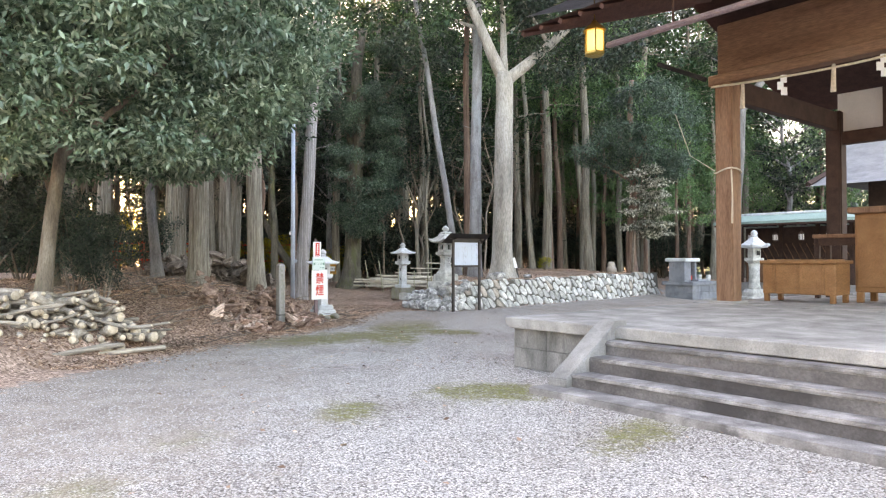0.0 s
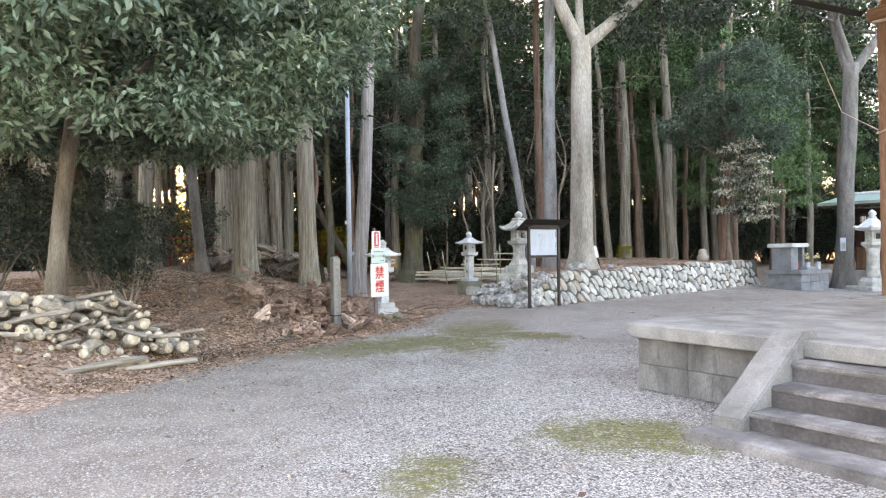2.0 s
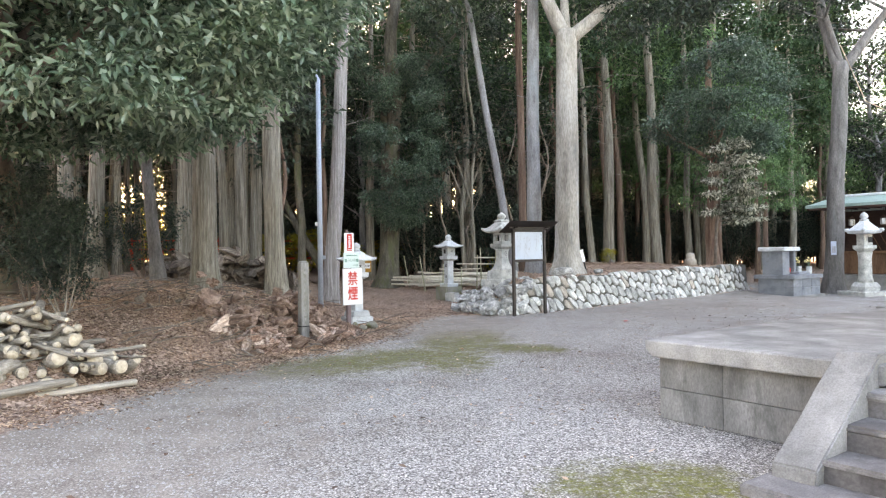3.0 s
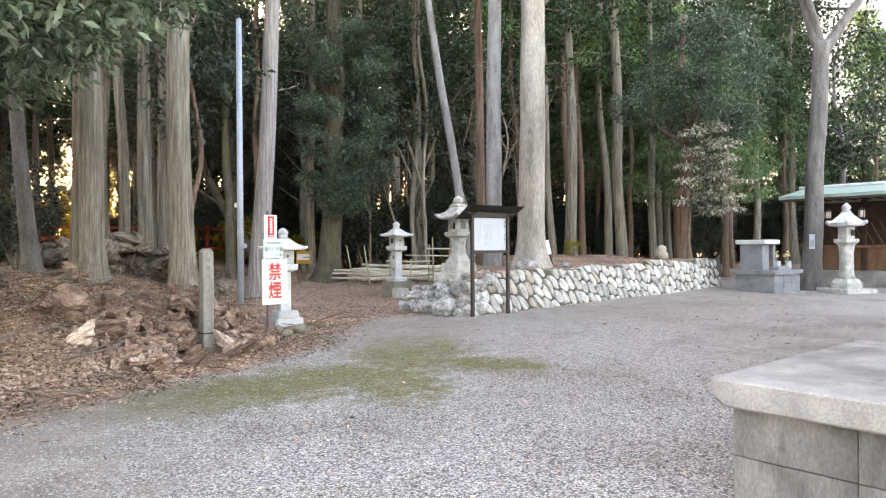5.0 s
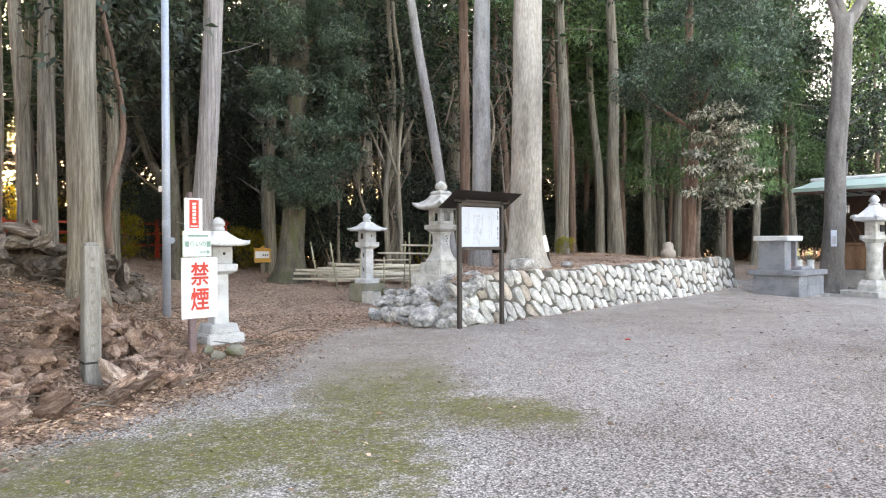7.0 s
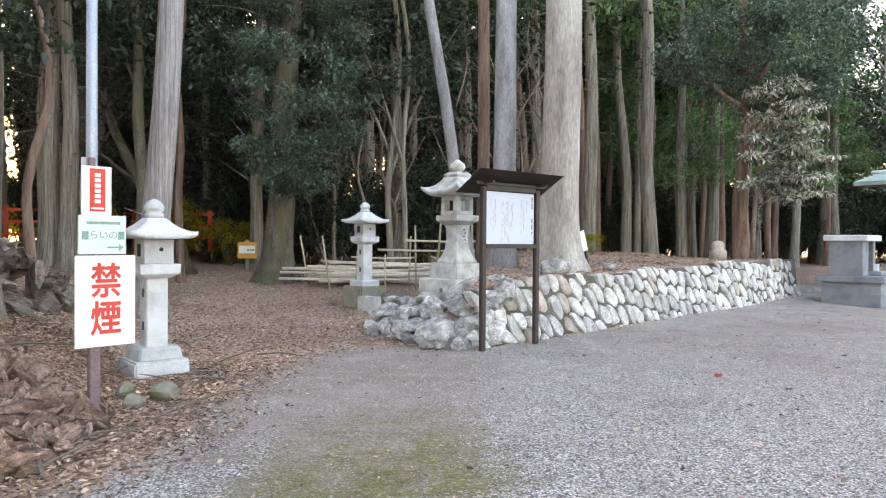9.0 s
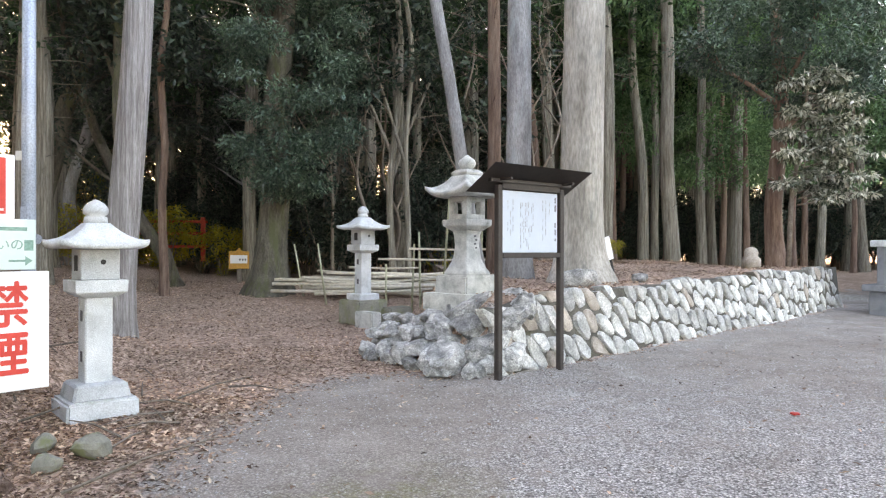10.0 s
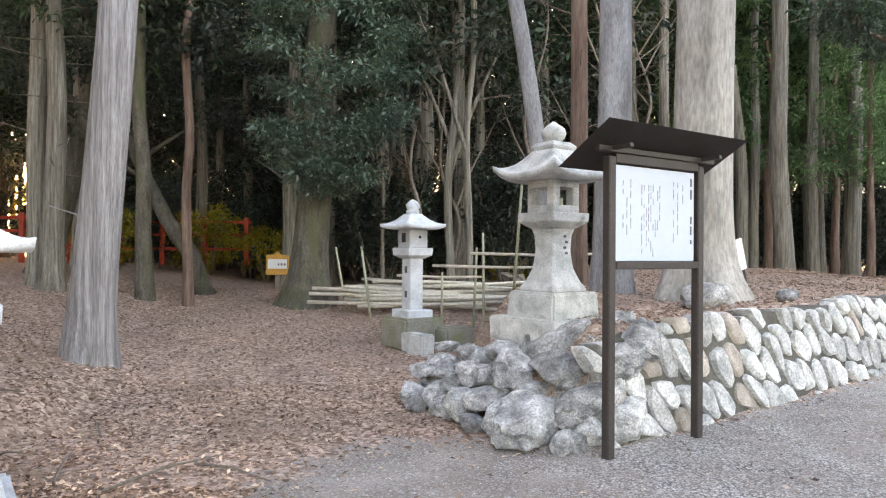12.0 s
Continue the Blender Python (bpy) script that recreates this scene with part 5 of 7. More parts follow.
# ---------------------------------------------------------------- logs and rotten wood
def log_mesh(name, seed, bend=0.0, seg=12):
    """A sawn log of unit radius-to-length 1: bark round, pale ends."""
    pts, rad = [], []
    for i in range(7):
        s = i / 6
        pts.append((s - 0.5, bend * math.sin(math.pi * s), bend * 0.5 * math.sin(2 * math.pi * s + seed)))
        rad.append(0.5 * (1 + 0.3 * noise.noise(Vector((seed, s * 3, 0)))))
    vs, fs = tube([(p[0] * 6, p[1], p[2]) for p in pts], rad, seg)
    index = [0] * (len(fs) - 2) + [1, 1]
    return mesh_of(name, [tuple(v) for v in vs], fs, [M_LOG_BARK, M_CUT], False, index)


def log_pile():
    rng = random.Random(21)
    kinds = [log_mesh("log", i, 0.22 * (i % 4)) for i in range(8)]
    # pile runs along the litter's edge; most logs point out towards the court
    a0, a1 = Vector((-3.35, 11.25, 0)), Vector((-5.75, 8.3, 0))
    d = (a1 - a0).normalized()
    n = Vector((-d.y, d.x, 0))
    if n.y > 0:
        n = -n
    head = math.degrees(math.atan2(n.y, n.x))
    for layer in range(6):
        count = [36, 38, 34, 28, 20, 12][layer]
        for i in range(count):
            s = 0.3 + (i + rng.uniform(-0.3, 0.3)) * (4.4 - 0.35 * layer) / count + 0.12 * layer
            dia = rng.choice((0.06, 0.07, 0.09, 0.10, 0.12, 0.14, 0.17)) * (1 - 0.04 * layer)
            length = rng.uniform(0.35, 0.95)
            p = a0 + d * s - n * (0.45 + 0.10 * layer + rng.uniform(-0.15, 0.12))
            z = 0.05 + layer * 0.105 + dia * 0.35 + float(land(p.x, p.y)) * 0.6
            yaw = head + rng.gauss(0, 26)
            ob = new("log", rng.choice(kinds))
            ob.matrix_basis = pose(p.x, p.y, z, 0, rng.gauss(0, 7), yaw) @ Matrix.Diagonal((length / 6, dia, dia, 1))
            tagged(ob, "sawn grey-barked log with a pale cut end", "log", "log pile")
    # thicker butts facing out at the front
    for i in range(26):
        s = 0.40 + i * 0.145 + rng.uniform(-0.05, 0.05)
        dia = rng.choice((0.09, 0.11, 0.13, 0.16, 0.21))
        p = a0 + d * s - n * rng.uniform(0.12, 0.26)
        z = dia * 0.5 + rng.choice((0.0, 0.05, 0.16, 0.24))
        ob = new("log", rng.choice(kinds))
        ob.matrix_basis = pose(p.x, p.y, z, 0, rng.gauss(0, 5), head + rng.gauss(0, 18)) @ Matrix.Diagonal((rng.uniform(0.3, 0.5) / 6, dia, dia, 1))
        tagged(ob, "sawn grey-barked log with a pale cut end", "log", "log pile")
    # crooked thin branches thrown across
    for i in range(26):
        s, back, lay = rng.uniform(0.2, 4.2), rng.uniform(0.1, 0.8), rng.random()
        p = a0 + d * s - n * back
        z = 0.08 + 0.62 * lay * min(1, (s + 0.2) / 1.0) + float(land(p.x, p.y)) * 0.5
        dia = rng.uniform(0.03, 0.06)
        ob = new("branch", kinds[rng.choice((2, 3, 6, 7))])
        ob.matrix_basis = pose(p.x, p.y, z, rng.uniform(0, 360), rng.gauss(0, 8), head + rng.gauss(0, 55)) @ Matrix.Diagonal((rng.uniform(0.6, 1.3) / 6, dia, dia, 1))
        tagged(ob, "crooked thin grey branch thrown on the log pile", "branch", "log pile")
    # long poles lying along the front
    for k, (s, off) in enumerate(((1.2, 0.05), (2.4, 0.12), (3.0, -0.02), (1.9, 0.2))):
        p = a0 + d * s + n * off
        ob = new("branch_pole", kinds[(k * 2 + 1) % 8])
        ob.matrix_basis = pose(p.x, p.y, 0.06 + 0.03 * k, 0, 0, math.degrees(math.atan2(d.y, d.x)) + rng.uniform(-9, 9)) @ Matrix.Diagonal((1.9 / 6, 0.085, 0.085, 1))
        tagged(ob, "long grey branch lying before the log pile", "branch", "log pile")


log_pile()


def chunk_mesh(seed, mat=M_ROT):
    """A torn piece of stump: splintered along the grain, with broken ends."""
    bm = bmesh.new()
    bmesh.ops.create_icosphere(bm, subdivisions=3, radius=0.5)
    off = Vector((seed * 5.3, seed * 2.9, seed))
    cut_rng = random.Random(seed + 500)
    cuts = [(Vector((cut_rng.gauss(0, 0.8), cut_rng.gauss(0, 1), cut_rng.gauss(0, 1))).normalized(), cut_rng.uniform(0.12, 0.34)) for _ in range(12)]
    for v in bm.verts:
        c = v.co.copy()
        for n, lim in cuts:
            k = c.dot(n) - lim
            if k > 0:
                c -= n * k
        ridge = noise.noise(Vector((c.x * 2.0, c.y * 11, c.z * 11)) + off)
        lump = noise.noise(c * 3.0 + off)
        v.co = c * (1 + 0.26 * lump + 0.18 * ridge)
        v.co.x += 0.12 * noise.noise(Vector((0, c.y * 12, c.z * 12)) + off) * (1 if c.x > 0 else -1)
    me = bpy.data.meshes.new("wood_chunk")
    bm.to_mesh(me)
    bm.free()
    me.materials.append(mat)
    return me


def wood_heap():
    rng = random.Random(31)
    kinds = [chunk_mesh(i, M_ROT_PALE if i in (1, 4, 6, 9) else M_ROT) for i in range(12)]

    deep = []

    def put(x, y, up, s, name, label, group, single=True):
        me = rng.choice(kinds)
        z = float(land(x, y)) + up
        m = pose(x, y, z, rng.uniform(-180, 180), rng.uniform(-35, 35), rng.uniform(0, 360)) @ Matrix.Diagonal((s * rng.uniform(0.95, 1.6), s * rng.uniform(0.65, 1.0), s * rng.uniform(0.6, 0.95), 1))
        if not single:
            co = np.empty(len(me.vertices) * 3, np.float32)
            me.vertices.foreach_get("co", co)
            turned = co.reshape(-1, 3) @ np.array(m.to_3x3()).T + np.array(m.translation)
            deep.append((turned.tolist(), [tuple(p.vertices) for p in me.polygons]))
            return
        ob = new(name, me)
        ob.matrix_basis = m
        tagged(ob, label, "rotten wood", group)
    # heap along the mound's foot round the marker post
    front = [Vector((-3.15, 13.55)), Vector((-2.35, 13.95)), Vector((-1.80, 15.1)), Vector((-1.68, 16.3))]
    for i in range(440):
        t = rng.random() * 2.999
        k = int(t)
        p = front[k].lerp(front[k + 1], t - k)
        back = abs(rng.gauss(0, 0.55))
        x, y = p.x - 0.85 * back + rng.gauss(0, 0.08), p.y + 0.5 * back + rng.gauss(0, 0.10)
        # the marker post and the sign stand free at the heap's front
        if 13.9 < y < 15.45 and abs(x + 2.50 - 0.40 * (15.25 - y)) < 0.21:
            continue
        if math.hypot(x + 1.93, y - 16.66) < 0.35:
            continue
        up = rng.uniform(0.0, 0.12 + 0.42 * min(back, 0.9)) * (1.1 if k < 2 else 0.7)
        put(x, y, up, rng.choice((0.1, 0.14, 0.2, 0.26, 0.32, 0.40)) * rng.uniform(0.8, 1.15), "wood_chunk", "torn rotten stump piece in a reddish-brown heap", "rotten wood heap", back < 0.42)
    # piled higher behind the post
    for i in range(70):
        t = rng.random()
        x, y = -3.2 + 1.15 * t + rng.gauss(0, 0.1), 15.9 + 0.5 * t + rng.gauss(0, 0.15)
        put(x, y, rng.uniform(0.02, 0.42) * (1.1 - 0.6 * t), rng.uniform(0.16, 0.4), "wood_chunk", "", "", False)
    v, f = join(deep)
    tagged(mesh_part("rotten_wood_heap", v, f, M_ROT_DEEP), "heap of torn reddish-brown rotten wood on the mound", "rotten wood", kind="stuff")
    kinds = [chunk_mesh(20 + i, M_STUMP) for i in range(8)]
    # dark stumps on top of the mound
    for i in range(75):
        x, y = rng.uniform(-7.4, -3.7), rng.uniform(18.7, 20.4)
        put(x, y, rng.uniform(0.05, 0.95) * (1 - abs(x + 5.4) / 3.2), rng.uniform(0.4, 0.8), "stump", "dark old stump piled on the mound", "stump pile")
    for i in range(24):
        x, y = rng.uniform(-6.0, -3.2), rng.uniform(13.5, 18.5)
        if math.hypot(x + 5.13, y - 17.4) < 0.7 or math.hypot(x + 3.93, y - 18.3) < 0.6:
            continue
        put(x, y, 0.04, rng.uniform(0.1, 0.24), "wood_chunk", "torn rotten stump piece lying on leaf litter", "rotten wood heap")
    for i in range(14):
        x, y = rng.uniform(-0.9, 2.2), rng.uniform(29.4, 30.6)
        put(x, y, rng.uniform(0.05, 0.3), rng.uniform(0.4, 0.8), "stump", "dark old stump behind the bamboo poles", "stump pile")


wood_heap()
for (x, y, s, turn) in ((-1.55, 17.15, 0.34, 30), (-1.95, 17.25, 0.26, 80), (-1.72, 16.85, 0.22, 10)):
    ob = new("path_stone", rock_mesh("path_stone", x * 7, M_MOSS_STONE, (1, 0.7, 0.7), 0.25, 2, 0.5))
    ob.matrix_basis = pose(x, y, s * 0.25, 0, 0, turn) @ Matrix.Diagonal((s, s, s, 1))
    tagged(ob, "small greenish stone at the path's edge", "stone", "path-edge stones")
ob = new("terrace_stone", rock_mesh("terrace_stone", 61, M_ROCK, (1, 0.8, 0.6), 0.2, 3, 0.4))
ob.matrix_basis = pose(2.95, 22.25, 1.0, 0, 0, 30) @ Matrix.Diagonal((0.75, 0.6, 0.6, 1))
tagged(ob, "grey boulder at the foot of a big tree", "boulder")
ob = new("terrace_stone", rock_mesh("terrace_stone", 63, M_ROCK, (1, 0.8, 0.6), 0.2, 3, 0.4))
ob.matrix_basis = pose(4.05, 22.75, 0.98, 0, 0, 70) @ Matrix.Diagonal((0.42, 0.34, 0.36, 1))
tagged(ob, "bluish round stone on the terrace", "stone")


for x, y, turn in ((3.82, 18.12, 20),):
    fl = empty("fallen_camellia", pose(x, y, float(land(x, y)) + 0.012, 0, 0, turn), "red fallen camellia blossom on the gravel", "flower", "fallen blossoms")
    for k in range(5):
        part("petal", lathe([(0.006, 0.0), (0.022, 0.008), (0.02, 0.016)], 6), M_RED, fl, m=pose(0.022 * math.cos(k * 1.257), 0.022 * math.sin(k * 1.257), 0))


# ---------------------------------------------------------------- bamboo poles and rails
def bamboo():
    rng = random.Random(17)
    for i in range(26):
        x, y = rng.uniform(-1.1, 1.0), 27.6 + rng.uniform(-0.3, 0.6)
        z = float(land(x, y)) + 0.06 + 0.42 * rng.random()
        L = rng.uniform(2.4, 3.6)
        vs, fs = tube([(-L / 2, 0, 0), (0, 0, rng.uniform(-0.03, 0.03)), (L / 2, 0, 0)], [0.035, 0.032, 0.028], 7)
        ob = mesh_part("bamboo_pole", vs, fs, M_BAMBOO, flat=False, m=pose(x, y, z, 0, rng.uniform(-3, 3), rng.uniform(-12, 14)))
        tagged(ob, "dry pale bamboo pole in a heap", "bamboo pole", "bamboo poles")
    stakes = [(-1.25, 26.9, 1.3, -8), (-0.62, 26.3, 1.0, 3), (0.55, 25.9, 1.35, 2), (0.72, 25.7, 1.6, -1), (1.15, 25.2, 1.9, 4), (0.05, 25.8, 0.95, 0), (1.9, 25.6, 1.3, 0), (-1.9, 28.0, 1.2, -10)]
    for x, y, h, lean in stakes:
        z = float(land(x, y))
        vs, fs = tube([(0, 0, -0.1), (0.0, 0, h)], [0.024, 0.02], 7)
        ob = mesh_part("bamboo_stake", vs, fs, M_BAMBOO_GREEN, flat=False, m=pose(x, y, z, 0, lean, 0))
        tagged(ob, "thin upright bamboo stake of the fence", "bamboo stake", "bamboo fence")
    for a, b, z in (((-0.1, 25.75), (2.3, 25.5), 1.22), ((0.5, 25.7), (2.4, 25.4), 1.42), ((-0.7, 26.1), (0.7, 25.75), 1.05)):
        vs, fs = tube([(*a, z), ((a[0] + b[0]) / 2, (a[1] + b[1]) / 2, z - 0.02), (*b, z)], [0.024, 0.022, 0.02], 7)
        ob = mesh_part("bamboo_rail", vs, fs, M_BAMBOO, flat=False)
        tagged(ob, "horizontal bamboo rail tied to stakes", "bamboo rail", "bamboo fence")


bamboo()


# ---------------------------------------------------------------- red fence and torii far behind the mound
def red_fence(m, n, label):
    e = empty("red_fence", m, label, "fence", "red shrine fence")
    for i in range(n):
        part("post", box((i * 1.3, 0, 0.75), (0.14, 0.14, 1.5), 0.01), M_SHRINE_RED, e)
    for z in (0.5, 0.95, 1.35):
        part("rail", box(((n - 1) * 0.65, 0, z), ((n - 1) * 1.3 + 0.3, 0.07, 0.09), 0.008), M_SHRINE_RED, e)


red_fence(pose(-15.5, 34.0, float(land(-15.5, 34)) + 0.1, 0, 0, 20), 4, "vermilion wooden fence between the trees")
red_fence(pose(-10.5, 35.8, float(land(-10.5, 35.8)) + 0.1, 0, 0, 5), 4, "vermilion wooden fence between the trees")


# ---------------------------------------------------------------- trees
def trunk_geo(height, r0, r1, lean=(0, 0), wobble=0.15, seed=0, flare=0.5, seg=14, rings=16, bumps=0.06):
    """A tapered stem with a root flare and a ridged, uneven girth."""
    verts, faces, axis = [], [], []
    for i in range(rings + 1):
        s = (i / rings) ** 1.35
        z = height * s
        cx = lean[0] * z + wobble * noise.noise(Vector((seed, s * 3.0, 0))) * min(1, s * 4)
        cy = lean[1] * z + wobble * noise.noise(Vector((seed, s * 3.0, 9))) * min(1, s * 4)
        r = r0 + (r1 - r0) * s
        r *= 1 + flare * math.exp(-z / 0.35)
        axis.append((Vector((cx, cy, z)), r))
        for k in range(seg):
            a = 2 * math.pi * k / seg
            q = 1 + bumps * noise.noise(Vector((math.cos(a) * 2, math.sin(a) * 2, z * 0.25 + seed))) + flare * 0.5 * math.exp(-z / 0.3) * noise.noise(Vector((math.cos(a) * 1.7, math.sin(a) * 1.7, seed)))
            verts.append(Vector((cx + r * q * math.cos(a), cy + r * q * math.sin(a), z - (0.15 if i == 0 else 0))))
    for i in range(rings):
        for k in range(seg):
            j = (k + 1) % seg
            faces.append((i * seg + k, i * seg + j, (i + 1) * seg + j, (i + 1) * seg + k))
    faces.append(tuple(rings * seg + k for k in range(seg)))
    return verts, faces, axis


def limb_geo(start, direction, length, r, seed, seg=6, n=7, droop=0.0):
    pts, rad = [], []
    p, d = Vector(start), Vector(direction).normalized()
    for i in range(n):
        pts.append(p.copy())
        rad.append(max(0.006, r * (1 - 0.8 * i / (n - 1))))
        d = (d + 0.22 * noise.noise_vector(Vector((seed * 3.3, i * 0.9, seed))) + Vector((0, 0, -droop))).normalized()
        p = p + d * (length / (n - 1))
    return pts, rad


def leaves(centres, n_each, spread_xyz, size, seed, aspect=0.45, tilt=0.6, droop=0.0):
    """Arrays of folded leaf blades scattered about the clump centres."""
    rng = np.random.default_rng(seed)
    c = np.repeat(np.asarray(centres, float), n_each, 0)
    n = len(c)
    off = rng.normal(size=(n, 3))
    off /= np.maximum(np.linalg.norm(off, axis=1, keepdims=True), 1e-6)
    off *= rng.random((n, 1)) ** 0.5
    p = c + off * np.asarray(spread_xyz)
    # blade direction: outward and random; side vector across it
    d = off * [1, 1, 0.3] + rng.normal(size=(n, 3)) * 0.7 + [0, 0, -droop]
    d /= np.linalg.norm(d, axis=1, keepdims=True)
    up = np.array([0, 0, 1.0]) + rng.normal(size=(n, 3)) * tilt
    s = np.cross(d, up)
    s /= np.maximum(np.linalg.norm(s, axis=1, keepdims=True), 1e-6)
    nrm = np.cross(s, d)
    L = size * rng.uniform(0.6, 1.3, (n, 1))
    w = L * aspect * 0.5
    a = p
    b = p + d * L * 0.5 + s * w + nrm * w * 0.35
    e = p + d * L - nrm * L * 0.12
    f = p + d * L * 0.5 - s * w + nrm * w * 0.35
    return np.stack([a, b, e, f], 1).reshape(-1, 3)


def leaf_mesh(name, arrays, mat):
    co = np.concatenate(arrays)
    n = len(co) // 4
    me = bpy.data.meshes.new(name)
    me.vertices.add(n * 4)
    me.vertices.foreach_set("co", co.astype(np.float32).reshape(-1))
    base = np.arange(n)[:, None] * 4
    tri = np.concatenate([base + [0, 1, 2], base + [0, 2, 3]], 1).reshape(-1, 3)
    me.loops.add(n * 6)
    me.loops.foreach_set("vertex_index", tri.reshape(-1).astype(np.int32))
    me.polygons.add(n * 2)
    me.polygons.foreach_set("loop_start", np.arange(n * 2, dtype=np.int32) * 3)
    me.materials.append(mat)
    me.update(calc_edges=True)
    return me


def crown_centres(rng, n, radius, z0, z1, shape="oval", hollow=0.35):
    out = []
    for _ in range(n):
        k = rng.random()
        z = z0 + (z1 - z0) * k
        if shape == "oval":
            r = radius * math.sqrt(max(0.05, 1 - (2 * k - 1) ** 2))
        elif shape == "cone":
            r = radius * (1.05 - k)
        else:
            r = radius * min(1, 0.55 + 1.2 * k) * math.sqrt(max(0.05, 1 - max(0, k - 0.4) ** 2 * 2.4))
        a = rng.uniform(0, 2 * math.pi)
        q = r * math.sqrt(rng.uniform(hollow, 1))
        out.append((q * math.cos(a), q * math.sin(a), z))
    return out


def tree_meshes(kind, seed):
    """Shared meshes of one tree: trunk with limbs, and crown."""
    rng = random.Random(seed)
    if kind == "cypress":
        h = rng.uniform(15, 18)
        v, f, axis = trunk_geo(h, rng.uniform(0.17, 0.23), 0.05, (rng.uniform(-0.02, 0.02), rng.uniform(-0.02, 0.02)), 0.3, seed)
        z0 = rng.uniform(6.0, 8.5)
        geo = [(v, f)]
        cs = []
        for i in range(34):
            z = z0 + (h - z0) * (i / 33) ** 0.9
            a = i * 2.4 + rng.uniform(-0.4, 0.4)
            reach = rng.uniform(0.8, 1.0) * (2.6 * (1 - (z - z0) / (h - z0 + 1.5)) + 0.5)
            at = min(axis, key=lambda q: abs(q[0].z - z))[0]
            pts, rad = limb_geo((at.x, at.y, z), (math.cos(a), math.sin(a), 0.1), reach, 0.04, seed + i, 5, 5, 0.06)
            geo.append(tube(pts, rad, 4, False))
            cs += [tuple(pts[k] + Vector((rng.gauss(0, 0.3), rng.gauss(0, 0.3), rng.gauss(0, 0.2)))) for k in (2, 3, 4)]
        for i in range(14):
            z = rng.uniform(2.2, z0)
            a = rng.uniform(0, 6.28)
            at = min(axis, key=lambda q: abs(q[0].z - z))[0]
            pts, rad = limb_geo((at.x, at.y, z), (math.cos(a), math.sin(a), 0.15), rng.uniform(0.3, 1.3), 0.018, seed * 2 + i, 4, 4, 0.05)
            geo.append(tube(pts, rad, 4, False))
        tv, tf = join(geo)
        return mesh_of("trunk", tv, tf, M_BARK, False), leaf_mesh("crown", [leaves(cs, 34, (0.55, 0.55, 0.35), 0.26, seed, 0.35, 0.5, 0.5)], M_LEAF_FIR)
    if kind == "broad":
        h = rng.uniform(11, 14)
        v, f, axis = trunk_geo(h * 0.75, rng.uniform(0.16, 0.24), 0.06, (rng.uniform(-0.06, 0.06), rng.uniform(-0.06, 0.06)), 0.5, seed)
        geo, cs = [(v, f)], []
        for i in range(16):
            z = h * rng.uniform(0.25, 0.74)
            a = i * 2.4
            at = min(axis, key=lambda q: abs(q[0].z - z))[0]
            pts, rad = limb_geo((at.x, at.y, z), (math.cos(a), math.sin(a), 0.7), rng.uniform(1.8, 3.4), 0.06, seed + i)
            geo.append(tube(pts, rad, 5, False))
            cs += [tuple(pts[k]) for k in (4, 5, 6)]
        cs += crown_centres(rng, 70, 3.2, h * 0.35, h)
        tv, tf = join(geo)
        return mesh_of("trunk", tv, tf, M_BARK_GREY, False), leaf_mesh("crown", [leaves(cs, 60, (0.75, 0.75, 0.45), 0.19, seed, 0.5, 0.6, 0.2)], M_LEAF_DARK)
    if kind == "bush":
        h = rng.uniform(3.0, 4.6)
        geo, cs = [], []
        for i in range(7):
            a = i * 0.9
            pts, rad = limb_geo((0.1 * math.cos(a), 0.1 * math.sin(a), -0.1), (0.35 * math.cos(a), 0.35 * math.sin(a), 1), h * rng.uniform(0.6, 0.95), 0.035, seed + i)
            geo.append(tube(pts, rad, 5, False))
            cs += [tuple(pts[k]) for k in (3, 4, 5, 6)]
        cs += crown_centres(rng, 46, 1.25, 0.6, h)
        tv, tf = join(geo)
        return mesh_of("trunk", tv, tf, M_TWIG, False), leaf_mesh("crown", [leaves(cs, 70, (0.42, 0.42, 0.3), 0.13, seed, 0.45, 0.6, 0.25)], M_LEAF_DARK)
    return None


def plant(name, trunk_me, crown_me, m, label, category="tree", group=""):
    e = empty(name, m, label, category, group)
    if trunk_me:
        t = new("trunk", trunk_me)
        t.parent = e
    if crown_me:
        c = new("crown", crown_me)
        c.parent = e
    return e


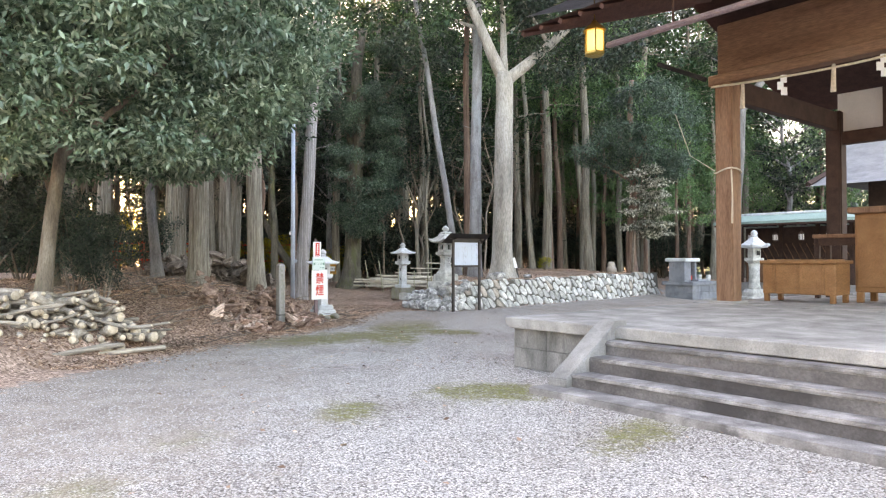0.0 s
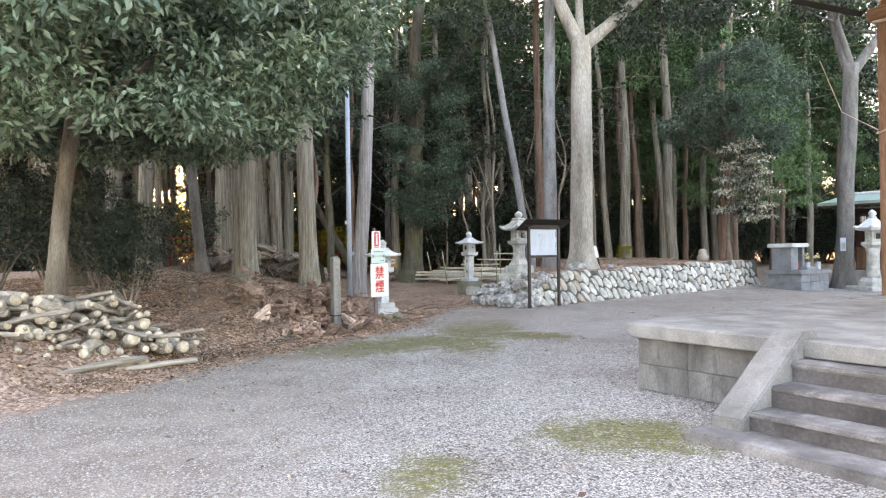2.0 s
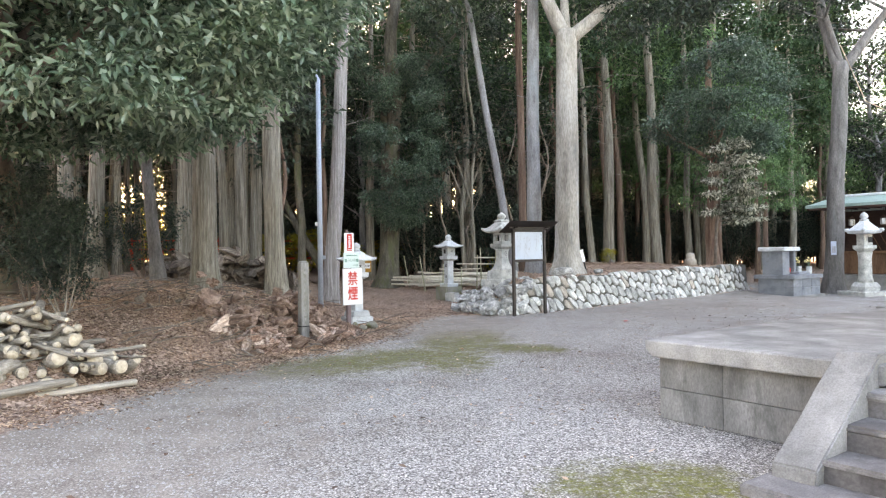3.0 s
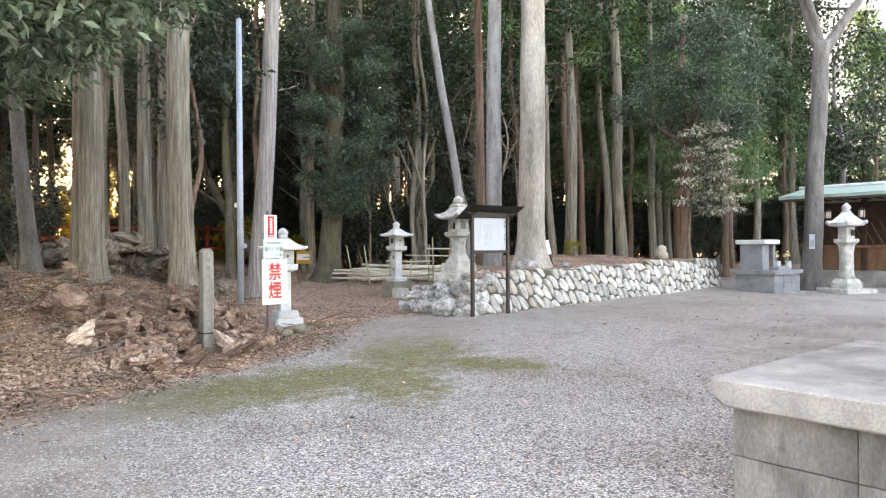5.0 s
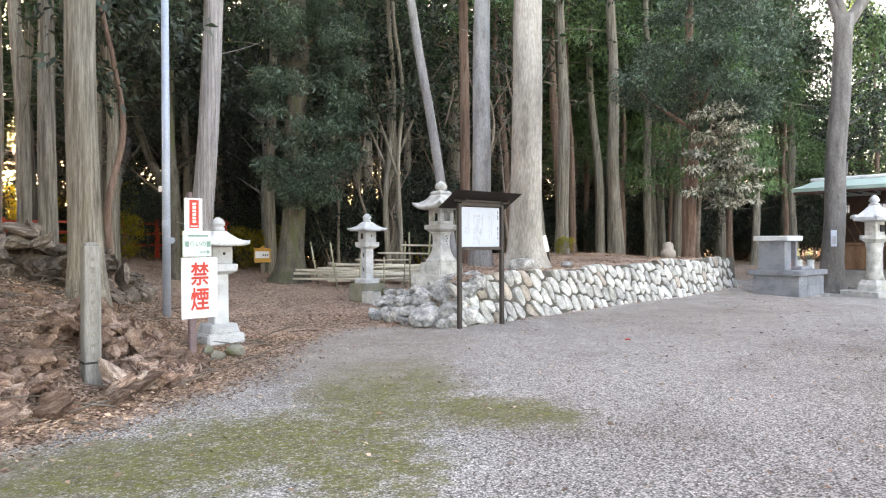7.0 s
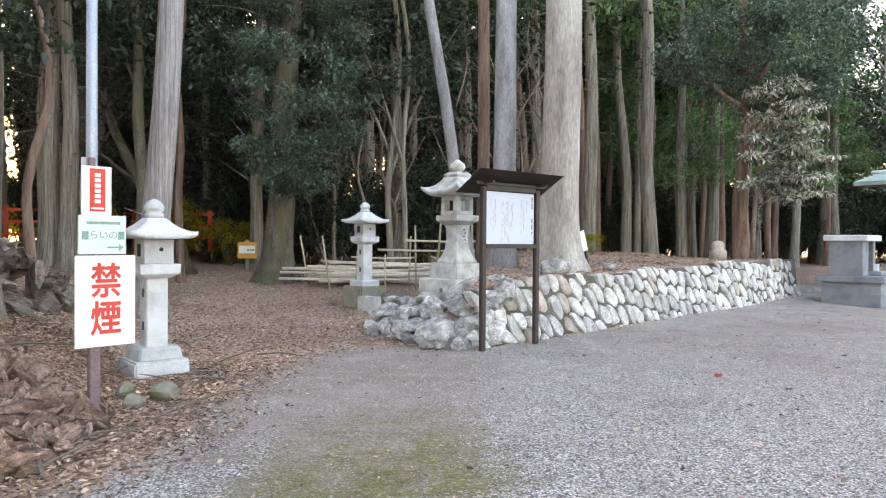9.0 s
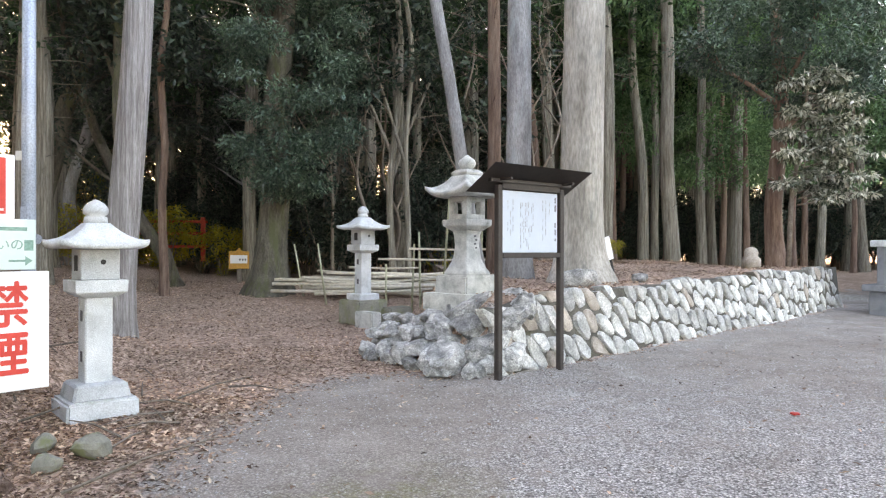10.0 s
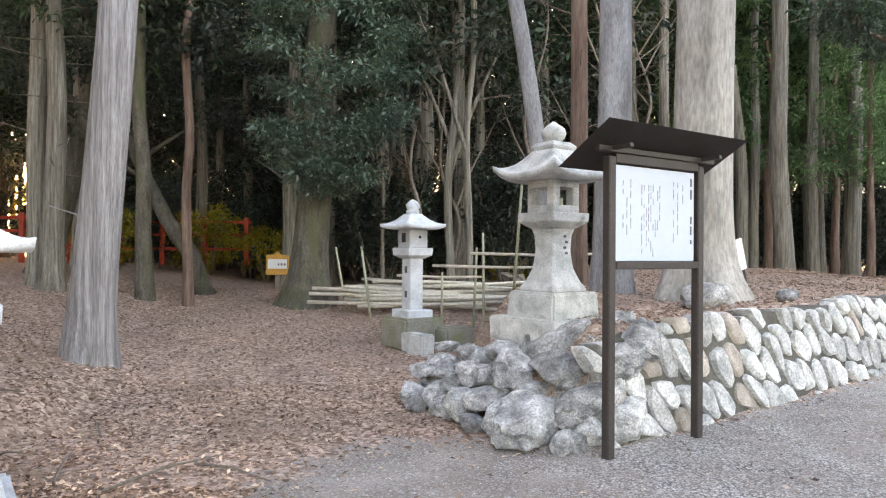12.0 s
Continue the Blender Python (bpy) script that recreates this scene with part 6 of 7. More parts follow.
def stem(name, x, y, height, r0, r1, mat, label, lean=(0, 0), wobble=0.12, seed=1, flare=0.45, forks=(), stubs=0, crown=None, crown_mat=None, leaf=0.2, each=60, seg=20, foot=None, shift=(0, 0), hollow=0.35, clump=(0.6, 0.6, 0.4), blade=0.45):
    """A single tree that the walk passes, with its own trunk, limbs and crown."""
    z = float(land(x, y)) - 0.03 if foot is None else foot
    rng = random.Random(seed * 7 + 1)
    v, f, axis = trunk_geo(height, r0, r1, lean, wobble, seed, flare, seg, 22)
    geo, cs, limbs = [(v, f)], [], []
    for (zf, az, el, length, r) in forks:
        at = min(axis, key=lambda q: abs(q[0].z - zf))[0]
        d = (math.cos(radians(az)) * math.cos(radians(el)), math.sin(radians(az)) * math.cos(radians(el)), math.sin(radians(el)))
        pts, rad = limb_geo((at.x, at.y, zf), d, length, r, seed + zf)
        branch = [tube(pts, rad, 10, False)]
        cs += [tuple(p) for p in pts[3:]]
        for k in range(4):
            p2, r2 = limb_geo(pts[2 + k], (rng.gauss(0, 1), rng.gauss(0, 1), 0.6), length * 0.4, r * 0.35, seed + zf + k)
            branch.append(tube(p2, r2, 6, False))
            cs += [tuple(p) for p in p2[3:]]
        limbs.append(join(branch))
    for i in range(stubs):
        zf = rng.uniform(1.5, height * 0.75)
        a = rng.uniform(0, 6.28)
        at, rr = min(axis, key=lambda q: abs(q[0].z - zf))
        pts, rad = limb_geo((at.x, at.y, zf), (math.cos(a), math.sin(a), 0.25), rr + rng.uniform(0.1, 0.9), 0.016, seed + i, 5, 5)
        geo.append(tube(pts, rad, 4, False))
    e = empty(name, pose(x, y, z), label, "tree")
    tv, tf = join(geo)
    mesh_part("trunk", tv, tf, mat, e, flat=False)
    for lv, lf in limbs:
        mesh_part("limb", lv, lf, mat, e, flat=False)
    if crown:
        n, radius, z0, z1, shape = crown
        top = axis[-1][0]
        cs += [(c[0] + shift[0] + top.x * c[2] / height, c[1] + shift[1] + top.y * c[2] / height, c[2]) for c in crown_centres(rng, n, radius, z0, z1, shape, hollow)]
    if crown or forks:
        new("crown", leaf_mesh("crown", [leaves(cs, each, clump, leaf, seed, blade, 0.6, 0.25)], crown_mat or M_LEAF_DARK)).parent = e
    return e


CY = "tall straight cypress trunk with grey-brown ridged bark"
# mound side
stem("cypress_tree", -5.14, 17.25, 15, 0.25, 0.13, M_BARK, CY, seed=2, flare=0.45, stubs=8, crown=(50, 2.4, 7.5, 15, "cone"), crown_mat=M_LEAF_FIR)
stem("cypress_tree", -5.30, 20.0, 14, 0.15, 0.07, M_BARK, CY, (-0.005, 0), seed=3, stubs=4, crown=(30, 2.0, 7.5, 14, "cone"), crown_mat=M_LEAF_FIR)
stem("cypress_tree", -3.92, 18.3, 15, 0.23, 0.12, M_BARK, CY, (-0.012, 0), seed=4, stubs=8, crown=(50, 2.2, 7.0, 15, "cone"), crown_mat=M_LEAF_FIR)
stem("cypress_tree", -3.56, 22.1, 16, 0.225, 0.11, M_BARK_SILVER, "straight silvery cypress trunk standing in leaf litter", (0.068, 0.0), 0.10, seed=5, stubs=4, crown=(50, 2.4, 8.5, 16, "cone"), crown_mat=M_LEAF_FIR)
stem("cypress_tree", -5.95, 20.5, 13, 0.12, 0.06, M_BARK, CY, (-0.03, 0), seed=6, stubs=6, crown=(30, 2.0, 7, 13, "cone"), crown_mat=M_LEAF_FIR)
stem("cypress_tree", -5.35, 21.0, 13, 0.13, 0.06, M_BARK, CY, (0.01, 0), seed=7, stubs=6, crown=(30, 2.0, 7, 13, "cone"), crown_mat=M_LEAF_FIR)
stem("slim_tree", -4.55, 20.6, 6, 0.07, 0.03, M_BARK_RED, "thin crooked reddish sapling", (0.02, 0), 0.35, seed=8, flare=0.2, crown=(16, 1.2, 3.5, 6, "oval"))
stem("cypress_tree", -6.55, 18.1, 12, 0.14, 0.06, M_BARK_DARK, CY, (-0.10, 0.02), seed=9, stubs=6, crown=(30, 2.0, 7, 12, "cone"), crown_mat=M_LEAF_FIR)
# evergreen at the log pile, its low canopy over the mound
stem("evergreen_tree", -5.3, 10.7, 6.8, 0.125, 0.06, M_BARK_BROWN, "spreading glossy evergreen tree beside the log pile", (0.09, 0.04), 0.35, 12, 0.4,
     forks=((2.6, 20, 40, 3.0, 0.07), (2.8, 170, 40, 3.2, 0.07), (3.0, 280, 35, 2.6, 0.06), (3.2, 75, 45, 3.2, 0.06), (3.4, 330, 45, 3.0, 0.06)),
     crown=(420, 3.7, 2.45, 7.8, "dome"), crown_mat=M_LEAF, leaf=0.14, each=230, shift=(0.6, 0.4), hollow=0.6, clump=(0.6, 0.6, 0.24), blade=0.38)
stem("evergreen_tree", -6.6, 13.2, 6.8, 0.14, 0.06, M_BARK_BROWN, "spreading glossy evergreen tree on the mound", (-0.03, 0.0), 0.35, 13, 0.4,
     forks=((2.2, 20, 45, 3.0, 0.08), (2.6, 190, 45, 3.0, 0.08), (2.9, 300, 45, 3.0, 0.07)), crown=(240, 3.2, 2.4, 7.8, "dome"), crown_mat=M_LEAF, leaf=0.14, each=200, hollow=0.5, clump=(0.6, 0.6, 0.24), blade=0.38)
# path's end
stem("mossy_oak", -2.76, 28.4, 11, 0.36, 0.20, M_BARK_MOSS, "thick mossy trunk wrapped in dark evergreen leaves", (0.045, 0), 0.25, 15, 0.9,
     forks=((5.6, 165, 62, 6, 0.20), (6.6, 20, 58, 5, 0.16)), crown=(96, 1.7, 2.3, 8.2, "oval"), crown_mat=M_LEAF_IVY, leaf=0.12, each=300, shift=(0.45, -0.8), clump=(0.5, 0.5, 0.26), blade=0.36, hollow=0.2)
stem("thin_tree", 0.10, 28.8, 11, 0.09, 0.05, M_BARK, "slender crooked brown trunk", (0.008, 0), 0.2, 16, 0.3, forks=((2.6, 20, 75, 5, 0.06), (3.2, 160, 70, 4, 0.05)), crown=(20, 2.0, 7, 11, "oval"))
stem("thin_tree", 0.47, 28.6, 11, 0.075, 0.045, M_BARK, "slender crooked brown trunk", (-0.02, 0), 0.35, 17, 0.3, forks=((3.0, 190, 75, 4, 0.05),), crown=(20, 2.0, 7, 11, "oval"))
stem("leaning_tree", 1.75, 24.6, 13, 0.13, 0.07, M_BARK_GREY, "leaning grey trunk with bluish lichen", (-0.155, 0.02), 0.2, 18, 0.3, crown=(40, 2.4, 8, 13, "oval"))
stem("cypress_tree", 2.30, 23.75, 15, 0.22, 0.13, M_BARK_GREY, "straight grey trunk with bluish lichen", (0.008, 0), 0.12, 19, 0.45, stubs=4, crown=(50, 2.4, 8.5, 15, "cone"), crown_mat=M_LEAF_FIR)
stem("cypress_tree", 2.05, 24.9, 14, 0.13, 0.08, M_BARK_RED, CY, (0.0, 0), 0.12, 20, 0.3, stubs=6, crown=(30, 2.0, 8.5, 14, "cone"), crown_mat=M_LEAF_FIR)
stem("hackberry_tree", 3.22, 23.15, 7.15, 0.345, 0.30, M_BARK_PALE, "thick smooth pale trunk forking high above the terrace", (0.012, 0), 0.08, 21, 0.75,
     forks=((6.85, 175, 64, 6, 0.23), (6.85, 5, 40, 6, 0.22), (7.0, 95, 66, 5, 0.15)), crown=(80, 2.5, 7.3, 10.4, "oval"), seg=26, leaf=0.17, each=90, shift=(2.7, 0.3))


def bent_tree(x, y, run, radius, label, seed, crown_at):
    """A stem that sweeps sideways as it climbs; run: (sideways, up) steps from the foot."""
    e = empty("leaning_oak", pose(x, y, float(land(x, y)) - 0.05), label, "tree")
    ends = [Vector((a, 0.12 * math.sin(k * 1.7 + seed), h)) for k, (a, h) in enumerate(run)]
    pts, rad = [], []
    for k in range(len(ends) - 1):
        for q in range(4):
            pts.append(ends[k].lerp(ends[k + 1], q / 4) + noise.noise_vector(Vector((seed, k + q / 4, 2))) * 0.05)
            rad.append(radius * (1 - 0.65 * (k + q / 4) / len(ends)) * (1.35 if k + q == 0 else 1))
    vs, fs = tube(pts, rad, 12)
    mesh_part("trunk", vs, fs, M_BARK_MOSS, e, flat=False)
    cs = []
    for k in range(5):
        p2, r2 = limb_geo(pts[-1 - 2 * k], (math.cos(2.4 * k), math.sin(2.4 * k), 0.7), 2.6, radius * 0.3, seed + k)
        vs, fs = tube(p2, r2, 6, False)
        mesh_part("limb", vs, fs, M_BARK_MOSS, e, flat=False)
        cs += [tuple(p) for p in p2[3:]]
    cs += [(c[0] + crown_at[0], c[1], c[2] + crown_at[1]) for c in crown_centres(random.Random(seed), 34, 2.2, 0.0, 3.2)]
    new("crown", leaf_mesh("crown", [leaves(cs, 60, (0.6, 0.6, 0.3), 0.15, seed, 0.4, 0.6, 0.25)], M_LEAF_DARK)).parent = e


bent_tree(-9.45, 30.5, ((0, 0), (0.30, 1.6), (0.65, 2.9), (1.05, 4.2), (1.6, 5.5), (2.4, 6.9)), 0.33, "mossy trunk sweeping sideways at the wood's edge", 24, (2.4, 6.4))
bent_tree(-5.35, 29.6, ((0, 0), (-0.25, 0.9), (-0.8, 1.75), (-1.4, 2.7), (-1.9, 3.8), (-2.3, 5.2)), 0.20, "mossy leaning trunk at the path's end", 27, (-2.3, 5.0))
stem("slim_tree", -5.0, 28.0, 9, 0.10, 0.06, M_BARK_RED, "thin crooked brown trunk at the path's end", (0.0, 0), 0.35, 25, 0.3, crown=(24, 1.6, 5.0, 9, "oval"))
stem("slim_tree", -5.85, 28.0, 9, 0.16, 0.08, M_BARK_MOSS, "greenish crooked trunk at the path's end", (-0.03, 0), 0.25, 26, 0.4, forks=((4.6, 150, 60, 3.0, 0.06),), crown=(24, 1.8, 5.5, 9, "oval"))
stem("cypress_tree", -8.0, 28.0, 14, 0.19, 0.10, M_BARK, CY, (-0.005, 0), 0.12, 28, 0.3, stubs=5, crown=(30, 2.0, 7.5, 14, "cone"), crown_mat=M_LEAF_FIR)
for i, (x, y, az) in enumerate(((-0.9, 29.6, 120), (0.0, 30.4, 60), (2.9, 28.6, 150), (1.9, 29.8, 30), (3.9, 30.2, 100), (-1.6, 31.0, 80))):
    stem("bare_sapling", x, y, 7.5, 0.05, 0.015, M_TWIG, "thin bare crooked sapling in the wood", (0.05 * math.cos(az), 0.03), 0.6, 60 + i, 0.2,
         forks=((2.0, az, 60, 3.0, 0.03), (2.8, az + 150, 62, 3.0, 0.028), (3.6, az + 60, 60, 2.6, 0.025), (4.4, az + 220, 60, 2.2, 0.02)), each=2, seg=8)
# terrace and court side
for i, (x, y, r, lean, h) in enumerate(((6.5, 33.7, 0.19, -0.045, 15), (7.99, 31.6, 0.22, -0.03, 16), (10.3, 35.0, 0.165, -0.01, 15), (8.5, 35.6, 0.19, -0.035, 15), (7.1, 34.5, 0.16, -0.02, 15),
                                        (5.3, 31.5, 0.14, -0.05, 14), (9.2, 36.5, 0.15, 0.01, 15), (11.6, 38.0, 0.17, 0.0, 15), (4.4, 33.0, 0.13, -0.05, 14))):
    stem("cypress_tree", x, y, h, r, r * 0.5, M_BARK if i % 4 else M_BARK_RED, CY, (lean, 0), 0.25, 30 + i, 0.4, stubs=6, crown=(40, 2.3, 8.0, h, "cone"), crown_mat=M_LEAF_FIR if i % 2 else M_LEAF_LIGHT)
stem("camellia_tree", 9.0, 27.9, 8.5, 0.22, 0.09, M_BARK_RED, "reddish trunk under dark evergreen leaves", (0.0, 0), 0.2, 45, 0.7, forks=((3.6, 10, 35, 2.6, 0.07), (4.2, 190, 35, 2.6, 0.07), (4.6, 280, 40, 2.4, 0.06)),
     crown=(110, 2.0, 4.1, 8.4, "oval"), crown_mat=M_LEAF_CAMELLIA, leaf=0.13, each=130, shift=(0.6, -0.2), clump=(0.6, 0.6, 0.22), blade=0.36)
rng = random.Random(5)
cs, geo = [], []
vs, fs = tube([(0, 0, -0.1), (0.1, 0.05, 1.5), (0.35, 0.0, 3.2), (0.5, 0.0, 4.4)], [0.06, 0.05, 0.035, 0.015], 7)
geo.append((vs, fs))
for k in range(22):
    # flat sprays in uneven tiers on one side of the stem
    up = 1.35 + 0.135 * k
    pts, rad = limb_geo((0.08 + 0.09 * up, 0, up), (1, -0.9 + 0.47 * (k * 5 % 4), 0.30 - 0.02 * k), rng.uniform(0.7, 1.7) * (1 - 0.02 * k), 0.025, 90 + k)
    if k % 4 == 3:
        pts, rad = limb_geo((0.08 + 0.09 * up, 0, up), (-1, -0.6, 0.2), rng.uniform(0.5, 0.9), 0.02, 90 + k)
    geo.append(tube(pts, rad, 5, False))
    cs += [(p.x + rng.gauss(0, 0.08), p.y + rng.gauss(0, 0.12), p.z + rng.gauss(0, 0.03)) for p in list(pts)[2:]]
tv, tf = join(geo)
plant("variegated_shrub", mesh_of("trunk", tv, tf, M_TWIG, False), leaf_mesh("crown", [leaves(cs, 75, (0.28, 0.28, 0.06), 0.14, 9, 0.36, 0.3, 0.4)], M_LEAF_PALE), pose(8.7, 26.9, float(land(8.7, 26.9))), "shrub of pale silvery variegated leaves", "shrub")
stem("forked_tree", 12.80, 27.3, 8.0, 0.30, 0.24, M_BARK_DARK, "grey trunk forking high beside the altar", (0.055, 0), 0.07, 46, 0.6, forks=((7.6, 100, 78, 6, 0.20), (7.6, 8, 45, 6, 0.19), (7.9, 190, 70, 5, 0.12)), crown=(24, 2.6, 12, 14, "oval"))
lab = empty("paper_notice", pose(12.68, 26.96, 1.45, 0, 0, 20), "white and blue paper notice tied to a trunk", "notice")
part("sheet", box((0, 0, 0.1), (0.24, 0.012, 0.46), 0.003), M_PANEL, lab)
part("print", box((0, -0.009, 0.05), (0.16, 0.004, 0.22), 0.0), M_GREYINK, lab)

# the wood all round
FOREST = {k: [tree_meshes(k, s) for s in seeds] for k, seeds in (("cypress", (101, 102, 103, 104)), ("broad", (111, 112, 113)), ("bush", (121, 122, 123)))}
# mid: the broad crowns recoloured with a lighter leaf, as if better lit
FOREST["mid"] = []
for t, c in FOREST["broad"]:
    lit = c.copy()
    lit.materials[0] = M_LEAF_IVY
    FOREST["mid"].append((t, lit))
rng = random.Random(77)
taken = [(-5.05, 17.35), (-3.9, 18.3), (-3.4, 22.1), (-2.7, 28.3), (6.5, 33.7), (8, 31.6), (10.3, 35), (8.5, 35.6)]


GAP = Vector((-28.6, 60.0))                          # a break in the wood, seen from the walk, open to the land beyond
# viewpoints along the walk; low growth is cleared on sight lines to GAP
WALK_EYES = [Vector((1.3 - 0.075 * k, -0.5 + 1.6 * k)) for k in range(11)]


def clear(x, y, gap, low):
    if low and x < -6 and any(abs(x - (a.x + (GAP.x - a.x) * (y - a.y) / (GAP.y - a.y))) < 0.75 + 0.014 * y for a in WALK_EYES):
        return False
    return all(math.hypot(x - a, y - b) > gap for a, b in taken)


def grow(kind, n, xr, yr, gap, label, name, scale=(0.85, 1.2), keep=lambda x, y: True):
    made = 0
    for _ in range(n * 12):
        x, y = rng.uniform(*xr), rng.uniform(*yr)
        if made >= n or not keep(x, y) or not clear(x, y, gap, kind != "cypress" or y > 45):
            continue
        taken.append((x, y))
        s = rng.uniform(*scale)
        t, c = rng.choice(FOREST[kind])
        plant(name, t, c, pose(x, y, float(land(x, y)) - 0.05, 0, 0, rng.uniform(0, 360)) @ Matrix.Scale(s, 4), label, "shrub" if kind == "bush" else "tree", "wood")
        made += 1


def in_wood(x, y):
    if x > 11 and y < 40:
        return x < 12.5 and y > 33 or y > 38
    if -12.5 < x < -10.5 and y > 24:
        return False
    return True


def thicket(x, y):
    """Leafy growth keeps clear of the bare trunks beyond the terrace and of the gap towards the red fence."""
    if 2.0 < x < 13 and y < 38:
        return False
    if 18 < y < 39 and abs(x + 5 + (y - 17) * 0.45) < 2.0:
        return False
    if -9.5 < x < -3 and y < 36:
        return False
    return in_wood(x, y)


grow("cypress", 46, (-4.5, 20), (31, 48), 1.6, "tall cypress tree of the dark wood", "cypress_tree", keep=in_wood)
grow("cypress", 40, (-24, -7), (18, 44), 1.9, "tall cypress tree of the dark wood", "cypress_tree", keep=in_wood)
grow("cypress", 60, (-45, 16), (46, 66), 2.0, "tall cypress tree of the dark wood", "cypress_tree")
grow("cypress", 50, (-48, -14), (38, 80), 2.0, "tall cypress tree of the dark wood", "cypress_tree", (0.95, 1.25))
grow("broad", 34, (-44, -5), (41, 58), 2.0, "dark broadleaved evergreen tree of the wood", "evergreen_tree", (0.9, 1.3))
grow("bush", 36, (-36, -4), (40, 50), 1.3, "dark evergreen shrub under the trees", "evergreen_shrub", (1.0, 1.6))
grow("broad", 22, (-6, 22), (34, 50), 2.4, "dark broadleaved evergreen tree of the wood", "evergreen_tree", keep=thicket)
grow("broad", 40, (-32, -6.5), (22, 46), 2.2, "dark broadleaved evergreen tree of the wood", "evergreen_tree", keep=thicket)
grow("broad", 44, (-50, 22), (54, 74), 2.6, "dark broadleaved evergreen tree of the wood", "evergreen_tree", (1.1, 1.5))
grow("mid", 12, (13, 34), (39, 54), 2.6, "grey-green broadleaved evergreen tree behind the shrine, lightened as if lit", "evergreen_tree", (0.6, 0.8))
grow("bush", 40, (-6, 16), (31, 47), 1.2, "dark evergreen shrub under the trees", "evergreen_shrub", keep=thicket)
grow("bush", 40, (-20, -5.5), (19.5, 40), 1.2, "dark evergreen shrub under the trees", "evergreen_shrub", (0.5, 0.9), keep=thicket)
grow("bush", 40, (-40, 40), (48, 60), 1.6, "dark evergreen shrub under the trees", "evergreen_shrub", (1.0, 1.6))
grow("mid", 18, (6, 32), (43, 57), 2.0, "grey-green broadleaved evergreen tree behind the shrine, lightened as if lit", "evergreen_tree", (0.65, 0.95))
grow("bush", 34, (5, 34), (39, 53), 1.2, "dark evergreen shrub under the trees", "evergreen_shrub", (0.9, 1.5), keep=lambda x, y: x < 12 or y > 41)
# ring of trees behind the walker
for i in range(26):
    a = radians(150 + i * 9.4)
    x, y = 34 * math.sin(a) * 1.1, 34 * math.cos(a) + 4
    if y > 12 and abs(x) < 30:
        continue
    t, c = FOREST["broad"][i % 3]
    plant("evergreen_tree", t, c, pose(x, y, -0.05, 0, 0, i * 50), "dark broadleaved evergreen tree round the court", "tree", "wood")
# lighter green conifers round the shrine
for i in range(2):
    r4 = random.Random(400 + i)
    v, f, axis = trunk_geo(12, 0.16, 0.03, (0, 0), 0.3, 400 + i)
    FOREST.setdefault("green", []).append((mesh_of("trunk", v, f, M_BARK_RED, False), leaf_mesh("crown", [leaves(crown_centres(r4, 150, 2.4, 4.2, 12.5, "cone"), 44, (0.6, 0.6, 0.3), 0.22, 400 + i, 0.35, 0.5, 0.5)], M_LEAF_LIGHT)))
for i, (x, y, s) in enumerate(((9.0, 39.5, 1.0), (12.2, 37.5, 0.9), (13.6, 41, 1.1), (16.5, 42, 1.0), (11, 45, 1.2), (20, 43, 1.1), (24, 41, 1.0), (18.2, 39, 0.8), (11.3, 34.0, 0.75), (9.9, 37.2, 0.95), (12.4, 32.6, 0.7), (14.6, 37, 0.85), (22, 46, 1.3), (26, 45, 1.2), (19, 47.5, 1.3), (30, 41, 1.2), (16, 48, 1.2))):
    t, c = FOREST["green"][i % 2]
    plant("conifer_tree", t, c, pose(x, y, 0.3, 0, 0, 66 * i) @ Matrix.Scale(s, 4), "light green conifer with a bare lower trunk", "tree", "wood")
for x, y, s in ((-5.1, 12.3, 0.42), (-5.9, 12.8, 0.5), (-7.2, 12.0, 0.6), (-7.8, 14.2, 0.7), (-8.6, 16.5, 0.8), (-7.6, 19.5, 0.6)):
    t, c = FOREST["bush"][int(x * 7) % 3]
    plant("evergreen_shrub", t, c, pose(x, y, float(land(x, y)) - 0.05, 0, 0, x * 90) @ Matrix.Scale(s, 4), "dark evergreen shrub on the mound", "shrub", "wood")
# sunlit yellow shrubs beyond the wood; the sun's yellow is partly in the leaf colour
gold = [leaf_mesh("crown", [leaves(crown_centres(random.Random(i), 40, 1.5, 0.3, 2.6), 60, (0.45, 0.45, 0.35), 0.16, 200 + i, 0.5, 0.6, 0.2)], M_LEAF_GOLD) for i in range(2)]
for i, (x, y, s) in enumerate(((-14, 40, 0.5), (-11.5, 41, 1.0), (-21, 40, 1.3), (-13, 44, 1.4), (-8.3, 38.5, 0.8), (-24, 36, 1.3), (-6.6, 41, 0.8), (1.5, 33.0, 0.35), (5.6, 29.5, 0.22), (-7.8, 36.0, 0.8), (-5.6, 35.0, 0.6), (-9.8, 33.5, 0.7), (-3.9, 36.5, 0.7), (-30.5, 65, 2.0), (-34, 68, 2.2), (-33, 72, 2.2), (-41, 58, 2.4), (-37, 76, 2.0), (-45, 62, 2.4), (-28, 60, 1.4), (-36, 52, 1.6))):
    plant("yellow_shrub", FOREST["bush"][0][0], gold[i % 2], pose(x, y, float(land(x, y)), 0, 0, 77 * i) @ Matrix.Scale(s, 4), "yellow-green sunlit shrub among the trees", "shrub", "sunlit shrubs")


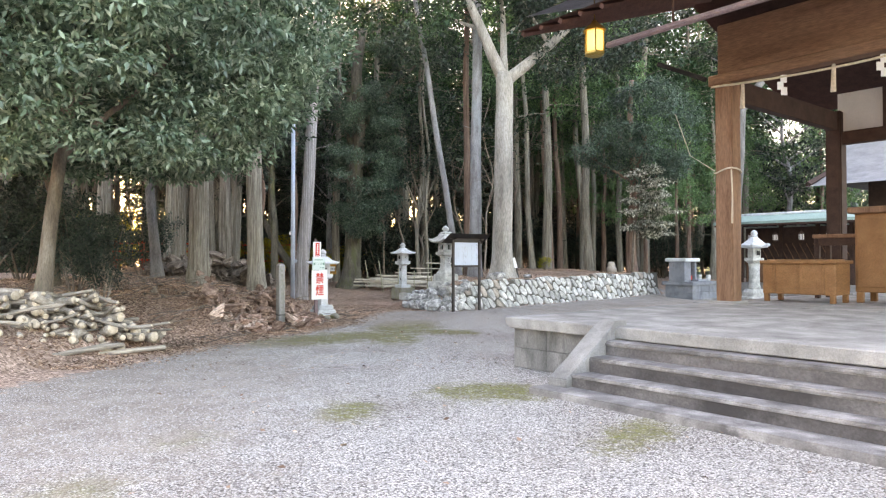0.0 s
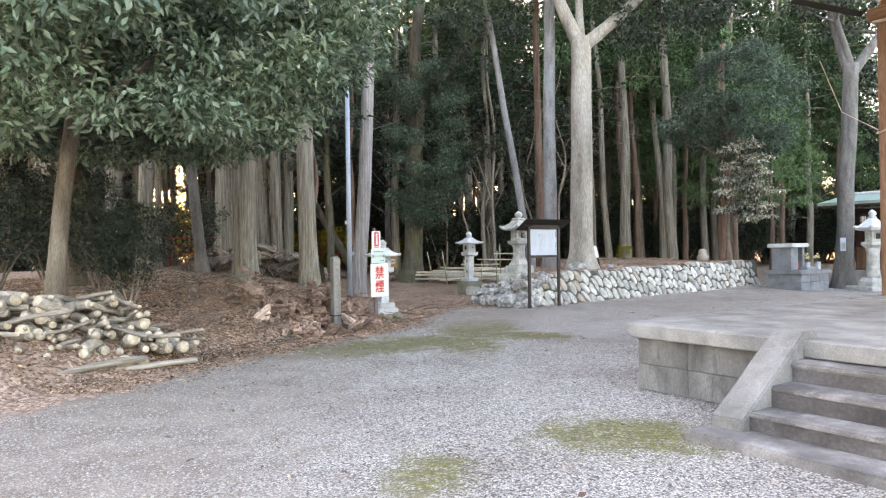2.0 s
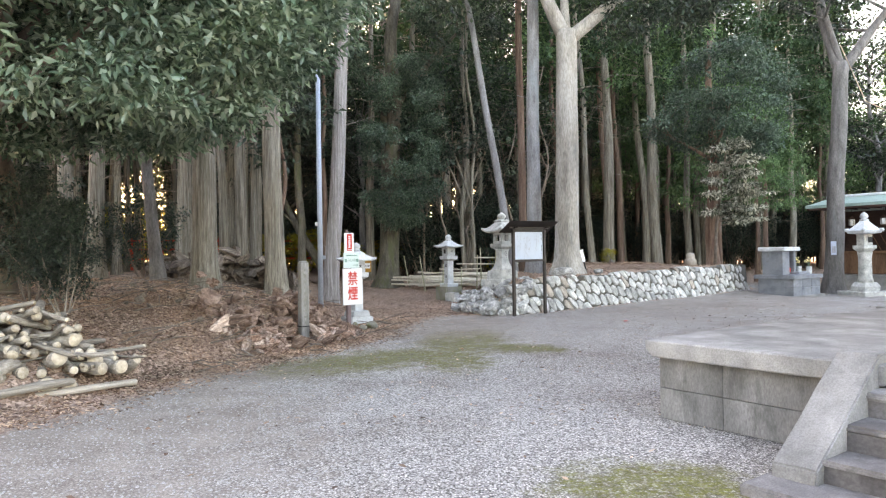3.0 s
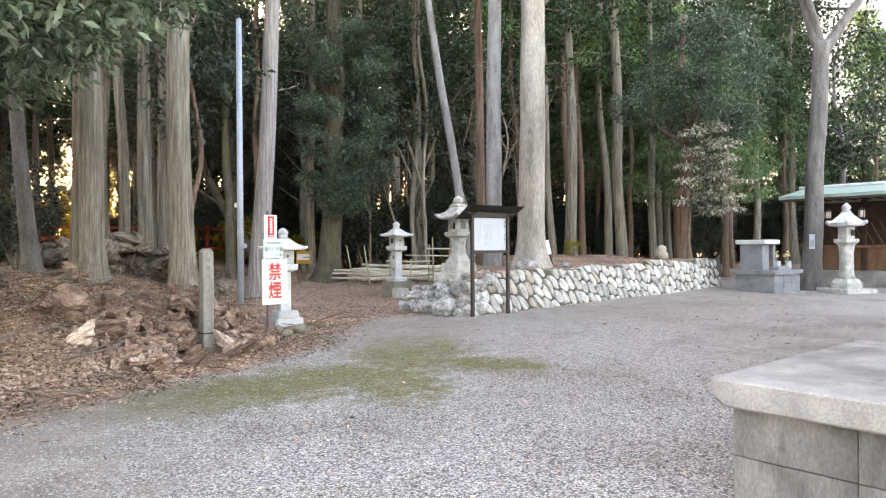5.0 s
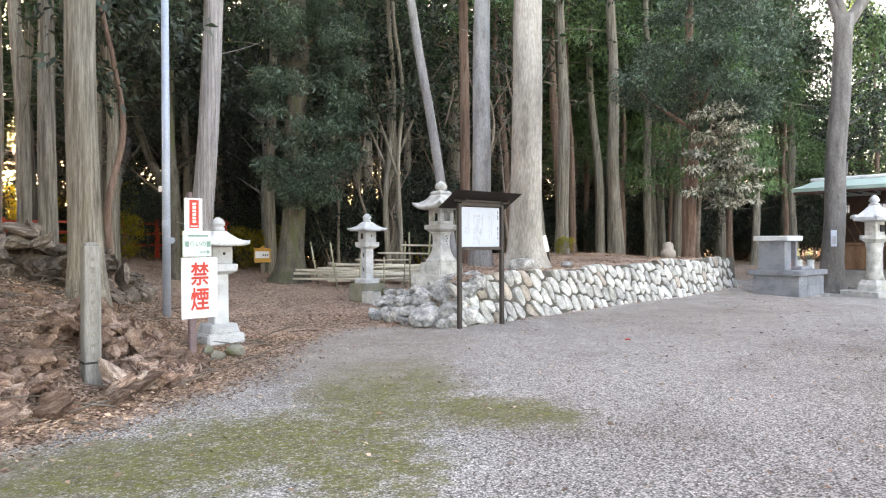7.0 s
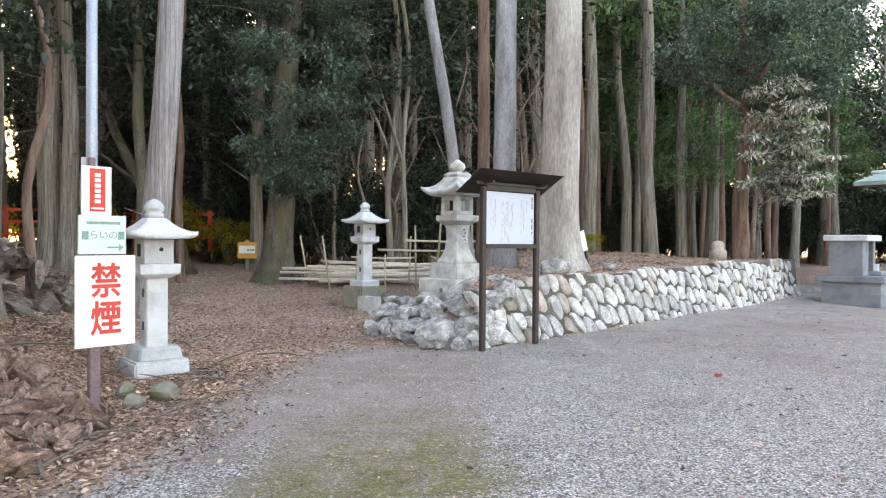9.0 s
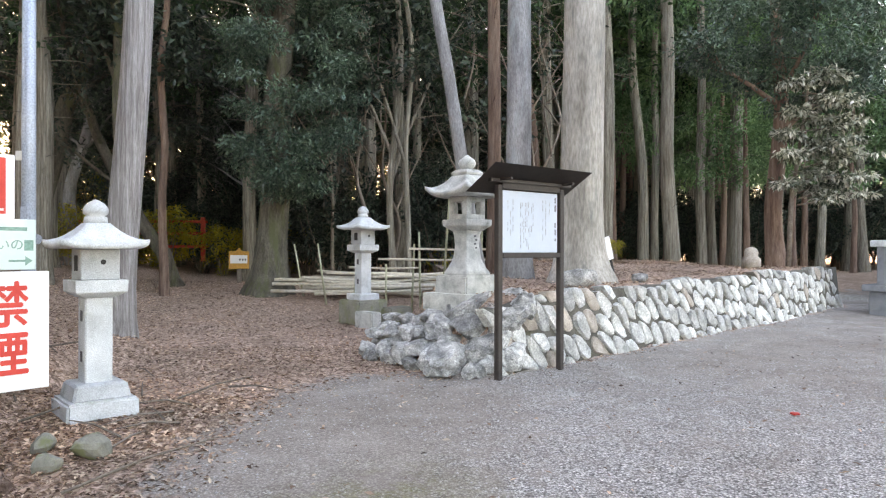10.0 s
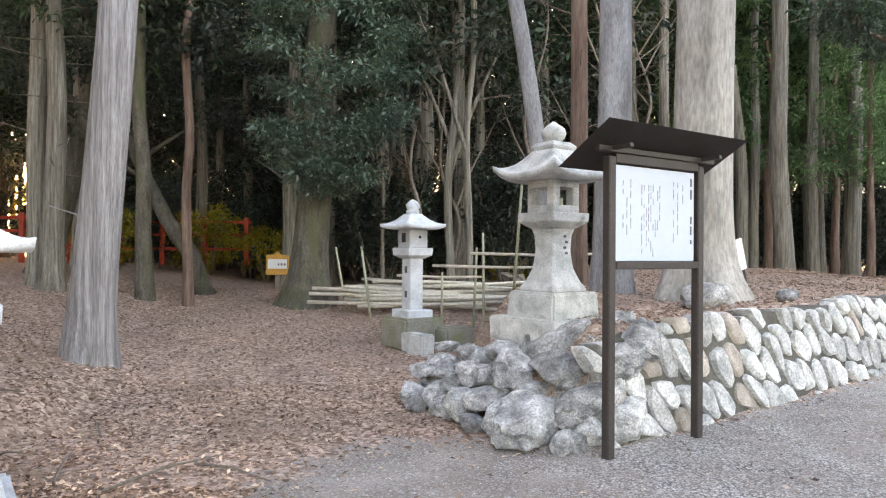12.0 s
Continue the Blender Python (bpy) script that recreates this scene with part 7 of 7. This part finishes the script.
# ---------------------------------------------------------------- loose cover on the ground
def scatter_leaves():
    rng2 = np.random.default_rng(8)
    n = 95000
    x = rng2.uniform(-8, 9, n * 3)
    y = 9 + 22 * rng2.random(n * 3) ** 1.15
    keep = rng2.random(n * 3) < np.clip(litter_mask(x, y), 0.016, 1) * np.where(y > 22, 0.45, 1.0)
    x, y = x[keep][:n], y[keep][:n]
    # thicker drifts at the mound's foot, and one big dry leaf on the gravel
    mx, my = rng2.uniform(-5.5, -0.6, 60000), rng2.uniform(10.5, 19, 60000)
    more = rng2.random(60000) < litter_mask(mx, my) ** 1.5
    x, y = np.concatenate([x, mx[more], [0.56]]), np.concatenate([y, my[more], [7.25]])
    few = 420
    fx, fy = rng2.uniform(-2.5, 11, few), rng2.uniform(4, 24, few)
    bare = litter_mask(fx, fy) < 0.3
    x, y = np.concatenate([fx[bare], x]), np.concatenate([fy[bare], y])
    n = len(x)
    z = land(x, y) + rng2.uniform(0.004, 0.03, n) * np.clip(litter_mask(x, y), 0.2, 1)
    a = rng2.uniform(0, 6.283, n)
    L = rng2.uniform(0.02, 0.07, n)
    L[:bare.sum()] += 0.03
    L[-1] = 0.14
    d = np.stack([np.cos(a), np.sin(a), rng2.normal(0, 0.25, n)], 1) * L[:, None]
    s = np.stack([-np.sin(a), np.cos(a), rng2.normal(0, 0.35, n)], 1) * (L * rng2.uniform(0.25, 0.5, n))[:, None]
    p = np.stack([x, y, z], 1)
    co = np.stack([p - d * 0.5, p + s * 0.5 + [0, 0, 0.006], p + d * 0.5, p - s * 0.5 + [0, 0, 0.006]], 1).reshape(-1, 3)
    tagged(new("fallen_leaves", leaf_mesh("fallen_leaves", [co], M_LITTER)), "brown fallen leaves scattered over the ground", "leaf litter", kind="stuff")


def scatter_gravel():
    rng2 = np.random.default_rng(9)
    n = 80000
    y = 2.5 + 18.5 * rng2.random(n) ** 1.25
    x = rng2.uniform(-1, 1, n) * (2.0 + 0.35 * y) + 0.8
    keep = (litter_mask(x, y) < 0.4) & (rng2.random(n) > moss_mask(x, y) * 1.5)
    rel = np.stack([x - 2.31, y - 9.42], 1)
    lx = rel @ np.array([V.x, V.y])
    ly = rel @ np.array([-V.y, V.x])
    keep &= ~((lx > -1.35) & (ly < 0.0))
    x, y = x[keep], y[keep]
    n = len(x)
    r = rng2.uniform(0.005, 0.015, n)
    c = np.stack([x, y, land(x, y) + r * 0.35], 1)
    dirs = np.array([[1, 0, 0], [0, 1, 0], [-1, 0, 0], [0, -1, 0], [0, 0, 1]])
    co = dirs[None] * r[:, None, None] * rng2.uniform(0.6, 1.2, (n, 5, 1))
    ang = rng2.uniform(0, 6.283, n)
    ca, sa = np.cos(ang)[:, None], np.sin(ang)[:, None]
    co = np.stack([co[..., 0] * ca - co[..., 1] * sa, co[..., 0] * sa + co[..., 1] * ca, co[..., 2] * 0.7], -1) + c[:, None]
    base = np.arange(n)[:, None] * 5
    tri = np.concatenate([base + [0, 1, 4], base + [1, 2, 4], base + [2, 3, 4], base + [3, 0, 4]], 1).reshape(-1, 3)
    me = bpy.data.meshes.new("loose_gravel")
    me.vertices.add(n * 5)
    me.vertices.foreach_set("co", co.reshape(-1).astype(np.float32))
    me.loops.add(len(tri) * 3)
    me.loops.foreach_set("vertex_index", tri.reshape(-1).astype(np.int32))
    me.polygons.add(len(tri))
    me.polygons.foreach_set("loop_start", np.arange(len(tri), dtype=np.int32) * 3)
    me.materials.append(M_GRAVEL)
    me.update(calc_edges=True)
    tagged(new("loose_gravel", me), "grey and white crushed gravel lying on the court", "gravel", kind="stuff")


def scatter_twigs():
    r3 = random.Random(14)
    geo = []
    for i in range(260):
        x, y = r3.uniform(-7, -1.2), r3.uniform(11.5, 20)
        if float(litter_mask(x, y)) < 0.6:
            continue
        z = float(land(x, y)) + 0.03
        a, L = r3.uniform(0, 6.28), r3.uniform(0.2, 0.9)
        d = Vector((math.cos(a), math.sin(a), r3.uniform(-0.05, 0.25))) * L
        p = Vector((x, y, z))
        geo.append(tube([p, p + d * 0.5 + Vector((0, 0, 0.03)), p + d], [0.010, 0.008, 0.004], 4, False))
    v, f = join(geo)
    tagged(mesh_part("fallen_twigs", v, f, M_TWIG), "thin dead twigs strewn over the mound", "twigs", kind="stuff")


scatter_leaves()
scatter_gravel()
scatter_twigs()
